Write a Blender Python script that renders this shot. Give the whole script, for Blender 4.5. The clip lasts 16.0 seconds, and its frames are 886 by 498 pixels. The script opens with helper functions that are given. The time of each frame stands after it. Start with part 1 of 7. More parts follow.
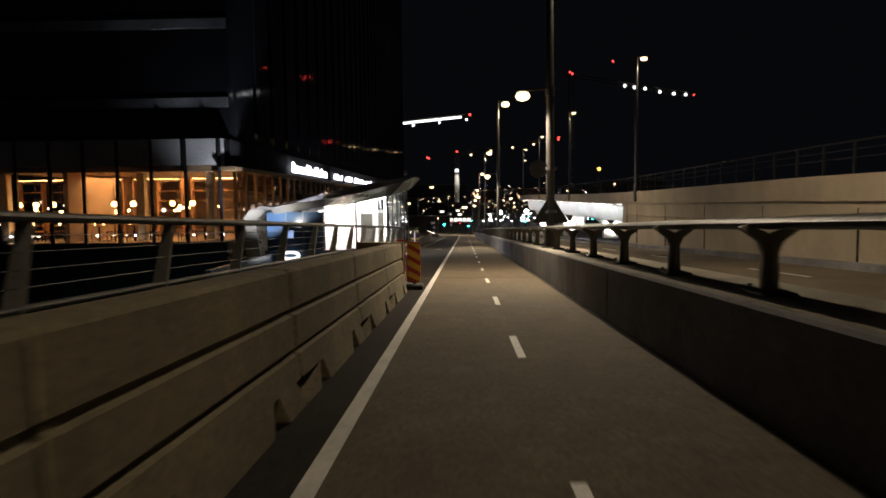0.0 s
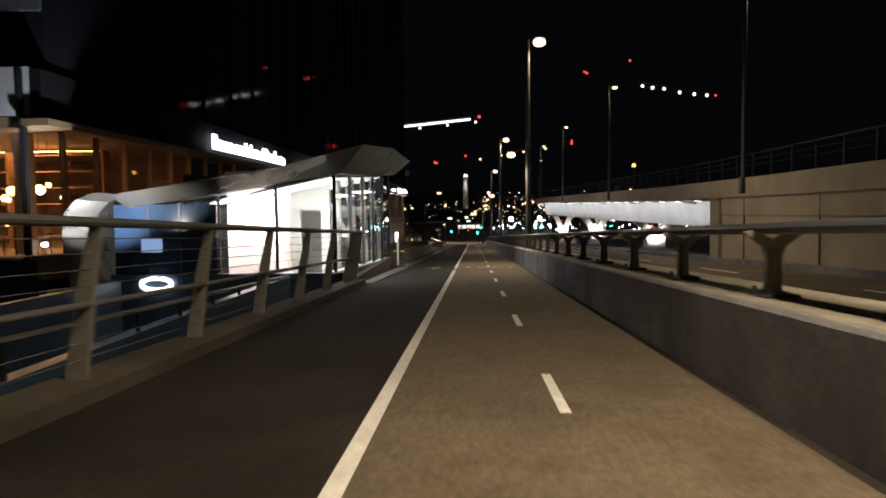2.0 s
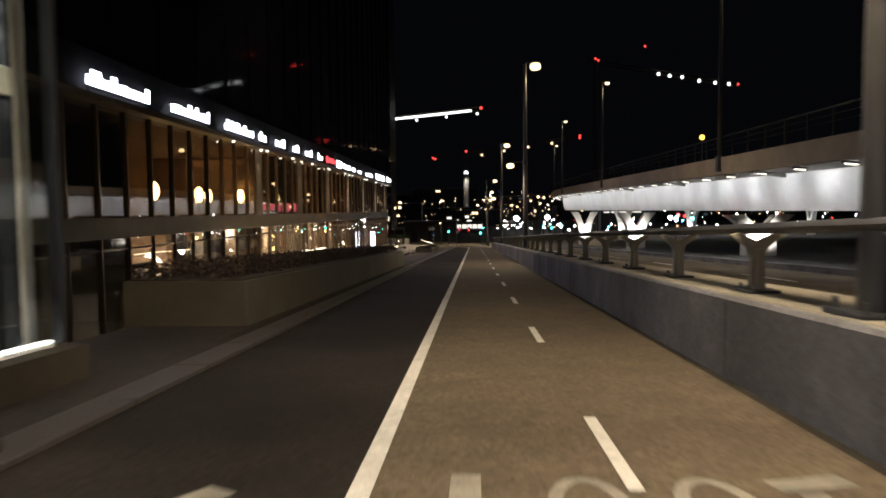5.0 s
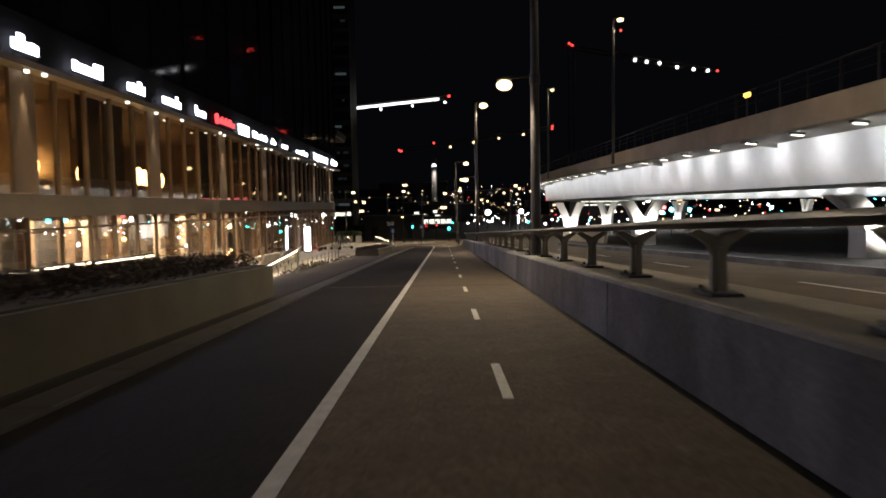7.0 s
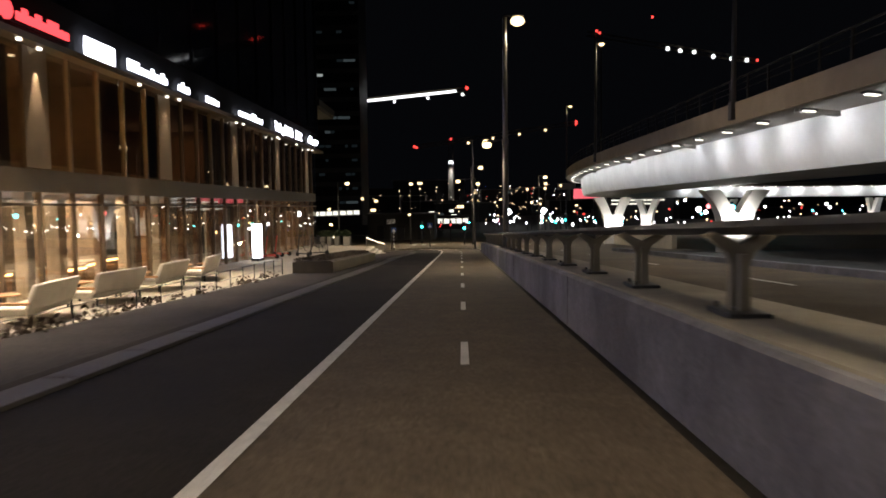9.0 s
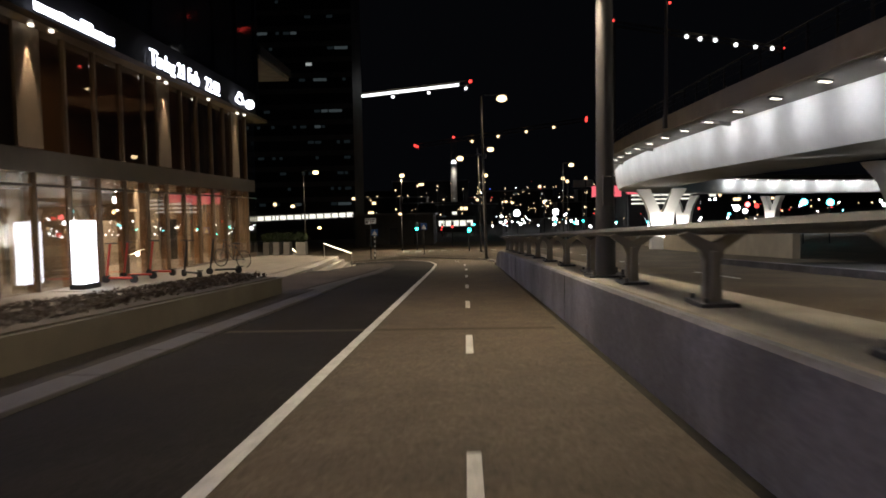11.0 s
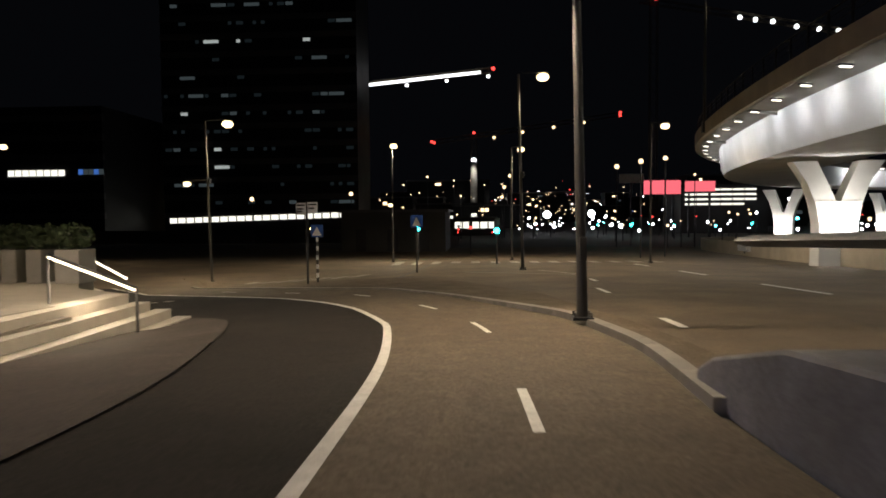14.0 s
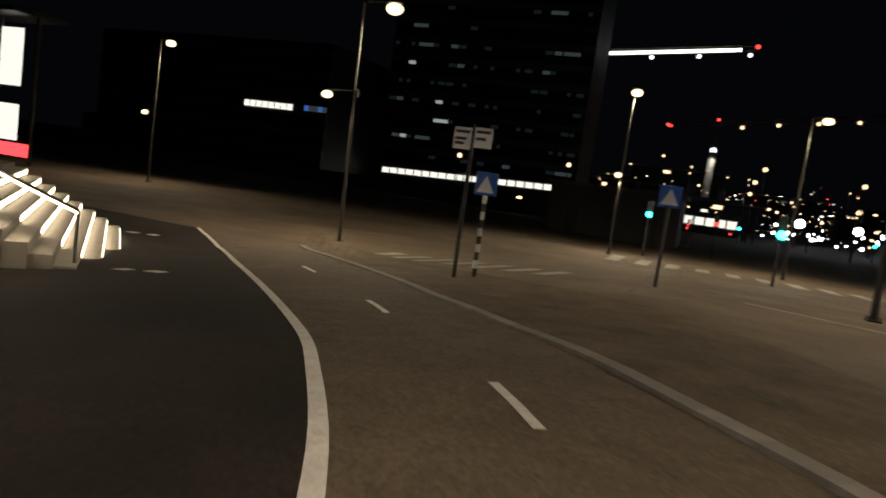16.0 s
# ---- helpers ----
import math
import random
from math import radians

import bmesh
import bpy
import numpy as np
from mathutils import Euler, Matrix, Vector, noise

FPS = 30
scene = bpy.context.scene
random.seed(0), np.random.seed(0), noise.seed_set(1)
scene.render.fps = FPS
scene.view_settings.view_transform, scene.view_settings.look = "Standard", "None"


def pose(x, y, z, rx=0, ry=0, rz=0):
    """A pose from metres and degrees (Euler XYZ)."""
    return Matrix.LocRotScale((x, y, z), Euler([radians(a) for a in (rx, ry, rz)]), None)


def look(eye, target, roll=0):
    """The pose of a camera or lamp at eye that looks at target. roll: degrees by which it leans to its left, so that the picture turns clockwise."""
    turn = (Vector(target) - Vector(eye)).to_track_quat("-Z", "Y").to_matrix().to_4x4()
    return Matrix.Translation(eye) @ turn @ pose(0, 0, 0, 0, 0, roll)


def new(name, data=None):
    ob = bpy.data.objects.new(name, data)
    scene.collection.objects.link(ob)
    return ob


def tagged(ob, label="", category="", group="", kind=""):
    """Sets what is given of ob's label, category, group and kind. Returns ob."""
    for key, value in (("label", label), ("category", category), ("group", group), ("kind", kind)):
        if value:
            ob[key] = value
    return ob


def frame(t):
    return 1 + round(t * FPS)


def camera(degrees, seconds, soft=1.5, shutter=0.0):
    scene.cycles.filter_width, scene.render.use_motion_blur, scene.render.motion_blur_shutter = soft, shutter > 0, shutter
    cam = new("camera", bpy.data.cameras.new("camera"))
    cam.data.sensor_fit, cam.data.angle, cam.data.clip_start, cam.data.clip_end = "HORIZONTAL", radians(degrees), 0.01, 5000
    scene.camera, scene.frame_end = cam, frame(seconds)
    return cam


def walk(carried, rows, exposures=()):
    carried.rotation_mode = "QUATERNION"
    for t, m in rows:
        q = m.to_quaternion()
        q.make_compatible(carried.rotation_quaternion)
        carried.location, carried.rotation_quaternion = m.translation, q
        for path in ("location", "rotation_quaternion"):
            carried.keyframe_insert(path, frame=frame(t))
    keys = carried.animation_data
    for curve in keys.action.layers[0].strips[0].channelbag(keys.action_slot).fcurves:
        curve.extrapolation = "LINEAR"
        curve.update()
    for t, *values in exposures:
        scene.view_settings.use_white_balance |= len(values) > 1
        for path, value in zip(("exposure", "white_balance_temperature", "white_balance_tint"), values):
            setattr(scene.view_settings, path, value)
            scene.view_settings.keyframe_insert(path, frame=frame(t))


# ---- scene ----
# ------------------------------------------------------------ camera
cam = camera(65.39, 16.0, soft=1.7, shutter=0.3)
PATH = [
    (0.0, pose(0.000, 0.043, 1.078, 86.070, 0.704, 1.731)),
    (0.5, pose(0.008, 3.388, 0.926, 86.268, 0.230, 2.012)),
    (1.0, pose(-0.028, 6.813, 0.797, 86.551, 0.365, 2.531)),
    (1.5, pose(-0.078, 10.222, 0.652, 86.788, 0.604, 2.638)),
    (2.0, pose(-0.073, 13.661, 0.512, 86.709, 0.661, 2.458)),
    (2.5, pose(-0.135, 17.102, 0.371, 86.563, 0.283, 3.076)),
    (3.0, pose(-0.215, 20.581, 0.231, 86.687, 1.123, 2.701)),
    (3.5, pose(-0.236, 24.111, 0.093, 86.844, 0.895, 2.291)),
    (4.0, pose(-0.195, 27.774, -0.055, 86.891, 0.965, 2.494)),
    (4.2, look((-0.207, 29.171, -0.111), (-0.295, 31.166, -0.221), -0.5)),
    (6.3, look((-0.107, 44.362, -0.723), (-0.179, 46.358, -0.835), -1.4)),
    (6.5, pose(-0.086, 45.753, -0.770, 86.862, 1.668, 1.367)),
    (7.0, pose(0.076, 49.432, -0.925, 86.435, 1.005, -0.011)),
    (7.5, pose(0.201, 53.103, -1.072, 86.576, 0.774, 0.621)),
    (8.0, pose(0.281, 56.841, -1.212, 86.639, 0.999, 0.398)),
    (8.5, pose(0.387, 60.574, -1.362, 86.450, 0.255, 0.561)),
    (9.0, pose(0.451, 64.271, -1.526, 86.525, 0.716, 1.474)),
    (11.3, look((0.445, 81.819, -2.222), (0.376, 83.814, -2.331), -1.2)),
    (11.5, pose(0.454, 83.229, -2.263, 86.733, 1.293, 2.206)),
    (12.0, pose(0.390, 86.941, -2.436, 86.963, 0.758, 2.518)),
    (12.5, pose(0.328, 90.749, -2.580, 87.274, 0.875, 2.865)),
    (13.0, pose(0.313, 94.448, -2.732, 87.447, 1.218, 3.000)),
    (13.5, pose(0.278, 98.144, -2.863, 87.449, 0.962, 3.208)),
    (14.0, pose(0.137, 101.652, -3.006, 87.267, 0.490, 3.404)),
    (14.5, pose(-0.003, 104.778, -3.130, 86.744, -0.633, 3.732)),
    (15.0, pose(-0.270, 107.451, -3.247, 86.240, -4.588, 5.682)),
    (15.5, pose(-0.802, 109.918, -3.342, 85.342, -7.706, 12.734)),
    (16.0, pose(-1.617, 112.292, -3.454, 84.072, -7.946, 21.175)),
]
walk(cam, PATH, [(0.0, 0.6), (1.0, 0.75), (1.5, 0.3), (2.0, 0.1), (2.6, 0.3), (3.3, 0.1), (4.0, 0.1), (7.0, 0.3), (9.0, 0.2), (12.0, 0.1), (14.0, 0.25), (15.5, 0.05), (16.0, 0.05)])

# ------------------------------------------------------------ night sky and lamps' colours
world = bpy.data.worlds.new("night_sky")
world.use_nodes = True
bg = world.node_tree.nodes["Background"]
bg.inputs[0].default_value = (0.42, 0.46, 0.62, 1)
bg.inputs[1].default_value = 0.0032
scene.world = world
scene.view_settings.exposure = 0.0
WARM = (1.0, 0.82, 0.58)
NEUTRAL = (1.0, 0.95, 0.88)
COOL = (0.88, 0.92, 1.0)

GAIN = {"path_lamp": 7.0, "road_lamp": 4.6, "flyover_lamp_light": 3.2, "girder_lamp": 1.6, "pier_lamp": 6.0, "shop_light": 12.0, "cafe_light": 2.0, "pavilion_light": 1.0, "column_light": 34.0, "terrace_light": 24.0, "handrail_light": 6.5}
SLOPE = 0.04
FLAT_Y0, FLAT_Y1 = 143.0, 175.0


def zr(y):
    """Height of the street, which falls away and levels out at the crossing."""
    if y <= FLAT_Y0:
        return -SLOPE * y
    u = min(y, FLAT_Y1) - FLAT_Y0
    return -SLOPE * (FLAT_Y0 + u - u * u / (2 * (FLAT_Y1 - FLAT_Y0)))


def zg(x, y):
    """Height of the ground: beside the crossing it falls away to the left until it lies level."""
    z = zr(y)
    return max(z - 0.07 * max(0, -x - 2) * min(1, max(0, (y - 108) / 5)), min(z, -5.66))


def lamp(kind, name, at, watts, colour, target=None, **more):
    data = bpy.data.lights.new(name, kind)
    data.energy, data.color = watts * GAIN.get(name, 1.0), colour
    ob = new(name, data)
    if target is not None:
        ob.matrix_world = look(at, target)
    else:
        ob.location = at
    if kind == "SPOT":
        data.spot_size = radians(more.get("cone", 140))
        data.spot_blend = more.get("blend", 0.8)
        data.shadow_soft_size = more.get("size", 0.1)
    elif kind == "POINT":
        data.shadow_soft_size = more.get("size", 0.1)
    elif kind == "AREA":
        data.shape = "RECTANGLE"
        data.size, data.size_y = more.get("sx", 1), more.get("sy", 1)
    return ob


# ------------------------------------------------------------ materials
def mat(name, colour, rough=0.7, metal=0.0, var=0.25, scale=3.0, bump=0.15, fine=40.0, stain=0.0, piece=0.0, spec=0.5, grit=0.0):
    m = bpy.data.materials.new(name)
    m.use_nodes = True
    n, l = m.node_tree.nodes, m.node_tree.links
    p = n["Principled BSDF"]
    geo = n.new("ShaderNodeNewGeometry")
    big = n.new("ShaderNodeTexNoise")
    big.inputs["Scale"].default_value, big.inputs["Detail"].default_value = scale, 5
    small = n.new("ShaderNodeTexNoise")
    small.inputs["Scale"].default_value, small.inputs["Detail"].default_value = fine, 3
    l.new(geo.outputs["Position"], big.inputs["Vector"])
    l.new(geo.outputs["Position"], small.inputs["Vector"])
    mixf = n.new("ShaderNodeMath")
    mixf.operation = "MULTIPLY_ADD"
    l.new(big.outputs["Fac"], mixf.inputs[0])
    mixf.inputs[1].default_value = 0.6
    half = n.new("ShaderNodeMath")
    half.operation = "MULTIPLY"
    half.inputs[1].default_value = 0.4
    l.new(small.outputs["Fac"], half.inputs[0])
    l.new(half.outputs[0], mixf.inputs[2])
    ramp = n.new("ShaderNodeValToRGB")
    a, b = 1 - var, 1 + var
    ramp.color_ramp.elements[0].position, ramp.color_ramp.elements[1].position = 0.3, 0.7
    ramp.color_ramp.elements[0].color = (*[c * a for c in colour], 1)
    ramp.color_ramp.elements[1].color = (*[min(1, c * b) for c in colour], 1)
    l.new(mixf.outputs[0], ramp.inputs[0])
    out = ramp.outputs[0]
    if stain:
        st = n.new("ShaderNodeTexNoise")
        st.inputs["Scale"].default_value, st.inputs["Detail"].default_value = 0.45, 8
        st.inputs["Roughness"].default_value = 0.65
        l.new(geo.outputs["Position"], st.inputs["Vector"])
        r2 = n.new("ShaderNodeValToRGB")
        r2.color_ramp.elements[0].position, r2.color_ramp.elements[1].position = 0.42, 0.62
        r2.color_ramp.elements[0].color = (1 - stain, 1 - stain, 1 - stain, 1)
        mx = n.new("ShaderNodeMix")
        mx.data_type, mx.blend_type = "RGBA", "MULTIPLY"
        mx.inputs["Factor"].default_value = 1
        l.new(out, mx.inputs["A"])
        l.new(st.outputs["Fac"], r2.inputs[0])
        l.new(r2.outputs[0], mx.inputs["B"])
        out = mx.outputs["Result"]
    if grit:
        gn = n.new("ShaderNodeTexNoise")
        gn.inputs["Scale"].default_value, gn.inputs["Detail"].default_value = 26, 4
        gn.inputs["Roughness"].default_value = 0.75
        l.new(geo.outputs["Position"], gn.inputs["Vector"])
        gr = n.new("ShaderNodeMapRange")
        gr.inputs["From Min"].default_value, gr.inputs["From Max"].default_value = 0.36, 0.64
        gr.inputs["To Min"].default_value, gr.inputs["To Max"].default_value = 1 - grit, 1 + grit
        l.new(gn.outputs["Fac"], gr.inputs["Value"])
        mx = n.new("ShaderNodeVectorMath")
        mx.operation = "SCALE"
        l.new(out, mx.inputs[0])
        l.new(gr.outputs[0], mx.inputs["Scale"])
        out = mx.outputs[0]
    if piece:
        oi = n.new("ShaderNodeObjectInfo")
        mr = n.new("ShaderNodeMapRange")
        mr.inputs["To Min"].default_value, mr.inputs["To Max"].default_value = 1 - piece, 1 + piece
        l.new(oi.outputs["Random"], mr.inputs["Value"])
        mx = n.new("ShaderNodeVectorMath")
        mx.operation = "SCALE"
        l.new(out, mx.inputs[0])
        l.new(mr.outputs[0], mx.inputs["Scale"])
        out = mx.outputs[0]
    l.new(out, p.inputs["Base Color"])
    p.inputs["Roughness"].default_value, p.inputs["Metallic"].default_value = rough, metal
    if 0.06 < rough < 0.9:
        rr = n.new("ShaderNodeMapRange")
        rr.inputs["To Min"].default_value, rr.inputs["To Max"].default_value = max(0.03, rough - 0.12), min(1, rough + 0.12)
        l.new(big.outputs["Fac"], rr.inputs["Value"])
        l.new(rr.outputs[0], p.inputs["Roughness"])
    p.inputs["Specular IOR Level"].default_value = spec
    if bump:
        bp = n.new("ShaderNodeBump")
        bp.inputs["Strength"].default_value, bp.inputs["Distance"].default_value = bump, 0.01
        l.new(mixf.outputs[0], bp.inputs["Height"])
        l.new(bp.outputs[0], p.inputs["Normal"])
    return m


def emit(name, colour, strength):
    m = bpy.data.materials.new(name)
    m.use_nodes = True
    n, l = m.node_tree.nodes, m.node_tree.links
    n.remove(n["Principled BSDF"])
    e = n.new("ShaderNodeEmission")
    e.inputs[0].default_value, e.inputs[1].default_value = (*colour, 1), strength
    l.new(e.outputs[0], n["Material Output"].inputs[0])
    return m


def glass(name, tint=(0.85, 0.92, 0.9), ior=0.05):
    """Flat pane: clear, with the gloss of a real pane."""
    m = bpy.data.materials.new(name)
    m.use_nodes = True
    n, l = m.node_tree.nodes, m.node_tree.links
    n.remove(n["Principled BSDF"])
    tr, gl, mx, fr = n.new("ShaderNodeBsdfTransparent"), n.new("ShaderNodeBsdfGlossy"), n.new("ShaderNodeMixShader"), n.new("ShaderNodeLayerWeight")
    pw, ma = n.new("ShaderNodeMath"), n.new("ShaderNodeMath")
    pw.operation, ma.operation = "POWER", "MULTIPLY_ADD"
    pw.inputs[1].default_value, ma.inputs[1].default_value, ma.inputs[2].default_value = 4.0, 0.85, ior
    tr.inputs[0].default_value = (*tint, 1)
    gl.inputs["Roughness"].default_value = 0.02
    l.new(fr.outputs["Facing"], pw.inputs[0])
    l.new(pw.outputs[0], ma.inputs[0])
    l.new(ma.outputs[0], mx.inputs[0])
    l.new(tr.outputs[0], mx.inputs[1])
    l.new(gl.outputs[0], mx.inputs[2])
    l.new(mx.outputs[0], n["Material Output"].inputs[0])
    return m


ASPHALT = mat("cycle_asphalt", (0.108, 0.084, 0.057), 0.85, var=0.35, scale=3.5, fine=85, bump=0.9, stain=0.16, spec=0.25, grit=0.38)
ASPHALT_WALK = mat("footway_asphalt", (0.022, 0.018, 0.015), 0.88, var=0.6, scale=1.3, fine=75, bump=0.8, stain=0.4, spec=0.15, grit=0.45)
ASPHALT_ROAD = mat("road_asphalt", (0.112, 0.086, 0.056), 0.85, var=0.3, scale=0.8, fine=120, bump=0.4, stain=0.35, spec=0.25, grit=0.3)
GROUND = mat("dark_ground", (0.05, 0.048, 0.045), 0.9, var=0.4, scale=0.2, fine=8, bump=0.3)
JOINT = mat("joint_filler", (0.035, 0.03, 0.024), 0.85, var=0.5, scale=3, fine=40, bump=0.4, spec=0.1)
JOINT_PATH = mat("path_joint", (0.062, 0.049, 0.034), 0.85, var=0.5, scale=3, fine=40, bump=0.4, spec=0.15)
PAINT_WORN = mat("worn_road_paint", (0.27, 0.25, 0.21), 0.7, var=0.5, scale=5, fine=60, bump=0.2, stain=0.5)
PAINT = mat("road_paint", (0.62, 0.6, 0.56), 0.6, var=0.22, scale=7, fine=90, bump=0.2, stain=0.15, grit=0.15)
CONCRETE = mat("concrete", (0.30, 0.285, 0.255), 0.85, var=0.18, scale=2.2, fine=45, bump=0.25, stain=0.3)
COPING_LIT = mat("lamplit_coping", (0.30, 0.265, 0.205), 0.85, var=0.25, scale=2.5, fine=60, bump=0.35, stain=0.35)
CONCRETE_WALL = mat("concrete_wall", (0.205, 0.20, 0.212), 0.82, var=0.32, scale=1.4, fine=60, bump=0.35, stain=0.5, grit=0.22)
CONCRETE_WHITE = mat("white_concrete", (0.66, 0.65, 0.62), 0.7, var=0.08, scale=0.7, fine=30, bump=0.1, stain=0.12)
CONCRETE_SOFFIT = mat("soffit_concrete", (0.30, 0.28, 0.25), 0.8, var=0.1, scale=0.9, fine=30, bump=0.1, stain=0.15)
CONCRETE_FASCIA = mat("fascia_concrete", (0.33, 0.27, 0.19), 0.75, var=0.12, scale=0.9, fine=40, bump=0.15, stain=0.18)
BARRIER = mat("barrier_concrete", (0.22, 0.178, 0.105), 0.88, var=0.3, scale=3.0, fine=60, bump=0.5, stain=0.42, grit=0.25)
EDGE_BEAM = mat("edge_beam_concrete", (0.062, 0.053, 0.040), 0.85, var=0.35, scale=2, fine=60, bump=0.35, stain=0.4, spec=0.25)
KERB = mat("granite_kerb", (0.052, 0.046, 0.044), 0.7, var=0.25, scale=6, fine=120, bump=0.3, piece=0.15)
KERB_PALE = mat("worn_pale_kerb", (0.16, 0.145, 0.125), 0.75, var=0.25, scale=6, fine=120, bump=0.3, piece=0.15)
PAVEMENT = mat("pavement_slab", (0.045, 0.039, 0.036), 0.85, var=0.4, scale=2, fine=70, bump=0.3, stain=0.35, spec=0.2, grit=0.35)
APRON = mat("apron_asphalt", (0.062, 0.050, 0.042), 0.85, var=0.4, scale=1.6, fine=80, bump=0.5, stain=0.35, spec=0.2, grit=0.35)
PAVING = mat("paving_slab", (0.21, 0.185, 0.15), 0.75, var=0.2, scale=3, fine=80, bump=0.25, piece=0.12)
STEP_STONE = mat("step_stone", (0.38, 0.345, 0.29), 0.7, var=0.15, scale=3, fine=90, bump=0.2, piece=0.06)
STEEL_RAIL = mat("galvanised_steel", (0.10, 0.098, 0.095), 0.6, 0.35, var=0.15, scale=5, fine=60, bump=0.08)
STEEL_POST = mat("painted_post", (0.185, 0.168, 0.13), 0.55, 0.1, var=0.12, scale=6, fine=60, bump=0.08)
STEEL_EDGE = mat("weathered_post", (0.22, 0.205, 0.175), 0.55, 0.4, var=0.2, scale=6, fine=60, bump=0.08)
RAIL_BLACK = mat("black_guard_rail", (0.010, 0.010, 0.011), 0.7, 0.0, var=0.2, scale=5, fine=50, bump=0.05, spec=0.2)
STEEL_DARK = mat("dark_steel", (0.035, 0.036, 0.04), 0.45, 0.5, var=0.2, scale=5, fine=50, bump=0.08)
POLE_GREY = mat("pole_grey", (0.042, 0.040, 0.037), 0.5, 0.2, var=0.12, scale=3, fine=60, bump=0.06)
HANDRAIL = mat("dark_blue_handrail", (0.030, 0.031, 0.036), 0.5, 0.2, var=0.2, scale=4, fine=60, bump=0.06)
BLACK = mat("black_plastic", (0.018, 0.018, 0.02), 0.5, var=0.2, scale=6, fine=60, bump=0.1)
RUBBER = mat("rubber", (0.02, 0.02, 0.021), 0.8, var=0.2, scale=10, fine=80, bump=0.2)
SIGN_RED = mat("sign_red", (0.42, 0.035, 0.02), 0.45, var=0.12, scale=5, fine=50, bump=0.03)
SIGN_YELLOW = mat("sign_yellow", (0.72, 0.42, 0.03), 0.45, var=0.12, scale=5, fine=50, bump=0.03)
SIGN_BLUE = mat("sign_blue", (0.02, 0.10, 0.42), 0.4, var=0.08, scale=5, fine=50, bump=0.02)
SIGN_WHITE = mat("sign_white", (0.72, 0.73, 0.75), 0.45, var=0.06, scale=5, fine=50, bump=0.02)
CLADDING = mat("dark_glass_cladding", (0.010, 0.011, 0.014), 0.05, 0.0, var=0.25, scale=0.6, fine=12, bump=0.0)
CLADDING_BAND = mat("spandrel_band", (0.50, 0.51, 0.53), 0.5, 0.2, var=0.3, scale=0.8, fine=12, bump=0.05)
CLADDING_DULL = mat("dull_spandrel", (0.16, 0.17, 0.19), 0.6, 0.1, var=0.5, scale=0.8, fine=12, bump=0.05, stain=0.4)
BRONZE = mat("bronze_fin", (0.20, 0.14, 0.085), 0.5, 0.25, var=0.15, scale=2, fine=30, bump=0.05)
CREAM = mat("cream_plaster", (0.50, 0.43, 0.34), 0.8, var=0.1, scale=1.5, fine=30, bump=0.08)
INTERIOR = mat("interior_wall", (0.30, 0.22, 0.15), 0.85, var=0.35, scale=0.7, fine=6, bump=0.05)
INTERIOR_FLOOR = mat("interior_floor", (0.25, 0.19, 0.14), 0.4, var=0.2, scale=1.2, fine=20, bump=0.03)
BAND = mat("brown_band", (0.13, 0.105, 0.075), 0.6, 0.1, var=0.2, scale=1.5, fine=30, bump=0.06)
BLIND = mat("brown_blind", (0.16, 0.115, 0.07), 0.8, var=0.15, scale=3, fine=30, bump=0.1)
WOOD = mat("warm_wood", (0.32, 0.17, 0.075), 0.55, var=0.25, scale=3, fine=40, bump=0.1)
WHITE_PLASTER = mat("white_plaster", (0.78, 0.77, 0.75), 0.75, var=0.06, scale=1.2, fine=20, bump=0.04)
PINK_PLASTER = mat("pale_pink_render", (0.72, 0.60, 0.56), 0.75, var=0.08, scale=1.2, fine=20, bump=0.05)
ROOF_METAL = mat("brushed_roof_metal", (0.13, 0.122, 0.105), 0.30, 0.85, var=0.2, scale=0.9, fine=18, bump=0.12)
BLUE_GLASS = mat("dark_blue_glazing", (0.018, 0.03, 0.05), 0.05, 0.0, var=0.25, scale=1.2, fine=20, bump=0.0)
MULLION = mat("bronze_mullion", (0.12, 0.085, 0.055), 0.5, 0.3, var=0.2, scale=3, fine=40, bump=0.05)
BLUE_SCREEN = mat("dark_blue_screen", (0.016, 0.03, 0.055), 0.2, 0.0, var=0.25, scale=1.2, fine=20, bump=0.02)
BLUE_PANEL = mat("dark_blue_panel", (0.045, 0.075, 0.12), 0.35, 0.2, var=0.25, scale=1.2, fine=20, bump=0.05)
HEDGE = mat("hedge_leaf", (0.046, 0.029, 0.018), 0.7, var=0.5, scale=6, fine=40, bump=0.1, piece=0.3)
LEAF = mat("shrub_leaf", (0.05, 0.075, 0.03), 0.65, var=0.4, scale=6, fine=40, bump=0.1)
VERGE_MAT = mat("verge_paving", (0.112, 0.088, 0.058), 0.9, var=0.4, scale=2, fine=70, bump=0.5, stain=0.3, spec=0.15, grit=0.35)
SOIL = mat("soil", (0.05, 0.04, 0.03), 0.95, var=0.4, scale=5, fine=60, bump=0.5)
PLANTER = mat("planter_concrete", (0.098, 0.084, 0.06), 0.8, var=0.2, scale=2.5, fine=60, bump=0.25, stain=0.3)
SOFA = mat("outdoor_sofa", (0.36, 0.33, 0.29), 0.9, var=0.12, scale=4, fine=80, bump=0.2)
TOWER_WALL = mat("tower_wall", (0.010, 0.0105, 0.0125), 0.5, var=0.2, scale=0.2, fine=3, bump=0.03)
TOWER_BAND = mat("tower_band", (0.09, 0.09, 0.09), 0.6, var=0.2, scale=0.2, fine=3, bump=0.03)
SIGN_BACK = mat("matt_sign_panel", (0.008, 0.008, 0.010), 0.85, var=0.2, scale=1, fine=20, bump=0.05, spec=0.1)
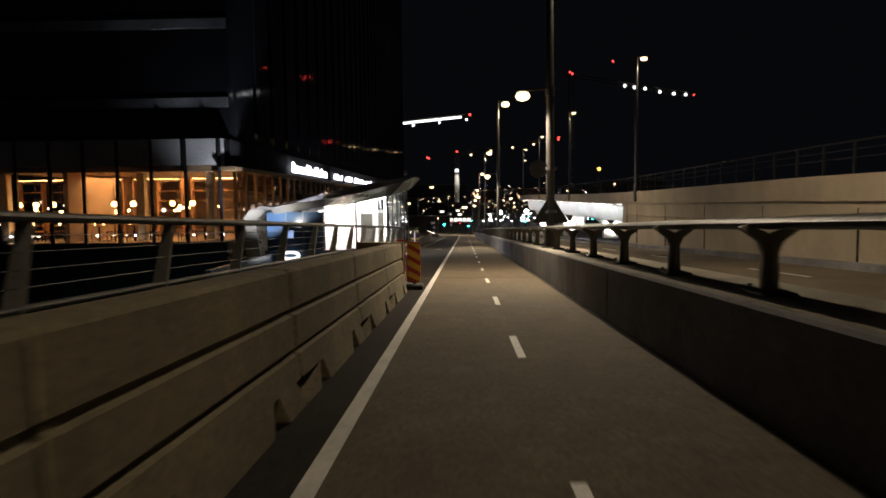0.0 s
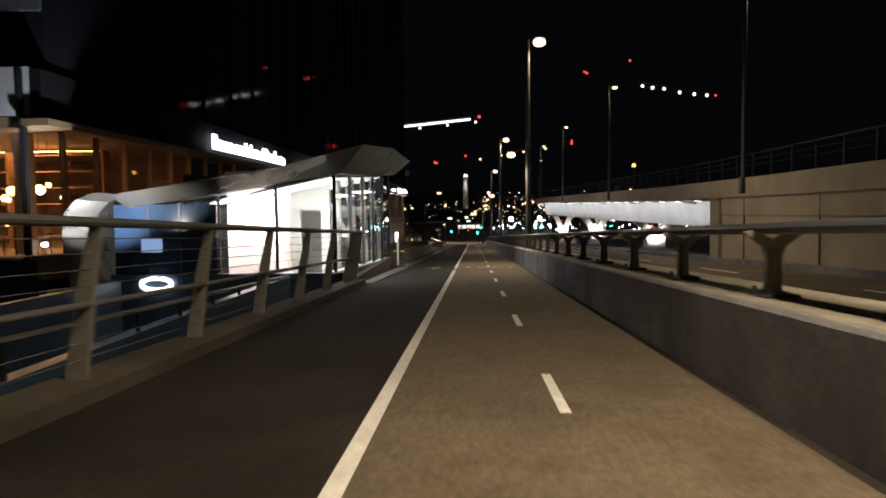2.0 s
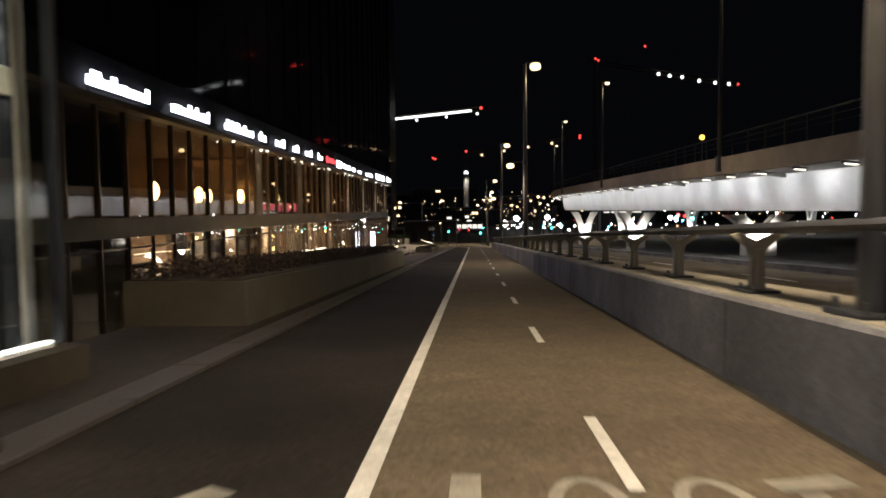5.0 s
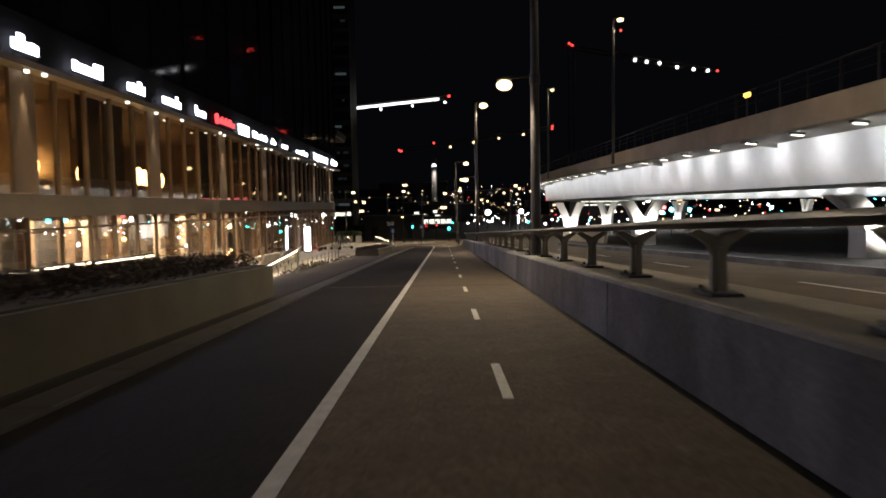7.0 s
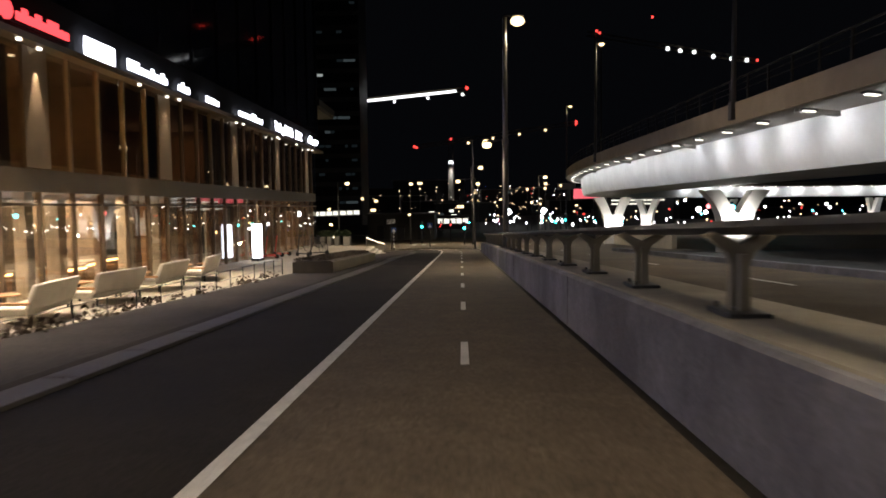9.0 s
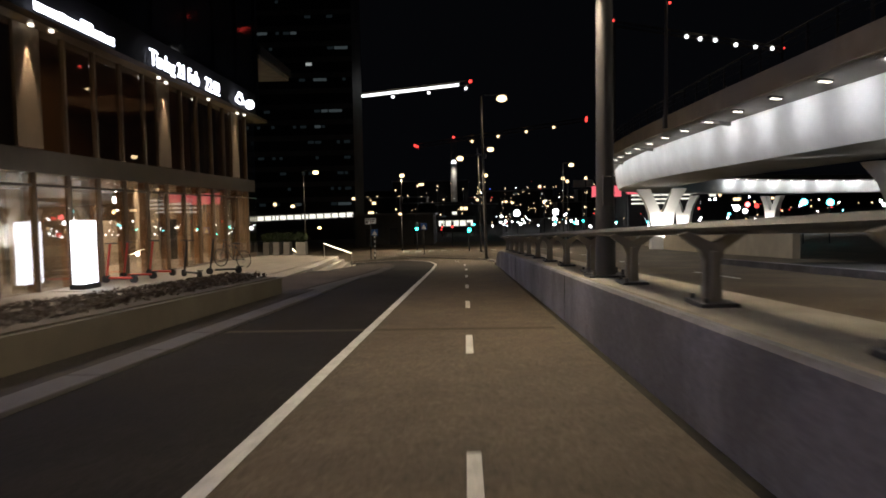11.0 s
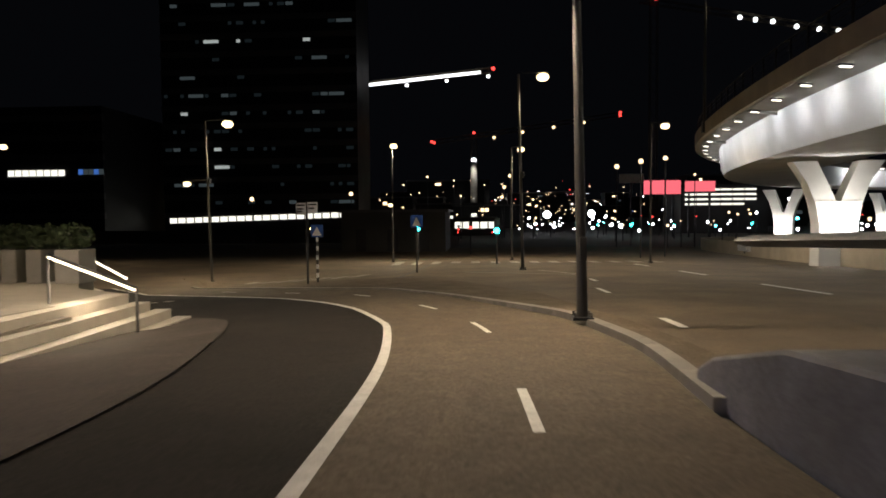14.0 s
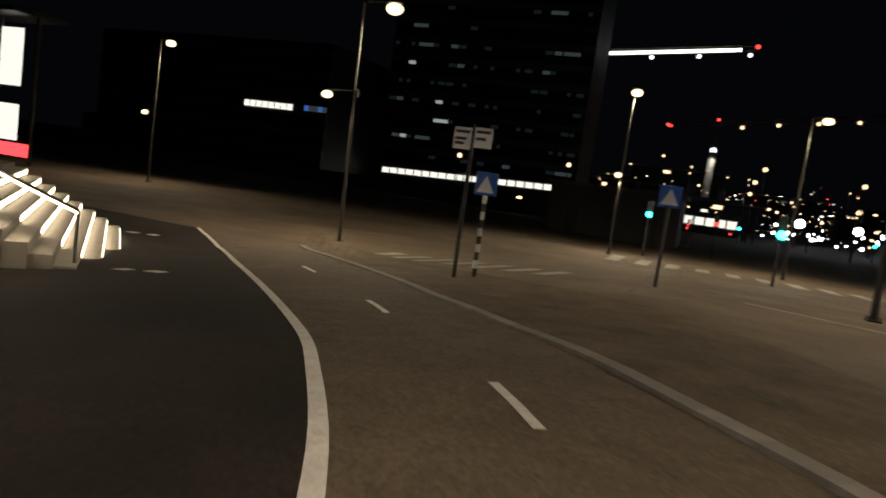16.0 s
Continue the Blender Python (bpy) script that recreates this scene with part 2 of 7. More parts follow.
SHED = mat("dark_shed", (0.06, 0.058, 0.055), 0.7, var=0.2, scale=0.8, fine=10, bump=0.1)
CRANE_STEEL = mat("crane_steel", (0.05, 0.035, 0.015), 0.6, 0.2, var=0.1, scale=1, fine=10, bump=0.02)
CAR_RED = mat("scooter_red", (0.40, 0.03, 0.02), 0.4, var=0.1, scale=4, fine=40, bump=0.02)
CAR_PALE = mat("pale_car_paint", (0.45, 0.45, 0.46), 0.3, 0.2, var=0.06, scale=2, fine=30, bump=0.01)
CAR_PAINT = mat("dark_car_paint", (0.03, 0.03, 0.035), 0.25, 0.3, var=0.1, scale=2, fine=30, bump=0.01)
GLASS_PAVILION = glass("pavilion_glass", (0.95, 0.98, 0.96), 0.05)
GLASS_DARK = glass("tinted_glass", (0.84, 0.82, 0.78), 0.16)
GLOW_STREET = emit("street_lamp_glow", (1.0, 0.74, 0.40), 3.2)
GLOW_WARM_FAR = emit("far_warm_glow", (1.0, 0.70, 0.38), 2.2)
GLOW_ORANGE = emit("sodium_glow", (1.0, 0.50, 0.08), 3)
GLOW_SOFFIT = emit("soffit_lamp_glow", (1.0, 0.93, 0.80), 3)
GLOW_CRANE = emit("crane_light_glow", (0.95, 0.97, 1.0), 2.5)
GLOW_WHITE = emit("white_led_glow", (0.95, 0.97, 1.0), 16)
GLOW_CEIL = emit("ceiling_strip_glow", (1.0, 0.97, 0.94), 3)
GLOW_SIGN = emit("sign_letter_glow", (0.86, 0.88, 1.0), 6)
GLOW_SIGN_RED = emit("red_sign_glow", (1.0, 0.07, 0.08), 1.8)
GLOW_RED = emit("red_lamp_glow", (1.0, 0.06, 0.05), 2.2)
GLOW_GREEN = emit("green_signal_glow", (0.02, 0.95, 0.75), 22)
GLOW_CYAN = emit("cyan_glow", (0.08, 0.85, 1.0), 16)
GLOW_BLUE = emit("blue_glow", (0.08, 0.16, 1.0), 4)
GLOW_BLUE_PANE = emit("pale_blue_pane", (0.40, 0.58, 1.0), 0.55)
GLOW_BLUE_DIM = emit("dim_blue_window", (0.1, 0.3, 1.0), 0.35)
GLOW_PINK = emit("pink_billboard_glow", (1.0, 0.16, 0.2), 0.9)
GLOW_WINDOW = emit("lit_window", (0.95, 0.93, 0.80), 1.1)
GLOW_TOWER = emit("tower_window", (0.80, 0.88, 0.85), 0.32)
GLOW_WINDOW_DIM = emit("dim_window", (0.55, 0.70, 0.75), 0.05)
GLOW_WINDOW_FAINT = emit("faint_window", (0.45, 0.65, 0.75), 0.012)
GLOW_RED_BRIGHT = emit("red_flare_glow", (1.0, 0.13, 0.14), 6)
GLOW_AMBER = emit("amber_lamp_glow", (1.0, 0.60, 0.22), 14)
GLOW_STEP = emit("handrail_glow", (1.0, 0.82, 0.56), 7)


# ------------------------------------------------------------ mesh tools
class Shape:
    """Collects faces for one mesh."""

    def __init__(self):
        self.v, self.f = [], []

    def add(self, verts, faces):
        k = len(self.v)
        self.v += [tuple(p) for p in verts]
        self.f += [tuple(i + k for i in q) for q in faces]
        return self

    def box(self, x0, y0, z0, x1, y1, z1, fall=False):
        """An upright box; fall: it leans along with the street."""
        d0, d1 = (zr(y0), zr(y1)) if fall else (0, 0)
        vs = [(x0, y0, z0 + d0), (x1, y0, z0 + d0), (x1, y1, z0 + d1), (x0, y1, z0 + d1), (x0, y0, z1 + d0), (x1, y0, z1 + d0), (x1, y1, z1 + d1), (x0, y1, z1 + d1)]
        return self.add(vs, [(3, 2, 1, 0), (4, 5, 6, 7), (0, 1, 5, 4), (1, 2, 6, 5), (2, 3, 7, 6), (3, 0, 4, 7)])

    def soft(self, x0, y0, z0, x1, y1, z1, c=0.02):
        """A box with chamfered edges."""
        bm = bmesh.new()
        bmesh.ops.create_cube(bm, size=1)
        for v in bm.verts:
            v.co = ((x0 + x1) / 2 + v.co.x * (x1 - x0), (y0 + y1) / 2 + v.co.y * (y1 - y0), (z0 + z1) / 2 + v.co.z * (z1 - z0))
        bmesh.ops.bevel(bm, geom=list(bm.edges), offset=c, segments=2, profile=0.5, affect="EDGES")
        bm.verts.index_update()
        self.add([v.co[:] for v in bm.verts], [[v.index for v in q.verts] for q in bm.faces])
        bm.free()
        return self

    def tube(self, points, r, n=8, caps=True, r1=None):
        pts = [Vector(p) for p in points]
        rings = []
        for i, p in enumerate(pts):
            d = (pts[min(i + 1, len(pts) - 1)] - pts[max(i - 1, 0)]).normalized()
            a = d.cross(Vector((0, 0, 1)))
            a = a.normalized() if a.length > 1e-3 else Vector((1, 0, 0))
            b = a.cross(d)
            rad = r if r1 is None else r + (r1 - r) * i / (len(pts) - 1)
            rings.append([p + (a * math.cos(2 * math.pi * k / n) + b * math.sin(2 * math.pi * k / n)) * rad for k in range(n)])
        vs = [q for ring in rings for q in ring]
        fs = [(i * n + k, i * n + (k + 1) % n, (i + 1) * n + (k + 1) % n, (i + 1) * n + k) for i in range(len(pts) - 1) for k in range(n)]
        if caps:
            fs += [tuple(range(n))[::-1], tuple((len(pts) - 1) * n + k for k in range(n))]
        return self.add(vs, fs)

    def sweep(self, rings, closed=True, caps=True):
        n = len(rings[0])
        vs = [q for ring in rings for q in ring]
        last = n if closed else n - 1
        fs = [(i * n + k, i * n + (k + 1) % n, (i + 1) * n + (k + 1) % n, (i + 1) * n + k) for i in range(len(rings) - 1) for k in range(last)]
        if caps and closed:
            fs += [tuple(range(n))[::-1], tuple((len(rings) - 1) * n + k for k in range(n))]
        return self.add(vs, fs)

    def ball(self, c, r, n=10, m=6, sz=1.0):
        vs, fs = [], []
        for j in range(m + 1):
            th = math.pi * j / m
            for k in range(n):
                ph = 2 * math.pi * k / n
                vs.append((c[0] + r * math.sin(th) * math.cos(ph), c[1] + r * math.sin(th) * math.sin(ph), c[2] + r * sz * math.cos(th)))
        for j in range(m):
            for k in range(n):
                fs.append((j * n + k, (j + 1) * n + k, (j + 1) * n + (k + 1) % n, j * n + (k + 1) % n))
        return self.add(vs, fs)

    def sheet(self, left, right, lift=0.0):
        """A strip between two lines of (x, y) on the street."""
        vs = [(x, y, zg(x, y) + lift) for x, y in left] + [(x, y, zg(x, y) + lift) for x, y in right]
        n = len(left)
        return self.add(vs, [(i, n + i, n + i + 1, i + 1) for i in range(n - 1)])

    def mesh(self, name):
        me = bpy.data.meshes.new(name)
        me.from_pydata(self.v, [], self.f)
        bm = bmesh.new()
        bm.from_mesh(me)
        bmesh.ops.recalc_face_normals(bm, faces=bm.faces)
        bm.to_mesh(me)
        bm.free()
        return me


def smooth(me, angle=35):
    for q in me.polygons:
        q.use_smooth = True
    me.set_sharp_from_angle(angle=radians(angle))


def part(name, shape, material, parent=None, label="", rounded=False):
    me = shape.mesh(name) if isinstance(shape, Shape) else shape
    if not me.materials:
        me.materials.append(material)
    if rounded:
        smooth(me)
    ob = new(name, me)
    if parent is not None:
        ob.parent = parent
    return tagged(ob, label)


def thing(name, label, category, at=None, group="", kind=""):
    ob = new(name)
    if at is not None:
        ob.location = at
    return tagged(ob, label, category, group, kind)


def setting(name, shape, material, label="", rounded=False):
    return tagged(part(name, shape, material, None, label, rounded), kind="structure")


def lerp_line(rows, y):
    for (x0, y0), (x1, y1) in zip(rows, rows[1:]):
        if y0 <= y <= y1:
            return x0 + (x1 - x0) * (y - y0) / (y1 - y0)
    return rows[0][0] if y < rows[0][1] else rows[-1][0]


def spline(points, step=0.5):
    """Smooth line through the given (x, y) points."""
    out = []
    p = [np.array(q, float) for q in points]
    p = [2 * p[0] - p[1]] + p + [2 * p[-1] - p[-2]]
    for i in range(1, len(p) - 2):
        n = max(2, int(np.linalg.norm(p[i + 1] - p[i]) / step))
        for k in range(n):
            t = k / n
            out.append(0.5 * (2 * p[i] + (p[i + 1] - p[i - 1]) * t + (2 * p[i - 1] - 5 * p[i] + 4 * p[i + 1] - p[i + 2]) * t * t + (3 * p[i] - p[i - 1] - 3 * p[i + 1] + p[i + 2]) * t ** 3))
    out.append(p[-2])
    return [tuple(q) for q in out]


def offset(line, d):
    """The line moved d to its right."""
    out = []
    for i, (x, y) in enumerate(line):
        a, b = line[max(i - 1, 0)], line[min(i + 1, len(line) - 1)]
        t = Vector((b[0] - a[0], b[1] - a[1])).normalized()
        out.append((x + t.y * d, y - t.x * d))
    return out


# ------------------------------------------------------------ ground, street and cycle path
EDGE_LINE = spline([(-0.67, -15), (-0.67, 30), (-0.67, 60), (-0.67, 98), (-0.69, 104), (-0.77, 107.4), (-1.06, 109.98), (-1.29, 110.97), (-1.82, 112.38), (-2.3, 113.45), (-2.67, 114.2), (-3.14, 115.05), (-3.78, 116.05), (-4.38, 116.92), (-5.37, 118.1), (-6.75, 119.65), (-8.7, 121.75), (-11.5, 124.75), (-14, 127)], 0.3)
CENTRE = spline([(0.47, -15), (0.47, 60), (0.47, 100), (0.45, 105), (0.25, 109), (-0.2, 111.4), (-0.98, 113.4), (-2.6, 116.4), (-4.8, 118.9), (-8.0, 121.6), (-12, 125.5)], 0.5)
RIGHT_KERB = spline([(1.56, 106.0), (1.65, 108.3), (1.5, 109.9), (1.27, 111.3), (0.87, 112.35), (-0.12, 114.44), (-0.88, 115.85), (-1.81, 117.1), (-2.57, 118.15), (-3.27, 118.9), (-3.96, 119.74), (-4.84, 120.71), (-6.15, 122.28), (-9, 125.3), (-11, 127.2)], 0.4)

ys = [-60, -30] + list(range(-20, 180, 4)) + [190, 230, 300, 420, 700, 1500, 3000]
g = Shape()
xs = [-1500, -400, -120, -60, -30, -3.0, -2.8, 2.4, 9.4, 30, 60, 120, 400, 1500]
g.sweep([[(x, y, -6.6 if x <= -3 else zr(y) - 0.08) for x in xs] for y in ys], closed=False)
setting("ground", g, GROUND, "dark night ground reaching to the horizon")

s = Shape()
yy = [-20 + 2 * i for i in range(82)]
s.sheet([(2.1, y) for y in yy], [(9.75, y) for y in yy], -0.02)
setting("road", s, ASPHALT_ROAD, "grey-brown asphalt carriageway beside the cycle path")
s = Shape()
s.sheet([(-0.67, y) for y in yy[:60]], [(1.66, y) for y in yy[:60]], 0.0)
pick = lambda line: [line[round(i * (len(line) - 1) / 60)] for i in range(61)]
s.sheet(pick([(x, y) for x, y in EDGE_LINE if y >= 97.9]), pick([(1.66, 98), (1.66, 100), (1.66, 102), (1.62, 104)] + RIGHT_KERB), 0.0)
setting("cycle_path", s, ASPHALT, "brownish asphalt cycle path sloping downhill")
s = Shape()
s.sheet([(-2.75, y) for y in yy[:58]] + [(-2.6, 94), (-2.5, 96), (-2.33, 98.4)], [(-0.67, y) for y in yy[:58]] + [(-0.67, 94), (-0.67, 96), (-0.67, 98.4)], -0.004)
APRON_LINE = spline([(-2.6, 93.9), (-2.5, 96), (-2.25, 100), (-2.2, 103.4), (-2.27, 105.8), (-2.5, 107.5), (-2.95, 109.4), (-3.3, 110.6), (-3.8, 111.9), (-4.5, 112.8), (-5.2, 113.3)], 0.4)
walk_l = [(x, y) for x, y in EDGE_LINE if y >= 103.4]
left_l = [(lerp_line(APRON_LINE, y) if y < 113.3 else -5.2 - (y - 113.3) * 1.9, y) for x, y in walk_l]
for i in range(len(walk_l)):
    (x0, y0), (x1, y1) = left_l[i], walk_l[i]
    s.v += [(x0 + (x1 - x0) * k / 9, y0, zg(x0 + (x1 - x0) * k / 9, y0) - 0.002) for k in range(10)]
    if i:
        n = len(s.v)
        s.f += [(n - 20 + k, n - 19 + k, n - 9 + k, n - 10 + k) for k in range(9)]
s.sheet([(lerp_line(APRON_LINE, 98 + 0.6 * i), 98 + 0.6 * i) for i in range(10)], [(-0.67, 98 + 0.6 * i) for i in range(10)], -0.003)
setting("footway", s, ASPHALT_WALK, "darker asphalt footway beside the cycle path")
s = Shape()
cuts = (-60, -30, -20, -16, -14, -12, -10, -8, -6, -4, -2, 2.1, 9.75, 30, 60)
rows = (98, 100, 102, 104, 106, 108, 109, 110, 111, 112, 113, 113.5) + tuple(range(115, 177, 2))
s.v = [(x, y, zg(x, y) - (0.03 if x < 5 else 0.024)) for y in rows for x in cuts]
for j, y in enumerate(rows[:-1]):
    for i, x in enumerate(cuts[:-1]):
        if y >= 113.5 and (x >= -30 or y > 121) or y >= 104 and x > 9 or y >= 98 and -3 < x < 9 or y >= 112 and -5 < x < 0:
            k = j * len(cuts) + i
            s.f.append((k, k + 1, k + 1 + len(cuts), k + len(cuts)))
setting("crossing", s, ASPHALT_ROAD, "wide asphalt street crossing at the foot of the bridge")

s = Shape()
for piece in ([p for p in EDGE_LINE if p[1] < 35.3] + [(-0.67, 35.3)], [(-0.67, 36.45)] + [p for p in EDGE_LINE if p[1] > 36.45]):
    s.sheet(offset(piece, -0.042), offset(piece, 0.055), 0.006)
setting("edge_marking", s, PAINT, "worn continuous white line on the path")

# kerb and paved verge between path and street
VERGE_OUT = spline([(2.14, 106.0), (2.12, 108.4), (1.95, 110.4), (1.62, 112.4), (1.24, 115.55), (0.74, 117.14), (-0.25, 119.84), (-1.4, 121.9), (-3.4, 123.9), (-5.7, 125.4), (-9, 127.8), (-13, 131)], 0.6)
ka, vb = pick(RIGHT_KERB), pick(VERGE_OUT)
s = Shape()
def kh(y):
    """Height of the kerb, which sinks towards the crossing."""
    return 0.09 - 0.055 * min(1, max(0, (y - 111.5) / 5))


inner = offset(ka, 0.14)
s.sweep([[(a[0], a[1], zg(*a) + kh(a[1]) - 0.005), (b[0], b[1], zg(*b) + kh(a[1]) - 0.005), (b[0] + 0.03, b[1], zg(*b) - 0.05)] for a, b in zip(inner, vb)], closed=False)
verge = setting("verge", s, VERGE_MAT, "narrow paved verge between path and street")
for a, b in zip(ka, ka[1:]):
    o = offset([a, b], 0.15)
    st = Shape()
    za, zb = zg(*a), zg(*b)
    st.add([(a[0], a[1], za - 0.1), (b[0], b[1], zb - 0.1), (o[1][0], o[1][1], zb - 0.1), (o[0][0], o[0][1], za - 0.1), (a[0], a[1], za + kh(a[1])), (b[0], b[1], zb + kh(b[1])), (o[1][0], o[1][1], zb + kh(b[1]) + 0.004), (o[0][0], o[0][1], za + kh(a[1]) + 0.004)], [(3, 2, 1, 0), (4, 5, 6, 7), (0, 1, 5, 4), (1, 2, 6, 5), (2, 3, 7, 6), (3, 0, 4, 7)])
    part("kerb_stone", st, KERB_PALE, verge)

# dashes of the centre line, 1.16 m long every 4 m
run, total = [(0.0, CENTRE[0])], 0.0
for a, b in zip(CENTRE, CENTRE[1:]):
    total += math.dist(a, b)
    run.append((total, b))


def along(d):
    for (d0, a), (d1, b) in zip(run, run[1:]):
        if d0 <= d <= d1:
            t = (d - d0) / (d1 - d0)
            return (a[0] + (b[0] - a[0]) * t, a[1] + (b[1] - a[1]) * t)
    return run[-1][1]


k = 0
d = 15 + 2.89 - 1.166 - 16
while d < total - 2:
    line = [along(d + 1.16 * i / 4) for i in range(5)]
    if line[-1][1] < 108.5:
        setting("lane_dash", Shape().sheet(offset(line, -0.035), offset(line, 0.035), 0.006), PAINT)
    d += 4
for a, b in (((0.19, 109.77), (-0.03, 110.84)), ((-0.64, 112.7), (-0.98, 113.43)), ((-2.22, 115.67), (-2.71, 116.5)), ((-4.53, 118.75), (-5.13, 119.5)), ((-7.3, 121.9), (-8.0, 122.65))):
    line = [a, ((a[0] + b[0]) / 2 + 0.01, (a[1] + b[1]) / 2), b]
    setting("lane_dash", Shape().sheet(offset(line, -0.035), offset(line, 0.035), 0.006), PAINT)
for i in range(12):
    y = 14.6 + 9.0 * i - 9
    line = [(7.3 - 0.006 * max(0, y), y), (7.3 - 0.006 * max(0, y), y + 3.1)]
    setting("road_dash", Shape().sheet(offset(line, -0.06), offset(line, 0.06), 0.0), PAINT)
for x, y, n in ((2.62, 110.35, 1.1), (2.77, 116.4, 1.5), (3.24, 121.0, 1.2), (7.06, 115.8, 3.5), (7.28, 124.2, 3.2), (7.5, 133, 3.2)):
    setting("road_dash", Shape().sheet([(x - 0.06, y), (x - 0.06, y + n)], [(x + 0.06, y), (x + 0.06, y + n)], 0.0), PAINT)
for i in range(14):
    x = -5 + 1.1 * i
    setting("crossing_stripe", Shape().sheet([(x, 139), (x, 142.2)], [(x + 0.5, 139), (x + 0.5, 142.2)], 0.0), PAINT_WORN)
for i in range(7):
    x = -9.6 + 0.75 * i
    setting("crossing_stripe", Shape().sheet([(x, 127.5), (x + 0.3, 129.5)], [(x + 0.35, 127.5), (x + 0.65, 129.5)], 0.0), PAINT_WORN)
for line in ([(-0.65, 127.19), (1.4, 125.9), (3.48, 124.47)], [(2.24, 128.7), (2.9, 126.5), (3.48, 124.47)], [(-0.58, 120.0), (-0.7, 120.15), (-0.84, 120.3)]):
    setting("road_marking", Shape().sheet(offset(line, -0.07), offset(line, 0.07), 0.008), PAINT_WORN)
# expansion joints across the path beside the lamp posts
for y in (15.2, 35.9, 63.3, 87.4):
    setting("expansion_joint", Shape().sheet([(-2.3, y - 0.09), (-2.3, y + 0.09)], [(1.44, y - 0.06), (1.44, y + 0.12)], 0.004), JOINT_PATH, "dark filled joint across the path")
# worn pedestrian and cycle symbols across the path
def painted(points, width, name="path_symbol"):
    """A worn stroke of paint along the given (x, y) points."""
    setting(name, Shape().sheet(offset(points, -width / 2), offset(points, width / 2), 0.006), PAINT_WORN)


def painted_ring(cx, cy, rx, ry, width):
    painted([(cx + rx * math.cos(a), cy + ry * math.sin(a)) for a in [2 * math.pi * k / 20 for k in range(21)]], width)


for cx in (0.26, 0.76):
    painted_ring(cx, 37.45, 0.15, 0.40, 0.06)
painted([(0.26, 37.45), (0.47, 37.0), (0.60, 37.1), (0.76, 37.45)], 0.07)
painted([(0.36, 36.85), (0.47, 37.0), (0.58, 36.85)], 0.07)
painted([(0.47, 37.0), (0.50, 37.5), (0.62, 37.55)], 0.05)
painted([(-0.40, 36.9), (-0.09, 36.9)], 0.17)
painted([(-0.23, 37.15), (-0.23, 37.9)], 0.13)
painted([(1.04, 37.78), (1.38, 37.86)], 0.13)
painted([(1.16, 37.7), (1.22, 36.8)], 0.11)
painted([(-1.68, 37.2), (-1.56, 37.45), (-1.46, 37.2), (-1.40, 36.6)], 0.10)
painted([(-1.42, 36.65), (-1.32, 37.1), (-1.26, 37.6)], 0.10)
painted([(-1.36, 37.5), (-1.24, 37.7)], 0.16)
painted([(-1.40, 37.1), (-1.22, 37.2)], 0.12)
for x, y, w, h in ((-8.6, 119.25, 0.2, 0.13), (-8.25, 119.45, 0.26, 0.13), (-13.6, 124.4, 0.24, 0.12), (-13.2, 124.6, 0.24, 0.12)):
    setting("path_symbol", Shape().sheet([(x - w / 2, y - h), (x - w / 2.4, y + h)], [(x + w / 2, y - h * 0.8), (x + w / 2, y + h * 0.9)], 0.006), PAINT)

# ------------------------------------------------------------ wall and railing between path and road
yy = [-14, 15, 30, 45, 60, 90, 103.5]
prof = [(1.635, -0.1), (1.64, -0.025), (1.66, 0.0), (2.47, 0.0), (2.49, -0.025), (2.52, -0.1)]


def wall_h(y):
    """Height of the wall's top over the path."""
    return 0.63 - 0.045 * min(1, max(0, (y - 15) / 45))


w = Shape()
w.sweep([[(x, y, zr(y) + (-0.1 if z < -0.09 else wall_h(y) * h + z)) for x, z in prof] for y, h in [(y, 1.0) for y in yy] + [(105.2, 0.88), (106.3, 0.5), (106.6, 0.3)]])
wall_path = setting("wall_path", w, CONCRETE_WALL, "low grey concrete wall along the cycle path")
# wall top coloured paler and warmer than the face for lamplight from above
cp = [(1.70, 0.001), (1.71, 0.012), (2.42, 0.012), (2.43, 0.001)]
part("coping", Shape().sweep([[(x, y, zr(y) + wall_h(y) + z) for x, z in cp] for y in yy]), COPING_LIT, wall_path, "weathered wall top, coloured sandy for the lamplight on it")
for y in range(-8, 104, 8):
    part("joint", Shape().box(1.633, y, 0.02, 1.65, y + 0.008, 0.56, True), KERB, wall_path)
setting("wall_channel", Shape().sheet([(1.57, y) for y in yy], [(1.64, y) for y in yy], 0.004), JOINT, "dark drainage joint at the wall's foot")


def y_post_mesh():
    """Flat steel post that forks into two arms, standing on a plate."""
    s = Shape()
    t = 0.03
    out = [(-0.052, 0.0), (-0.046, 0.24), (-0.075, 0.31), (-0.20, 0.40), (-0.14, 0.42), (0.0, 0.35), (0.14, 0.42), (0.20, 0.40), (0.075, 0.31), (0.046, 0.24), (0.052, 0.0)]
    n = len(out)
    vs = [(x, -t, z) for x, z in out] + [(x, t, z) for x, z in out]
    tri = [(0, 1, 9, 10), (1, 2, 5, 8, 9), (2, 3, 4, 5), (8, 5, 6, 7)]
    fs = list(tri) + [tuple(i + n for i in q)[::-1] for q in tri] + [(i, (i + 1) % n, n + (i + 1) % n, n + i) for i in range(n)]
    s.add(vs, fs)
    s.box(-0.02, -0.075, 0.0, 0.02, -0.03, 0.3).box(-0.02, 0.03, 0.0, 0.02, 0.075, 0.3)
    return s.mesh("y_post")


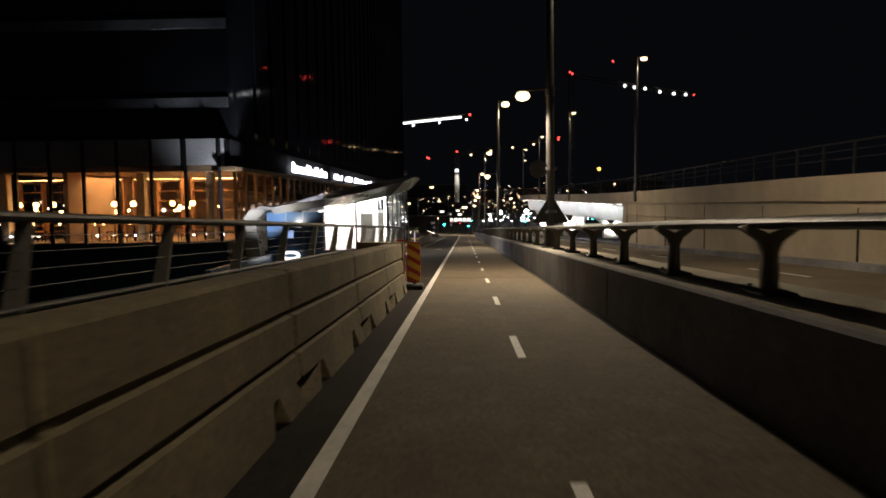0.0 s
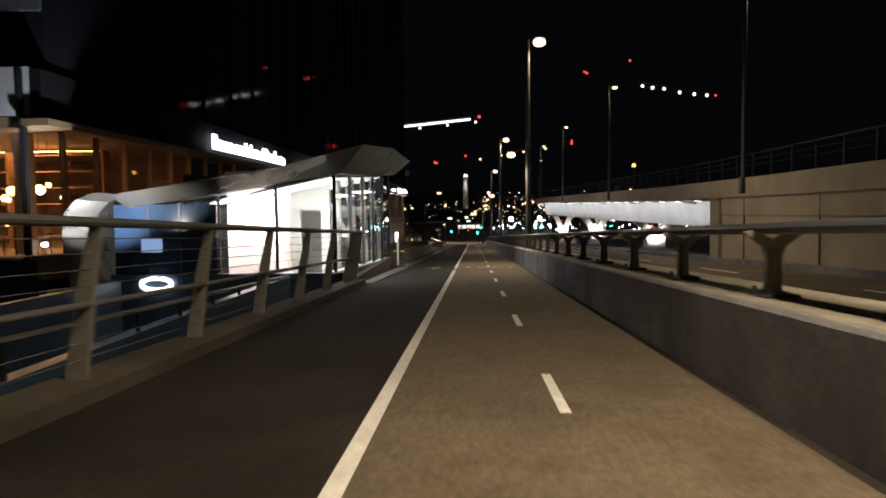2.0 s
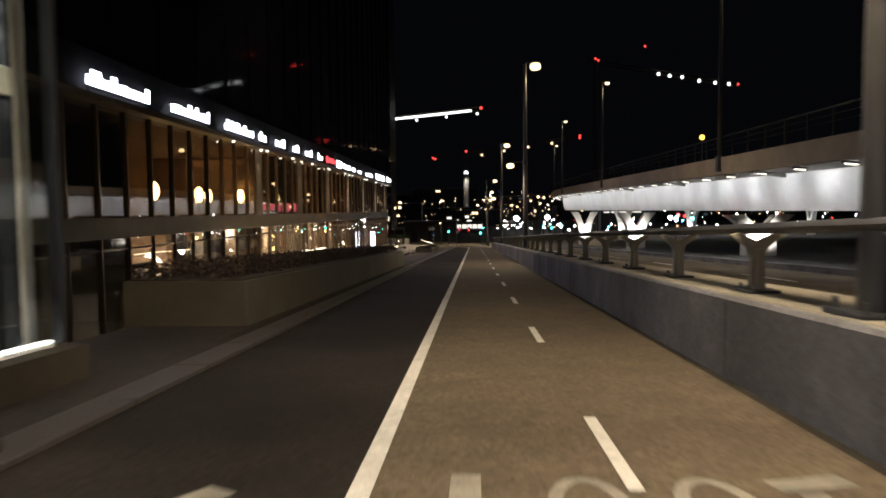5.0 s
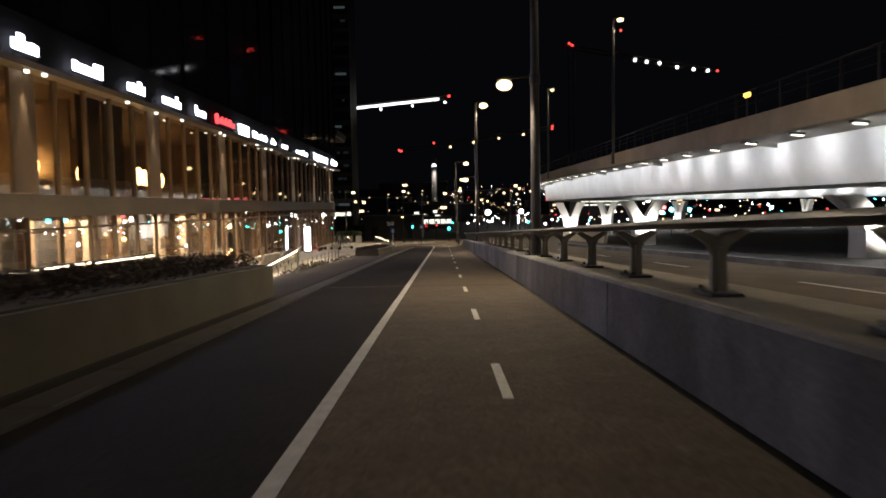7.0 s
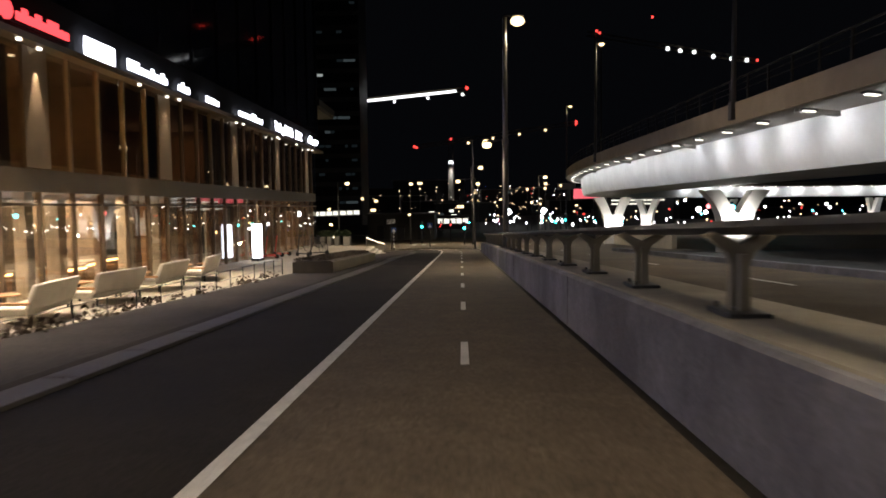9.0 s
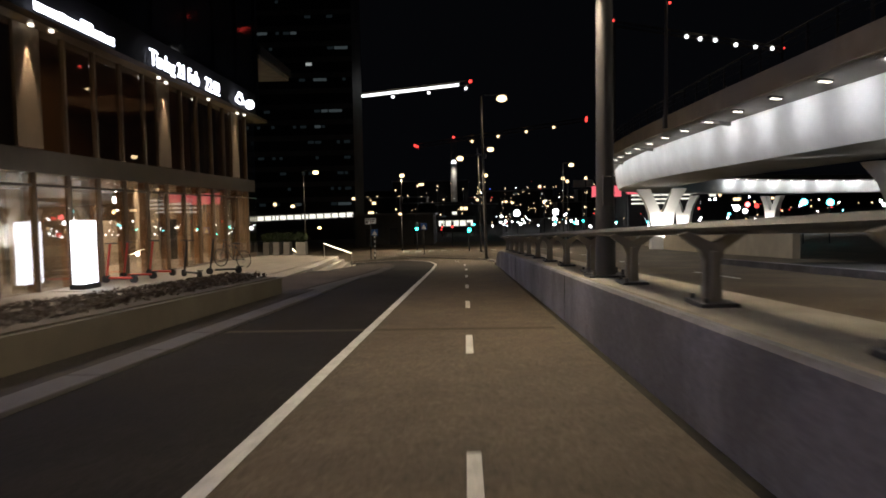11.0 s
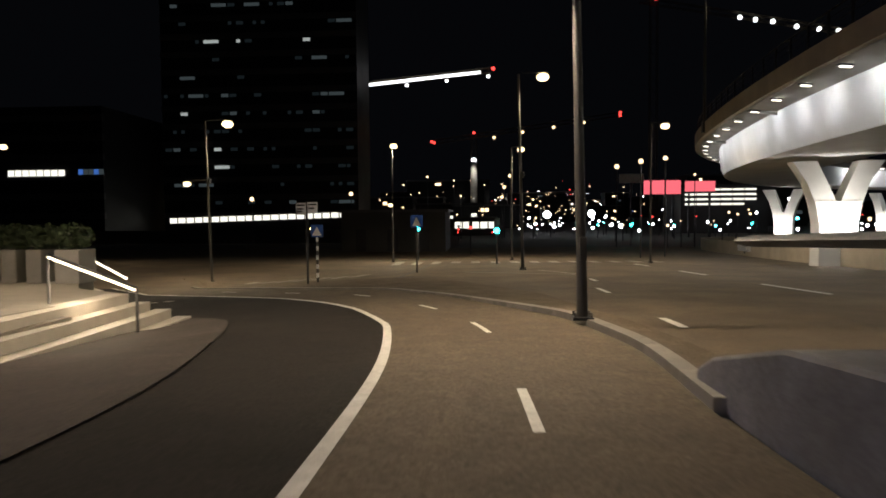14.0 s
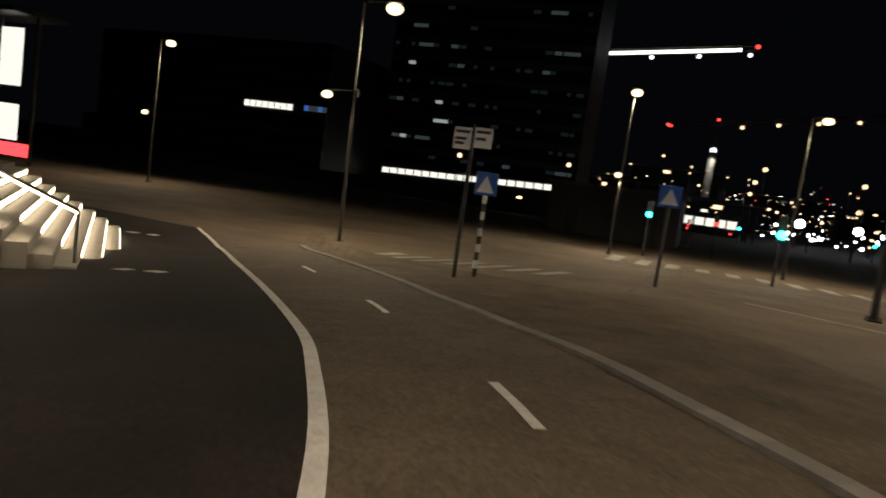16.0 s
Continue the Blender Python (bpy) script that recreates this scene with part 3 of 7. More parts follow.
railing = thing("railing", "steel railing with forked posts on the concrete wall", "railing", (1.93, 0, 0))
post_me, plate_me = y_post_mesh(), Shape().soft(-0.11, -0.17, 0, 0.11, 0.17, 0.03, 0.008).mesh("base_plate")
bolt_me = Shape().tube([(0, 0, 0), (0, 0, 0.04)], 0.014, 6).mesh("bolt")
for i in range(56):
    y = -5.465 + 1.985 * i
    if y > 105.2:
        break
    z = zr(y) + wall_h(y) + 0.012
    p = part("base_plate", plate_me, STEEL_DARK, railing)
    p.location = (0, y, z)
    p = part("post", post_me, STEEL_POST, railing)
    p.location = (0, y, z + 0.03)
    if y < 100:
        for dy in (-0.12, 0.12):
            q = part("bolt", bolt_me, STEEL_RAIL, railing)
            q.location = (-0.07, y + dy, z + 0.02)
hr = Shape()
oval = [(0.155 * math.cos(a), 0.04 * math.sin(a)) for a in [2 * math.pi * k / 12 for k in range(12)]]
hr.sweep([[(x, y, zr(y) + (1.095 if y < 60 else 1.065) + z) for x, z in oval] for y in (-14, 30, 55, 68, 103, 106.3)])
part("handrail", hr, HANDRAIL, railing, "broad flat oval steel handrail", True)


# ------------------------------------------------------------ street lamps
def lamp_head(parent, x, y, z, dx, r=0.17):
    """Flat disc head on a short arm."""
    h = part("lamp_head", Shape().tube([(x, y, z + r * 0.55), (x, y, z + r * 0.72), (x, y, z + r * 0.8)], r * 0.9, 14, True, r * 0.5), STEEL_DARK, parent, "flat dark lamp head", True)
    part("diffuser", Shape().ball((x, y, z), r * 0.95, 16, 10, 0.66), GLOW_STREET, h, "glowing warm diffuser", True)
    part("arm", Shape().tube([(x - dx, y, z + 0.17), (x, y, z + r * 0.8)], 0.028, 8), STEEL_DARK, parent, "", True)


def street_lamp(x, y, base, height=8.0, thick=0.11, low=True, high=True, watts=(120, 320), arm=0.42, low_arm=-0.6, low_h=3.35, power=1.0, lean=0.0):
    t = thing("street_lamp", "tall grey steel street lamp with two warm heads", "street lamp", (0, 0, 0), "street lamps along the bridge")
    part("pole", Shape().tube([(x + lean * k / height, y, base + k) for k in (0, 0.9, 4.0, height + 0.12)], thick, 14, True, thick * 0.6), POLE_GREY, t, "tapered grey steel pole", True)
    part("base_plate", Shape().soft(x - thick * 1.8, y - thick * 1.8, base - 0.01, x + thick * 1.8, y + thick * 1.8, base + 0.03, 0.01), STEEL_DARK, t)
    for sx in (-1.35 * thick, 1.35 * thick):
        for sy in (-1.35 * thick, 1.35 * thick):
            part("bolt", Shape().tube([(x + sx, y + sy, base + 0.03), (x + sx, y + sy, base + 0.09)], 0.016, 6), STEEL_RAIL, t)
    part("hatch", Shape().soft(x - 0.045, y - thick - 0.004, base + 0.75, x + 0.045, y - thick * 0.8, base + 1.05, 0.006), POLE_GREY, t)
    part("collar", Shape().tube([(x, y, base + low_h), (x, y, base + low_h + 0.2)], thick * 0.95, 14), STEEL_DARK, t)
    low_arm, arm = low_arm + lean * low_h / height, arm + lean
    if low:
        lamp_head(t, x + low_arm, y, base + low_h, low_arm, 0.165)
        lamp("SPOT", "path_lamp", (x + low_arm, y, base + low_h - 0.27), watts[0] * power, WARM, (x + low_arm - 0.25, y, base - 1), cone=160, blend=0.8, size=0.12)
    if high:
        lamp_head(t, x + arm, y, base + height, arm, 0.24)
        lamp("SPOT", "road_lamp", (x + arm, y, base + height - 0.26), watts[1] * power, WARM, (x + arm + 0.9, y, base - 2), cone=170, blend=0.7, size=0.15)
    return t


for y in (-8.4, 15.5, 38.6, 63.15, 86.95):
    street_lamp(1.92, y, zr(y) + wall_h(y) + 0.012, 7.3, power={-8.4: 0.8, 15.5: 0.95, 38.6: 0.8, 63.15: 0.5}.get(y, 0.5))
street_lamp(1.39, 110.55, zr(110.55) + 0.085, 7.1, 0.075, True, True, (140, 75), 0.92, -1.02, 4.5, 1.0, -0.14)
street_lamp(1.54, 127.0, zr(127) + 0.1, 6.95, 0.07, False, True, (60, 330), 0.88, lean=-0.14)
street_lamp(1.9, 146.0, zr(146) + 0.0, 7.0, 0.07, False, True, (60, 480), 0.6)
street_lamp(-11.03, 129.3, zg(-11, 129.3), 6.45, 0.06, True, True, (60, 260), 0.93, -0.87, 4.05, 1.0, -0.13)
street_lamp(-5.25, 142.2, zr(142.2), 6.8, 0.06, True, True, (70, 420), 0.1, -0.12)
street_lamp(-27.2, 138.8, zg(-27, 138.8), 6.7, 0.06, True, True, (40, 220), 0.6, -0.6)


# ------------------------------------------------------------ flyover
def heading_line():
    pts, x, y, h = [], 9.5, -59.2, 0.0
    step = 1.475
    while len(pts) < 262:
        pts.append((x, y, h))
        if y > 112 and h < radians(11):
            h += step / 150
        elif h >= radians(11) and h < radians(88):
            h += step / 60
        x += math.sin(h) * step
        y += math.cos(h) * step
    return pts


FLY = heading_line()
FLY_TOP = 1.5
GIRDER_BASE = -0.5
GIRDER_WHITE = (0.93, 0.96, 1.0)


def fly_z(y, h):
    """Rise of the parapet's top, which dips at the abutment and climbs along the bridge."""
    if y < 37:
        return 0.13 * min(1, (37 - y) / 17)
    return 0.40 * min(1, max(0, (y - 48) / 57))


def fly_ring(p, prof):
    x, y, h = p
    c, s_ = math.cos(h), math.sin(h)
    return [(x + u * c, y - u * s_, FLY_TOP + fly_z(y, h) + z) for u, z in prof]


def girder_ring(p, prof):
    """Like fly_ring, but the lower corners keep to the level underside."""
    top = FLY_TOP + fly_z(p[1], p[2])
    return fly_ring(p, [(u, z if z > -1 else GIRDER_BASE - top + z + 2) for u, z in prof])


flyover = thing("flyover", "curved concrete flyover with a white girder lit from its eaves", "bridge")
after = [p for p in FLY if p[1] > 42 or p[2] > 0]
fasc = [(0.0, 0.0), (0.28, 0.0), (0.32, -0.62), (0.03, -0.66)]
part("parapet", Shape().sweep([fly_ring(p, fasc) for p in FLY]), CONCRETE_FASCIA, flyover, "beige concrete parapet edge")
part("deck", Shape().sweep([fly_ring(p, [(0.29, -0.5), (8.3, -0.5), (8.3, -0.64), (6.8, -0.76), (1.6, -0.76), (0.29, -0.64)]) for p in after]), CONCRETE_SOFFIT, flyover, "smooth grey soffit")
gird = [(1.5, -0.74), (1.62, -1.55), (1.8, -2.0), (4.0, -2.03), (6.4, -2.0), (6.58, -1.55), (6.7, -0.74)]
part("girder", Shape().sweep([girder_ring(p, gird) for p in after]), CONCRETE_WHITE, flyover, "smooth white box girder", True)
part("far_parapet", Shape().sweep([fly_ring(p, [(8.05, 0.0), (8.3, 0.0), (8.32, -0.66), (8.03, -0.64)]) for p in after]), CONCRETE_FASCIA, flyover)
for i, p in enumerate(after):
    if i % 8 == 4:
        x, y, h = p
        c, s_ = math.cos(h), math.sin(h)
        web = [(0.35, -0.66), (1.6, -0.74), (1.6, -0.90), (0.35, -0.74)]
        part("rib", Shape().sweep([fly_ring(p, web), fly_ring((x + s_ * 0.22, y + c * 0.22, h), web)]), CONCRETE_SOFFIT, flyover)
fr = Shape()
for z, r in ((0.82, 0.028), (0.42, 0.012), (0.62, 0.012)):
    fr.tube([fly_ring(p, [(0.16, z)])[0] for p in FLY[::3]], r, 6)
part("guard_rail", fr, RAIL_BLACK, flyover, "dark steel guard rail")
fp_me = Shape().box(-0.025, -0.04, 0, 0.025, 0.04, 0.82).mesh("rail_post")
for p in FLY[:165]:
    q = part("rail_post", fp_me, RAIL_BLACK, flyover)
    q.location = fly_ring(p, [(0.16, 0.0)])[0]
    q.rotation_euler = (0, 0, -p[2])

# eaves lamps: slim bars across the soffit that light the girder
fix_me = Shape().soft(-0.16, -0.07, -0.02, 0.16, 0.07, 0.03, 0.01).mesh("soffit_lamp")
box_me = Shape().soft(-0.2, -0.11, 0.0, 0.2, 0.11, 0.06, 0.015).mesh("lamp_housing")
for i, p in enumerate(after[2:126:2]):
    x, y, h = p
    q = part("lamp_housing", box_me, STEEL_DARK, flyover)
    q.location, q.rotation_euler = fly_ring(p, [(0.62, -0.74)])[0], (0, 0.1, -h)
    q = part("soffit_lamp", fix_me, GLOW_SOFFIT, flyover, "glowing soffit lamp")
    q.location, q.rotation_euler = fly_ring(p, [(0.64, -0.745)])[0], (0, 0.1, -h)
    if i % 2 == 0 or y < 160:
        low = girder_ring(p, [(0.36, -0.80)])[0]
        aim = girder_ring(p, [(1.75, -2.1)])[0]
        lamp("AREA", "girder_lamp", low, 17, GIRDER_WHITE, aim, sx=0.5, sy=0.1)

# the far bend also shows its inner side
inner_n = 0
for i, p in enumerate(after):
    if p[2] > radians(45) and i % 2 == 0 and inner_n < 28:
        inner_n += 1
        q = part("soffit_lamp", fix_me, GLOW_SOFFIT, flyover, "glowing soffit lamp")
        q.location, q.rotation_euler = fly_ring(p, [(7.65, -0.74)])[0], (0, 0, -p[2])
        if inner_n % 2:
            lamp("AREA", "girder_lamp", fly_ring(p, [(7.95, -0.80)])[0], 60, GIRDER_WHITE, fly_ring(p, [(6.5, -2.1)])[0], sx=2.3, sy=0.2)

# wall below the ramp
w = Shape()
ww = [(0.12, -0.67), (0.12, -1.3), (0.16, -1.35), (0.16, -6.2), (0.9, -6.2), (0.9, -0.67)]
w.sweep([fly_ring(p, ww) for p in FLY if p[1] < 42.2])
wall_ramp = setting("wall_ramp", w, CONCRETE_FASCIA, "long beige concrete retaining wall below the ramp")
for i in range(-4, 8):
    y = 1.0 + 5.4 * i
    part("wall_joint", Shape().box(9.605, y, -1.8, 9.64, y + 0.03, 0.8), BLACK, wall_ramp)
setting("abutment", Shape().box(9.7, 41.6, -6, 21.1, 42.6, 0.85), CONCRETE_FASCIA, "concrete abutment wall at the flyover's end")
setting("kerb_road", Shape().box(9.3, -30, -0.05, 9.6, 105, 0.16, True), CONCRETE_WALL, "raised kerb along the retaining wall")
mw = Shape()
mline = spline([(13.7, 108), (14.2, 118), (14.77, 127.7), (16.6, 139.0), (18.9, 152), (20.6, 168), (23.0, 172.5), (30, 174)], 2.0)
mw.sweep([[(x, y, zr(y) - 0.2), (x, y, zr(y) + 1.0), (x2, y2, zr(y) + 1.0), (x2, y2, zr(y) - 0.2)] for (x, y), (x2, y2) in zip(mline, offset(mline, 0.3))])
setting("median_wall", mw, CONCRETE_FASCIA, "low concrete wall round the island under the flyover")


def pier(x, y, turn, lit=True):
    t = thing("bridge_pier", "white forked concrete pier under the flyover", "bridge pier", (x, y, zr(min(y, 175))), "flyover piers")
    t.rotation_euler = (0, 0, turn)
    top = GIRDER_BASE - 0.28 - zr(min(y, 175))
    s1 = Shape()
    s1.sweep([[(u * w_, v * d_, z) for u, v in ((-1, -1), (1, -1), (1, 1), (-1, 1))] for w_, d_, z in ((0.8, 0.55, -0.3), (0.78, 0.52, top * 0.4), (0.95, 0.5, top * 0.62))])
    part("stem", s1, CONCRETE_WHITE, t)
    for sg in (-1, 1):
        a = Shape()
        a.sweep([[(cx * sg + u * w_, v * d_, z) for u, v in ((-1, -1), (1, -1), (1, 1), (-1, 1))] for cx, w_, d_, z in ((0.5, 0.44, 0.48, top * 0.6), (0.85, 0.42, 0.42, top * 0.8), (1.35, 0.5, 0.4, top))])
        part("fork", a, CONCRETE_WHITE, t)
    part("uplight", Shape().soft(-0.15, -1.5, 0.9, 0.15, -1.3, 1.02, 0.02), GLOW_SOFFIT, t, "ground uplight")
    if lit:
        m = Matrix.Translation((x, y, zr(min(y, 175)))) @ Matrix.Rotation(turn, 4, "Z")
        lamp("SPOT", "pier_lamp", m @ Vector((0, -1.4, 1.1)), 130, NEUTRAL, m @ Vector((0, 0, top * 0.5)), cone=110, blend=0.8)


pier(15.6, 74.0, 0.0)
pier(15.6, 103.0, 0.0)
pier(15.4, 132.8, -0.1)
pier(28.5, 168.9, -0.6)
pier(46.0, 183.5, -1.1)
pier(72.0, 186.0, -1.5)
for i, (y, off) in enumerate(((38.6, 0.0), (62.7, 0), (87.6, 0), (111.0, 0), (140.0, 0))):
    p = (9.5, y, 0.0) if y < 112 else min(FLY, key=lambda q: abs(q[1] - y) + q[2])
    b = fly_ring(p, [(0.0, -0.45)])[0]
    t = thing("flyover_lamp", "slim steel lamp post fixed to the flyover's edge", "street lamp", None, "flyover lamps")
    part("pole", Shape().tube([b, (b[0], b[1], b[2] + 7.8)], 0.09, 10, True, 0.055), POLE_GREY, t, "", True)
    part("bracket", Shape().soft(b[0] - 0.12, b[1] - 0.14, b[2] - 0.1, b[0] + 0.12, b[1] + 0.14, b[2] + 0.5, 0.02), POLE_GREY, t)
    h = part("lamp_head", Shape().ball((b[0] + 0.38, b[1], b[2] + 7.72), 0.17, 12, 6, 0.5), STEEL_DARK, t, "", True)
    part("diffuser", Shape().ball((b[0] + 0.38, b[1], b[2] + 7.67), 0.19, 12, 6, 0.6), GLOW_STREET, h, "", True)
    part("arm", Shape().tube([(b[0], b[1], b[2] + 7.75), (b[0] + 0.38, b[1], b[2] + 7.75)], 0.025, 6), STEEL_DARK, t)
    lamp("SPOT", "flyover_lamp_light", (b[0] + 0.38, b[1], b[2] + 7.38), 260, WARM, (b[0] + 0.6, b[1], b[2]), cone=155, blend=0.9)


# ------------------------------------------------------------ railing towards the lower square
edge_l = thing("railing", "leaning steel posts with handrail, midrail and wires", "railing")
bev = [(0.05 * math.cos(2 * math.pi * k / 10), 0.035 * math.sin(2 * math.pi * k / 10)) for k in range(10)]
REND = 29.3
part("handrail", Shape().sweep([[(-2.62 + x, y, zr(y) + 1.18 + z) for x, z in bev] for y in (-16, 0, 15, REND)]), STEEL_RAIL, edge_l, "round steel handrail", True)
part("midrail", Shape().sweep([[(-2.70 + x * 0.6, y, zr(y) + 0.62 + z * 0.7) for x, z in bev] for y in (-16, 0, 15, REND)]), STEEL_RAIL, edge_l, "", True)
for z in (0.24, 0.36, 0.49, 0.75, 0.86, 0.97, 1.07):
    part("wire", Shape().tube([(-2.80 + 0.15 * z, -16, zr(-16) + z), (-2.80 + 0.15 * z, REND, zr(REND) + z)], 0.004, 4, False), STEEL_RAIL, edge_l)
lp = Shape()
lp.sweep([[(cx + u * w_, v * 0.012 if abs(v) < 2 else v, z) for u, v in ((-1, -3), (1, -3), (1, 3), (-1, 3))] for cx, w_, z in ((-0.06, 0.075, 0.10), (0.03, 0.06, 0.7), (0.12, 0.04, 1.16))])
for i, v in enumerate(lp.v):
    lp.v[i] = (v[0], v[1] / 3 * 0.022, v[2])
lpost = lp.mesh("leaning_post")
for dy in (0.0, 0.28, 0.52):
    q = part("post", lpost, STEEL_EDGE, edge_l)
    q.location, q.scale = (-2.75, 28.7 + dy, zr(28.7 + dy)), (1.0, 1.4, 1.0)
for i in range(22):
    y = 28.35 - 2.02 * i
    q = part("post", lpost, STEEL_EDGE, edge_l)
    q.location = (-2.75, y, zr(y))
q = part("post", lpost, STEEL_EDGE, edge_l)
q.location, q.scale = (-2.75, 29.25, zr(29.25)), (1.1, 1.6, 1.02)
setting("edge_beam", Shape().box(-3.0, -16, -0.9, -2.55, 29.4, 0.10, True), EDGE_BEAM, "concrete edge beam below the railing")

# kerb stones along the footway, one by one
kerb_me = Shape().soft(-0.15, 0.004, -0.25, 0.15, 1.19, 0.02, 0.01).mesh("kerb_stone")
setting("gutter_line", Shape().sheet([(-2.80, y) for y in (42, 60, 80, 93)], [(-2.65, y) for y in (42, 60, 80, 93)], 0.02), JOINT, "dark drainage line behind the kerb")
corner_line = [p for p in APRON_LINE if p[1] < 104.6]
setting("corner_kerb", Shape().sheet(offset(corner_line, -0.28), corner_line, 0.022), KERB, "flush kerb round the pavement corner")
setting("gutter_line", Shape().sheet(offset(corner_line, -0.42), offset(corner_line, -0.28), 0.018), JOINT, "dark drainage line behind the kerb")
kerb = setting("kerb_footway", Shape().box(-2.66, 29.4, -0.3, -2.38, 97, 0.02, True), CONCRETE_WALL, "granite kerb between footway and terraces")
for i in range(57):
    y = 29.6 + 1.2 * i
    q = part("kerb_stone", kerb_me, KERB, kerb)
    q.location, q.rotation_euler = (-2.5, y, zr(y) + 0.01), (-math.atan(SLOPE), 0, 0)


# ------------------------------------------------------------ site barriers and marker
def barrier(y0, y1):
    t = thing("concrete_barrier", "stained precast concrete road barrier with grooved sides", "barrier", (-1.2, y0, zr(y0)), "row of concrete barriers")
    t.rotation_euler = (-math.atan(SLOPE), 0, 0)
    n = y1 - y0
    pr = [(-0.11, 0.84), (0.09, 0.84), (0.11, 0.82), (0.125, 0.60), (0.10, 0.585), (0.10, 0.565), (0.135, 0.55), (0.15, 0.36), (0.12, 0.345), (0.12, 0.325), (0.16, 0.31), (0.185, 0.17), (-0.185, 0.17), (-0.16, 0.31), (-0.13, 0.60), (-0.12, 0.82)]
    part("body", Shape().sweep([[(x * k, y, z) for x, z in pr] for y, k in ((0.02, 0.93), (0.06, 1), (n - 0.06, 1), (n - 0.02, 0.93))]), BARRIER, t)
    for a, b in ((0.04, 0.42), (0.75, n - 0.75), (n - 0.42, n - 0.04)):
        f = Shape()
        f.sweep([[(x * k, y, z) for x, z in ((0.186, 0.17), (0.215, 0.0), (-0.215, 0.0), (-0.186, 0.17))] for y, k in ((a, 1.0), (b, 1.0))])
        for j, v in enumerate(f.v):
            if v[2] > 0.1 and a > 0.05:
                f.v[j] = (v[0], v[1] - 0.13, v[2])
            if v[2] > 0.1 and b < n - 0.05 and v[1] > (a + b) / 2 - 0.2:
                f.v[j] = (v[0], min(n - 0.05, b + 0.1), v[2])
        part("foot", f, BARRIER, t)
    return t


for i in range(7):
    barrier(11.9 - 2.55 * (i + 1), 11.9 - 2.55 * i)

end_bar = thing("concrete_barrier", "pale concrete end block set across the barrier row", "barrier", (-1.5, 12.3, zr(12.3)), "row of concrete barriers")
part("body", Shape().sweep([[(x, -w_, z0), (x, w_, z0), (x, 0.7 * w_, 0.8), (x, 0.55 * w_, 0.86), (x, -0.55 * w_, 0.86), (x, -0.7 * w_, 0.8)] for x, w_, z0 in ((-0.42, 0.17, 0.16), (-0.38, 0.2, 0.14), (0.38, 0.2, 0.14), (0.42, 0.17, 0.16))]), BARRIER, end_bar)
part("foot", Shape().soft(-0.4, -0.22, 0.0, -0.05, 0.22, 0.145, 0.02), BARRIER, end_bar)
part("foot", Shape().soft(0.08, -0.22, 0.0, 0.42, 0.22, 0.145, 0.02), BARRIER, end_bar)
b2 = thing("marker_board", "narrow red and yellow marker board behind the barrier's end", "traffic marker", (-1.2, 12.95, zr(12.95)))
part("foot", Shape().soft(-0.15, -0.18, 0.0, 0.15, 0.18, 0.09, 0.025), RUBBER, b2, "black rubber foot")
bq = part("board", Shape().soft(-0.09, -0.02, 0.12, 0.09, 0.02, 0.9, 0.01), SIGN_RED, b2)
for i in range(3):
    z = 0.2 + 0.24 * i
    part("stripe", Shape().add([(-0.088, -0.024, z + 0.1), (-0.088, -0.024, z + 0.2), (0.088, -0.024, z + 0.08), (0.088, -0.024, z - 0.02), (-0.088, -0.019, z + 0.1), (-0.088, -0.019, z + 0.2), (0.088, -0.019, z + 0.08), (0.088, -0.019, z - 0.02)], [(0, 1, 2, 3), (7, 6, 5, 4), (0, 4, 5, 1), (1, 5, 6, 2), (2, 6, 7, 3), (3, 7, 4, 0)]), SIGN_YELLOW, bq, "yellow stripe")
board = thing("marker_board", "red and yellow striped roadworks marker board", "traffic marker", (-0.92, 12.5, zr(12.5)))
part("foot", Shape().soft(-0.17, -0.2, 0.0, 0.17, 0.2, 0.09, 0.025), RUBBER, board, "black rubber foot")
bd = part("board", Shape().soft(-0.12, -0.02, 0.12, 0.12, 0.02, 0.86, 0.01), SIGN_RED, board)
for i in range(4):
    z = 0.12 + 0.20 * i
    s = Shape()
    a = [(-0.118, z + 0.12), (-0.118, z + 0.235), (0.118, z + 0.10), (0.118, z - 0.015)]
    a = [(x, min(0.85, max(0.13, zz))) for x, zz in a]
    s.add([(x, -0.0235, zz) for x, zz in a] + [(x, -0.019, zz) for x, zz in a], [(0, 1, 2, 3), (7, 6, 5, 4), (0, 4, 5, 1), (1, 5, 6, 2), (2, 6, 7, 3), (3, 7, 4, 0)])
    part("stripe", s, SIGN_YELLOW, bd, "yellow stripe")
part("post", Shape().box(-0.03, 0.02, 0.05, 0.03, 0.06, 0.85), STEEL_DARK, board)

# backs of road signs on the first lamp post
t = thing("road_sign", "dark back of a triangular warning sign on the lamp post", "road sign", (1.92, 15.3, zr(15.3) + 0.63))
tri_b = [(-0.37, 0.56), (0.37, 0.56), (0.385, 0.60), (0.03, 1.16), (-0.03, 1.16), (-0.385, 0.60)]
part("plate", Shape().sweep([[(x, y, z) for x, z in tri_b] for y in (0.13, 0.15)]), STEEL_DARK, t)
part("clamp", Shape().tube([(0, 0, 0.78), (0, 0, 0.84)], 0.125, 12), STEEL_RAIL, t)
t = thing("road_sign", "grey back of a round road sign on the lamp post", "road sign", (1.92, 15.3, zr(15.3) + 0.63))
part("plate", Shape().tube([(-0.26, 0.13, 1.75), (-0.26, 0.15, 1.75)], 0.2, 24), STEEL_DARK, t)
part("clamp", Shape().tube([(0, 0, 1.72), (0, 0, 1.78)], 0.12, 12), STEEL_RAIL, t)


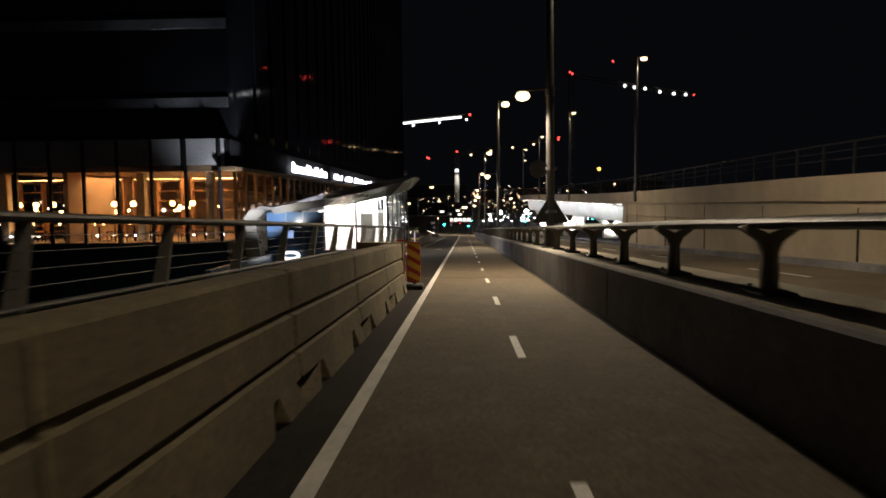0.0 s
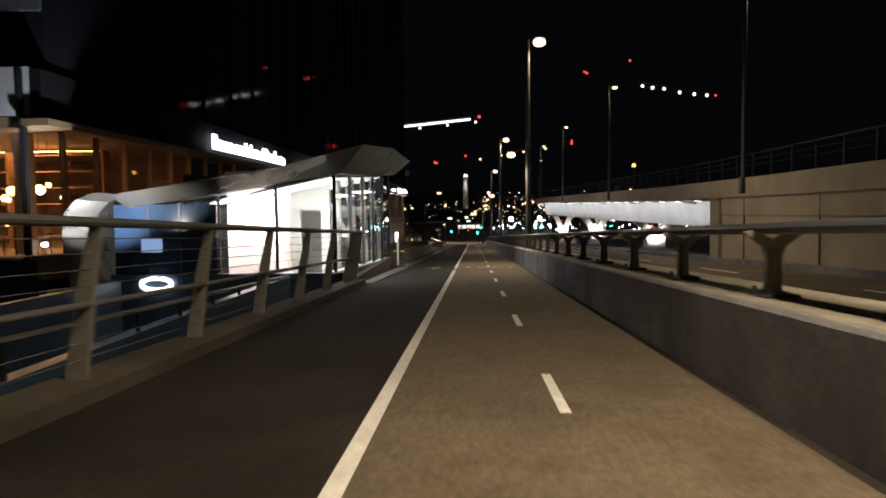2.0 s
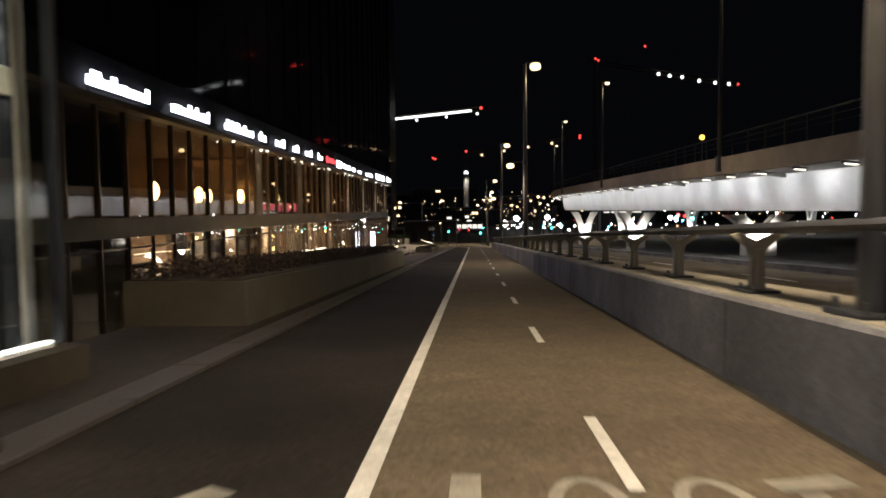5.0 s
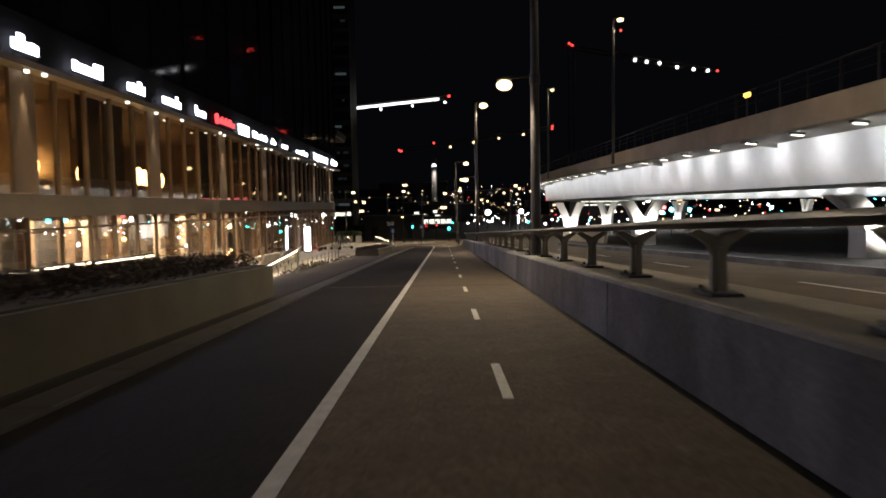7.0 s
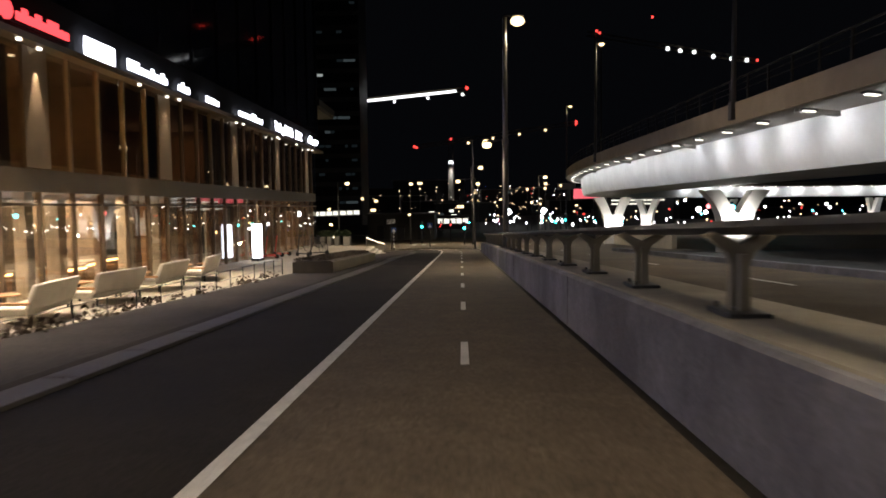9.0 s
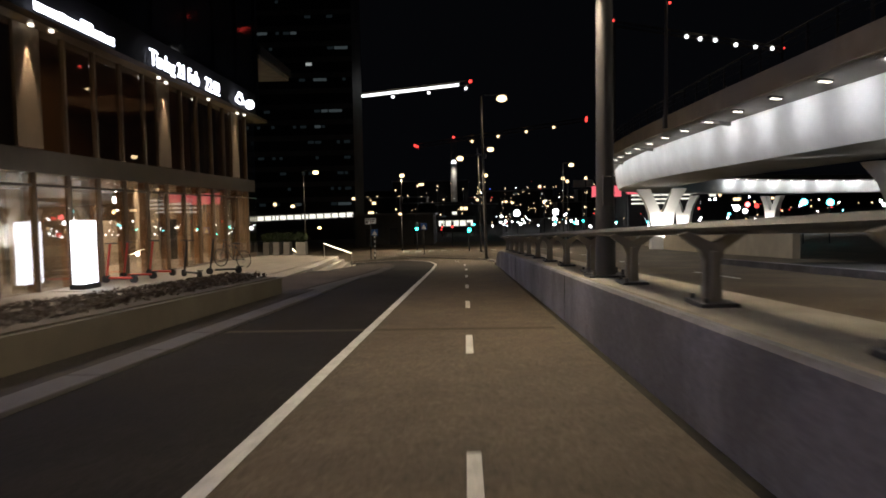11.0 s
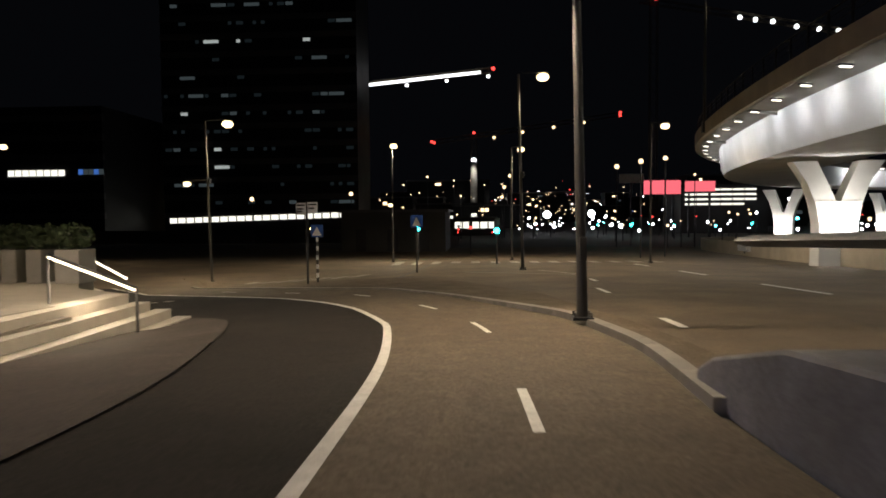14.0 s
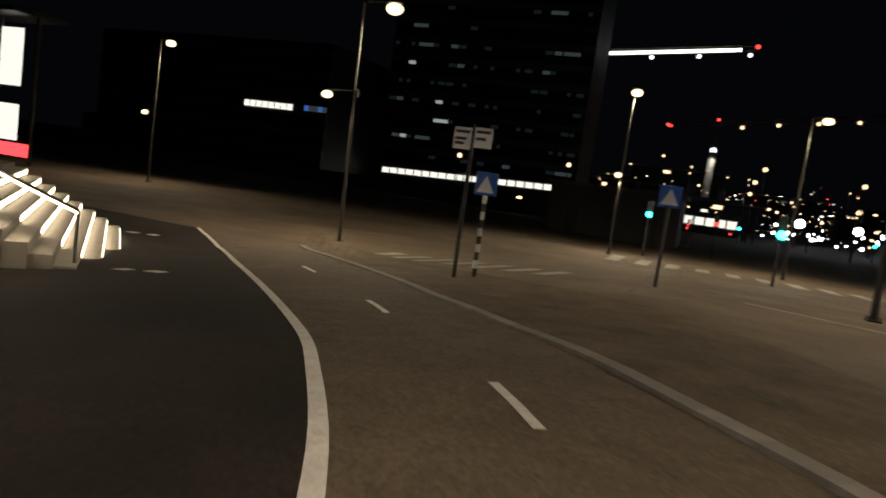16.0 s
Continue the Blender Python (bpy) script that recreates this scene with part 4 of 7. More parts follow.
def works_sign(x, y):
    t = thing("roadworks_sign", "triangular roadworks sign on a pale post in a dark foot", "road sign", (x, y, zr(y)), "roadworks signs")
    part("foot", Shape().soft(-0.2, -0.28, 0, 0.22, 0.28, 0.09, 0.03), RUBBER, t)
    part("counterweight", Shape().soft(-0.02, 0.06, 0.08, 0.19, 0.24, 0.52, 0.03), SHED, t, "dark block on the foot")
    part("post", Shape().box(-0.06, -0.03, 0.05, 0.0, 0.03, 0.98), SIGN_WHITE, t)
    part("plate", Shape().sweep([[(a, b, z) for a, z in ((-0.2, 0.6), (0.2, 0.6), (0.205, 0.63), (0.02, 1.06), (-0.02, 1.06), (-0.205, 0.63))] for b in (0.03, 0.045)]), STEEL_DARK, t, "dark sign back")
    for a in (-0.2, 0.06):
        part("yellow_patch", Shape().box(a, 0.015, 0.54, a + 0.14, 0.03, 0.60), SIGN_YELLOW, t)


works_sign(-2.69, 37.85)


# ------------------------------------------------------------ glass pavilion over the stairs
def slab(points, z0, z1):
    n = len(points)
    s = Shape()
    return s.add([(x, y, z0) for x, y in points] + [(x, y, z1) for x, y in points], [tuple(range(n))[::-1], tuple(range(n, 2 * n))] + [(i, (i + 1) % n, n + (i + 1) % n, n + i) for i in range(n)])


CEILING_GREY = mat("louvre_ceiling", (0.045, 0.046, 0.05), 0.7, var=0.2, scale=4, fine=30, bump=0.1)
BACK_GLASS = mat("dark_back_glass", (0.022, 0.025, 0.03), 0.12, 0.0, var=0.15, scale=1, fine=10, bump=0.0)
PY0, PY1, PX0, PX1, PF = 29.55, 39.9, -6.0, -3.27, -1.62
NORTH = 39.62


def top_z(y):
    return 1.33 + 0.047 * (y - PY0)


def sill_z(y):
    return -0.91 - 0.038 * (y - PY0)


pav = thing("glass_pavilion", "brightly lit glass pavilion with a folded metal roof", "pavilion")
part("floor", Shape().box(-8.6, PY0 + 0.15, PF - 0.12, -3.31, PY1 + 0.1, PF), CONCRETE, pav, "pale floor")
pl = Shape()
pl.sweep([[(-3.3, y, -4.6), (-3.12, y, -4.6), (-3.12, y, sill_z(y) - 0.03), (-3.3, y, sill_z(y) - 0.03)] for y in (PY0, PY1 + 0.1)])
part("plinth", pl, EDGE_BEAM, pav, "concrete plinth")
part("south_plinth", Shape().box(-8.6, PY0 - 0.04, -4.6, -3.3, PY0 + 0.14, sill_z(PY0) - 0.03), BLUE_PANEL, pav, "dark plinth wall")
part("back_wall", Shape().box(-7.6, 31.4, PF, -7.4, PY1 + 0.1, 1.5), BACK_GLASS, pav, "dark glazed back wall")
lw = Shape()
lw.sweep([[(x + k, y, z) for x, y in ((-6.1, 30.6), (-5.2, 30.4), (-5.2, 30.7), (-6.1, 30.9))] for k, z in ((0.75, PF), (0.35, 0.2), (-0.1, 1.5))])
part("leaning_wall", lw, PINK_PLASTER, pav, "leaning pale pink wall")
ce = Shape()
for dz in (0.0, 0.04):
    ce.v += [(x, y, top_z(y) - 0.2 * (PX1 - x) + dz) for x, y in ((-6.5, PY0 + 0.8), (-3.25, PY0), (-3.25, PY1 + 0.2), (-7.4, PY1 + 0.2))]
ce.f = [(0, 1, 2, 3), (4, 5, 6, 7), (0, 1, 5, 4), (1, 2, 6, 5), (2, 3, 7, 6), (3, 0, 4, 7)]
part("ceiling", ce, CEILING_GREY, pav, "dark louvred ceiling")
for i in range(22):
    y = PY0 + 0.3 + 0.44 * i
    z = top_z(y) - 0.05
    for x0, x1 in ((-6.4, -5.3), (-5.24, -4.3), (-4.24, -3.42)):
        k = 0.2
        st = Shape()
        za, zb = z + (x0 + 3.25) * k, z + (x1 + 3.25) * k
        st.add([(x0, y, za), (x1, y, zb), (x1, y + 0.13, zb), (x0, y + 0.13, za), (x0, y, za + 0.03), (x1, y, zb + 0.03), (x1, y + 0.13, zb + 0.03), (x0, y + 0.13, za + 0.03)], [(3, 2, 1, 0), (4, 5, 6, 7), (0, 1, 5, 4), (1, 2, 6, 5), (2, 3, 7, 6), (3, 0, 4, 7)])
        part("ceiling_strip", st, GLOW_CEIL, pav, "glowing ceiling strip light")
for y in (31.5, 35.5):
    lamp("AREA", "pavilion_light", (-4.5, y, top_z(y) - 0.42), 105, (1.0, 0.96, 0.95), (-4.8, y, -3), sx=2.2, sy=3.6)
# inner door wall of dark glass with white frames, a white beam and modelled reflections
part("door_wall", Shape().box(-7.4, NORTH, PF, -3.4, NORTH + 0.05, 1.75), BACK_GLASS, pav, "dark glazed wall")
part("beam", Shape().box(-7.4, NORTH - 0.16, 0.47, -3.36, NORTH - 0.02, 0.66), WHITE_PLASTER, pav, "white beam above the doors")
for x in (-7.0, -6.5):
    part("frame_post", Shape().box(x - 0.06, NORTH - 0.08, PF, x + 0.06, NORTH - 0.01, 0.46), WHITE_PLASTER, pav)
for x0, x1 in ((-5.95, -4.75), (-4.55, -3.6)):
    d = part("door", Shape().box(x0, NORTH - 0.04, PF, x1, NORTH - 0.01, 0.40), BACK_GLASS, pav, "dark glazed double door")
    for a, b in ((x0 - 0.08, x0 + 0.08), (x1 - 0.08, x1 + 0.08), ((x0 + x1) / 2 - 0.05, (x0 + x1) / 2 + 0.05)):
        part("door_frame", Shape().box(a, NORTH - 0.11, PF, b, NORTH - 0.05, 0.44), WHITE_PLASTER, d)
    part("door_head", Shape().box(x0 + 0.08, NORTH - 0.10, 0.36, x1 - 0.08, NORTH - 0.05, 0.43), WHITE_PLASTER, d)
    part("door_handle", Shape().tube([((x0 + x1) / 2 + 0.12, NORTH - 0.13, PF + 0.8), ((x0 + x1) / 2 + 0.12, NORTH - 0.13, PF + 1.15)], 0.014, 6), STEEL_RAIL, d)
# slanting reflections of the ceiling strips, built as pairs of thin glowing tubes
for x0, z0, x1, z1 in ((-5.81, 1.26, -5.39, 0.7), (-4.84, 1.45, -4.78, 0.7), (-3.75, 1.62, -4.02, 1.14), (-3.55, 0.96, -3.77, 0.75), (-6.84, 1.07, -6.1, 0.71), (-5.63, 0.31, -5.6, -0.6), (-5.1, 0.3, -4.96, -0.56), (-6.64, -0.45, -6.88, -1.5), (-5.15, -0.91, -4.81, -1.13)):
    for dx in (0.0, 0.045):
        part("light_tube", Shape().tube([(x0 + dx, NORTH - 0.18, z0), (x1 + dx, NORTH - 0.18, z1)], 0.01, 6), GLOW_CEIL, pav, "slanting reflection of a ceiling strip, built as a glowing tube")
# east glazing
n_pan = 5
for i in range(n_pan + 1):
    y = PY0 + (PY1 - PY0) * i / n_pan
    part("mullion", Shape().box(PX1 - 0.04, y - 0.03, sill_z(y), PX1 + 0.04, y + 0.03, top_z(y)), STEEL_DARK, pav)
    if i:
        part("column", Shape().tube([(PX1 - 0.34, y + 0.08, PF), (PX1 - 0.34, y + 0.08, top_z(y) - 0.02)], 0.085, 12), WHITE_PLASTER, pav, "round white column", True)
    if i < n_pan:
        y2 = PY0 + (PY1 - PY0) * (i + 1) / n_pan
        a, b = y + 0.03, y2 - 0.03
        pane = Shape().add([(PX1 + k, u, z) for k in (0, -0.02) for u, z in ((a, sill_z(a)), (b, sill_z(b)), (b, top_z(b)), (a, top_z(a)))], [(0, 1, 2, 3), (7, 6, 5, 4), (0, 4, 5, 1), (1, 5, 6, 2), (2, 6, 7, 3), (3, 7, 4, 0)])
        q = part("pane", pane, GLASS_PAVILION, pav)
        q.visible_shadow = False
part("inner_column", Shape().tube([(-5.2, 36.6, PF), (-5.2, 36.6, top_z(36.6) - 0.15)], 0.07, 10), WHITE_PLASTER, pav, "thin white column", True)
sl = Shape()
sl.sweep([[(PX1 - 0.12, y, sill_z(y)), (PX1 - 0.05, y, sill_z(y)), (PX1 - 0.05, y, sill_z(y) + 0.014), (PX1 - 0.12, y, sill_z(y) + 0.014)] for y in (PY0 + 0.1, PY1)])
part("sill_light", sl, GLOW_CEIL, pav, "thin light line along the sill")
sb = Shape()
sb.sweep([[(PX1 - 0.16, y, sill_z(y) - 0.5), (PX1 - 0.04, y, sill_z(y) - 0.5), (PX1 - 0.04, y, sill_z(y) - 0.002), (PX1 - 0.16, y, sill_z(y) - 0.002)] for y in (PY0 + 0.06, PY1)])
part("sill", sb, WHITE_PLASTER, pav)
# south glazing, its head falling with the roof
def south_head(x):
    return 1.33 + 0.16 * (x - PX1)


for i in range(3):
    x = PX0 + (PX1 - PX0) * i / 2
    part("mullion", Shape().box(x - 0.03, PY0 - 0.03, sill_z(PY0), x + 0.03, PY0 + 0.03, south_head(x)), STEEL_DARK, pav)
    if i < 2:
        a, b = x + 0.03, PX0 + (PX1 - PX0) * (i + 1) / 2 - 0.03
        pane = Shape().add([(u, PY0 + k, z) for k in (-0.01, 0.01) for u, z in ((a, sill_z(PY0)), (b, sill_z(PY0)), (b, south_head(b)), (a, south_head(a)))], [(0, 1, 2, 3), (7, 6, 5, 4), (0, 4, 5, 1), (1, 5, 6, 2), (2, 6, 7, 3), (3, 7, 4, 0)])
        q = part("pane", pane, GLASS_PAVILION, pav)
        q.visible_shadow = False
part("side_screen", Shape().box(-8.5, PY0, PF, PX0 - 0.05, PY0 + 0.06, 0.70), BLUE_SCREEN, pav, "dark blue glazed screen")
for x in (-7.7, -6.95):
    part("mullion", Shape().box(x, PY0 - 0.02, PF, x + 0.05, PY0, 0.75), STEEL_DARK, pav)
# folded roof, facets with ridges
low = [(-3.08, 29.4, 1.36), (-3.08, 33.5, 1.54), (-3.06, 40.3, 1.86), (-5.8, 40.3, 1.6), (-8.6, 40.3, 1.2), (-8.1, 29.4, 0.62), (-4.6, 29.4, 1.12)]
hi = [(-2.45, 28.75, 1.95), (-2.35, 33.8, 2.3), (-2.65, 42.2, 2.5), (-6.0, 42.0, 2.05), (-9.2, 41.5, 1.5), (-8.17, 28.75, 0.92), (-4.6, 28.75, 1.42)]
rf = Shape()
mid = (-4.6, 34.5, 2.05)
n = len(low)
rf.add(low + hi + [mid], [tuple(range(n))[::-1]] + [(i, (i + 1) % n, n + (i + 1) % n) for i in range(n)] + [(i, n + (i + 1) % n, n + i) for i in range(n)] + [(n + i, n + (i + 1) % n, 2 * n) for i in range(n)])
part("roof", rf, ROOF_METAL, pav, "folded brushed metal roof")
leg = [(-8.3, 0.98, 0.25), (-8.75, 0.82, 0.25), (-9.05, 0.5, 0.24), (-9.12, 0.0, 0.22), (-9.0, -0.9, 0.22), (-8.8, -2.4, 0.26), (-8.75, -6.4, 0.3)]
part("roof_leg", Shape().sweep([[(x - w_, 28.85, z), (x + w_, 29.35, z - 0.05), (x + w_, 31.2, z - 0.05), (x - w_, 31.6, z)] for x, z, w_ in leg]), ROOF_METAL, pav, "roof band bent down to the ground")
part("lit_wall", Shape().box(-6.35, 31.1, PF, -4.75, 31.25, 1.2), PINK_PLASTER, pav, "white lit wall")
part("partition", Shape().box(-5.7, 33.2, PF, -5.0, 33.35, 1.3).box(-4.4, 33.2, PF, -4.15, 33.35, 1.35).box(-5.0, 33.2, 0.55, -4.4, 33.35, 1.32), WHITE_PLASTER, pav, "white partition with a doorway")
part("threshold_wall", Shape().box(-5.6, 34.6, PF, -3.9, 34.7, 0.5), CONCRETE, pav, "white wall behind the doorway")
lamp("AREA", "wall_washer", (-5.4, 29.9, 0.82), 280, (1.0, 0.94, 0.93), (-5.4, 31.1, -0.4), sx=2.2, sy=0.3)
# two unseen lamps added to brighten the roof band and the fascia beyond
lamp("SPOT", "roof_uplight", (-7.9, 27.9, -0.7), 1700, COOL, (-8.5, 29.1, 0.8), cone=80)
lamp("SPOT", "roof_uplight", (-7.4, 28.25, 0.1), 420, NEUTRAL, (-7.3, 29.0, 0.85), cone=95, size=0.06)
part("lit_pane", Shape().soft(-7.85, PY0 - 0.035, -0.42, -7.35, PY0 - 0.025, -0.08, 0.004), GLOW_BLUE_PANE, pav, "pane glowing pale blue")
ring = [(-7.48 + 0.36 * math.cos(a), PY0 - 0.12, -1.16 + 0.14 * math.sin(a)) for a in [2 * math.pi * k / 20 for k in range(21)]]
part("ring_light", Shape().tube(ring, 0.055, 6, False), GLOW_CEIL, pav, "oval white ring of light")

# ------------------------------------------------------------ lower square and terraces
setting("lower_square", Shape().box(-45, -40, -6.75, -3.0, 64, -6.55), GROUND, "dark lower square below the bridge")
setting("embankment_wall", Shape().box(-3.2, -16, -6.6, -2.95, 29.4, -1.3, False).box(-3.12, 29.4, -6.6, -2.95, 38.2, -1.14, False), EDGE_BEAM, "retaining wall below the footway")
stair_wall = setting("stairwell_parapet", Shape().box(-8.4, 22.0, -6.6, -8.2, 29.2, -1.05).box(-4.5, 18.0, -6.6, -4.3, 29.4, -1.0), BLUE_PANEL, "blue-grey parapet of the stairs to the lower square")
lr = thing("stair_railing", "dark low railing beside the stairs down", "railing")
part("top_rail", Shape().tube([(-4.35, 14, -0.42), (-4.35, 29.3, -0.98)], 0.03, 8), STEEL_RAIL, lr)
for i in range(12):
    y = 14.6 + 1.27 * i
    part("post", Shape().box(-4.375, y - 0.02, -2.6, -4.325, y + 0.02, -0.44 - 0.0366 * (y - 14)), STEEL_DARK, lr)
ping = Shape().box(-4.36, 14, -6.5, -4.345, 29.3, -1.2)
part("infill", ping, BLUE_PANEL, lr)

TER = -3.8


def ter(y):
    """Height of the terrace, which falls a little."""
    return -3.70 - 0.0156 * (y - 79)


TERRACE_EDGE = spline([(-5.6, 62), (-5.6, 80), (-5.6, 90), (-5.3, 95), (-5.0, 98), (-5.0, 104), (-5.2, 107.3), (-5.4, 109.9), (-5.62, 112.45)], 0.7) + spline([(-7.0, 113.4), (-7.75, 114.6), (-8.3, 116.05), (-9.72, 117.4), (-11.5, 119.1), (-15.2, 122.65)], 0.5)
s = Shape()
s.sweep([[(x, y, -5.8), (x, y, ter(y)), (-18.0, y, ter(y)), (-18.0, y, -5.8)] for x, y in TERRACE_EDGE])
setting("terrace", s, PAVING, "pale paved terrace in front of the shops")
pav_me = Shape().soft(0.006, 0.006, -0.04, 0.594, 1.194, 0.012, 0.006).mesh("paving_slab")
terr = setting("terrace_paving", slab([(-9.9, 94), (-5.3, 98), (-5.3, 110.4), (-9.9, 110.4)], ter(110.4) - 0.2, ter(110.4) - 0.1), PAVING, "slab paving of the terrace")
for i in range(7):
    for j in range(12):
        q = part("paving_slab", pav_me, PAVING, terr)
        q.location, q.rotation_euler = (-9.85 + 0.6 * i, 96.2 + 1.2 * j, ter(96.2 + 1.2 * j) + 0.004), (-0.0156, 0, 0)
# pavement beside the footway
side_l = [(-4.3, y) for y in (38.1, 42, 50, 60, 70, 80, 90, 94)]
s = Shape().sheet(side_l, [(-2.64, y) for x, y in side_l], 0.012)
side = setting("pavement", s, PAVEMENT, "grey pavement beside the footway")
s = Shape()
apron = APRON_LINE
s.sweep([[(x, y, zg(x, y) + 0.014), (min(-3.6, x - 0.5), y, zg(x, y) - 0.04), (-5.8, y, zg(x, y) - 0.2 if y > 104 else zr(y) - 0.02)] for x, y in apron], closed=False)
setting("pavement_corner", s, APRON, "rounded pavement corner at the stairs' foot")
# stairs along the terrace's edge
stair_line = [p for p in TERRACE_EDGE if 103.5 < p[1] < 112.5]
for i in range(4):
    tip = stair_line + [(stair_line[-1][0] - 0.02 * (i + 1), stair_line[-1][1] + 0.22 * (i + 1))]
    a_, b_ = offset(tip, 0.26 * i), offset(tip, 0.26 * (i + 1))
    s = Shape()
    s.sweep([[(p[0], p[1], -5.6), (p[0], p[1], ter(p[1]) - 0.15 * (i + 1)), (q[0], q[1], ter(p[1]) - 0.15 * (i + 1)), (q[0], q[1], -5.6)] for p, q in zip(a_, b_)])
    step = setting("stair_step", s, STEP_STONE, "long pale stone step")
# north flight: steps that run out into the falling ground, each with a lit strip under its nosing
ALONG, DOWN = Vector((-0.722, 0.692, 0)), Vector((0.692, 0.722, 0))


def on_flight(u, n, z):
    p = ALONG * u + DOWN * n
    return (p.x, p.y, z)


for i in range(8):
    n0, n1, z = 78.03 + 0.26 * i, 78.03 + 0.26 * (i + 1), -4.45 - 0.15 * i
    u0, u1 = 88.0 + 0.1 * i, 95.6
    s = Shape()
    s.sweep([[on_flight(u, n0 - 0.02, -6.4), on_flight(u, n0 - 0.02, z), on_flight(u, n1 - 0.01, z), on_flight(u, n1, z - 0.01), on_flight(u, n1, -6.4)] for u in (u0, u1)])
    step = setting("stair_step", s, STEP_STONE, "long pale stone step with a lit nosing")
    ls = Shape()
    ls.sweep([[on_flight(u, n1 + 0.001, z - 0.11), on_flight(u, n1 + 0.014, z - 0.11), on_flight(u, n1 + 0.014, z - 0.03), on_flight(u, n1 + 0.001, z - 0.03)] for u in (max(u0, 89.9), u1 - 0.2)])
    part("light_strip", ls, GLOW_STEP, step, "glowing strip below the nosing")
s = Shape()
s.sweep([[(p[0] + 0.004, p[1], ter(p[1]) - 0.15), (p[0] + 0.004, p[1], ter(p[1]) + 0.006), (p[0] - 0.35, p[1], ter(p[1]) + 0.006), (p[0] - 0.35, p[1], ter(p[1]) - 0.15)] for p in stair_line])
setting("stair_nosing", s, STEP_STONE, "pale stone edge of the terrace")


def lit_handrail(a, b, foot, name="lit_handrail"):
    t = thing(name, "steel handrail with a bright light strip beneath", "handrail", None, "lit handrails")
    part("rail", Shape().tube([a, b], 0.025, 8), STEEL_RAIL, t, "", True)
    a2, b2 = Vector(a) - Vector((0, 0, 0.03)), Vector(b) - Vector((0, 0, 0.03))
    part("light_strip", Shape().tube([a2, b2], 0.02, 6), GLOW_STEP, t, "glowing strip")
    for p, f in ((a, foot[0]), (b, foot[1])):
        part("post", Shape().tube([(p[0], p[1], f), p], 0.022, 8), STEEL_RAIL, t, "", True)
    m = (Vector(a) + Vector(b)) / 2
    lamp("POINT", "handrail_light", m - Vector((0, 0, 0.12)), 5, WARM, size=0.1)


lit_handrail((-6.0, 111.0, -3.5), (-4.75, 111.05, -3.98), (ter(111), -4.7))
lit_handrail(on_flight(87.6, 77.9, -3.62), on_flight(88.8, 79.55, -4.52), (ter(117), -5.2))
lit_handrail((-7.0, 60.4, -1.88), (-7.0, 63.2, -1.9), (TER, TER))
lit_handrail((-7.0, 63.4, -1.93), (-7.0, 66.2, -1.97), (TER, TER))
lit_handrail((-3.9, 68.2, -2.03), (-5.6, 66.6, -2.95), (zr(68.2), TER))
for i in range(4):
    zz = zr(67) - 0.22 * (i + 1)
    setting("stair_step", Shape().box(-4.6 - 0.35 * i, 65.6, zz - 0.3, -4.2 - 0.35 * i, 68.6, zz), STEP_STONE, "pale stone step")


# planters with hedges
def clump(s, c, r, n, size, rng):
    for _ in range(n):
        d = Vector((rng.gauss(0, 1), rng.gauss(0, 1), rng.gauss(0, 1))).normalized()
        p = Vector(c) + Vector((d.x * r[0], d.y * r[1], d.z * r[2])) * rng.uniform(0.55, 1.0)
        a = Vector((rng.gauss(0, 1), rng.gauss(0, 1), rng.gauss(0, 1))).normalized() * size
        b = a.cross(Vector((rng.gauss(0, 1), rng.gauss(0, 1), rng.gauss(0, 1)))).normalized() * size * 0.5
        s.add([p - a, p - b, p + a, p + b], [(0, 1, 2, 3)])


def planter(x0, x1, y0, y1, top, hedge, fall=True):
    t = thing("planter", "long grey-green concrete planter with a low clipped hedge", "planter")
    part("trough", Shape().box(x0, y0, -0.1, x1, y1, top, fall), PLANTER, t)
    part("soil", Shape().box(x0 + 0.08, y0 + 0.08, top, x1 - 0.08, y1 - 0.08, top + 0.02, fall), SOIL, t)
    rng = random.Random(int(y0 * 7))
    h = Shape()
    k = int((y1 - y0) / 0.45)
    for i in range(k):
        y = y0 + 0.3 + (y1 - y0 - 0.6) * i / max(1, k - 1)
        for xx in np.arange(x0 + 0.25, x1 - 0.1, 0.4):
            clump(h, (xx, y, top + hedge * 0.4 + (zr(y) if fall else 0)), (0.3, 0.32, hedge * 0.75), 190, 0.032, rng)
    tagged(part("hedge", h, HEDGE, t, "dense dark hedge"), kind="stuff")
    return t


planter(-4.4, -2.9, 43.0, 61.4, 0.55, 0.22)
planter(-4.3, -3.15, 83.5, 93.0, 0.32, 0.12)
bank = Shape()
bank.sweep([[(-4.3, y, zr(y)), (-5.2, y, max(TER + 0.05, zr(y) - 0.6)), (-5.62, y, ter(y) - 0.02)] for y in (69, 75, 80, 84, 93)], closed=False)
setting("planted_bank", bank, APRON, "dark planted bank")
rng = random.Random(5)
h = Shape()
for i in range(34):
    y = rng.uniform(69, 83)
    x = rng.uniform(-5.2, -4.35)
    clump(h, (x, y, zr(y) - 0.5 * (-4.3 - x) + 0.08), (0.3, 0.35, 0.16), 45, 0.05, rng)
tagged(part("ground_cover", h, HEDGE), "low dark ground-cover plants on the bank", "plants", kind="stuff")
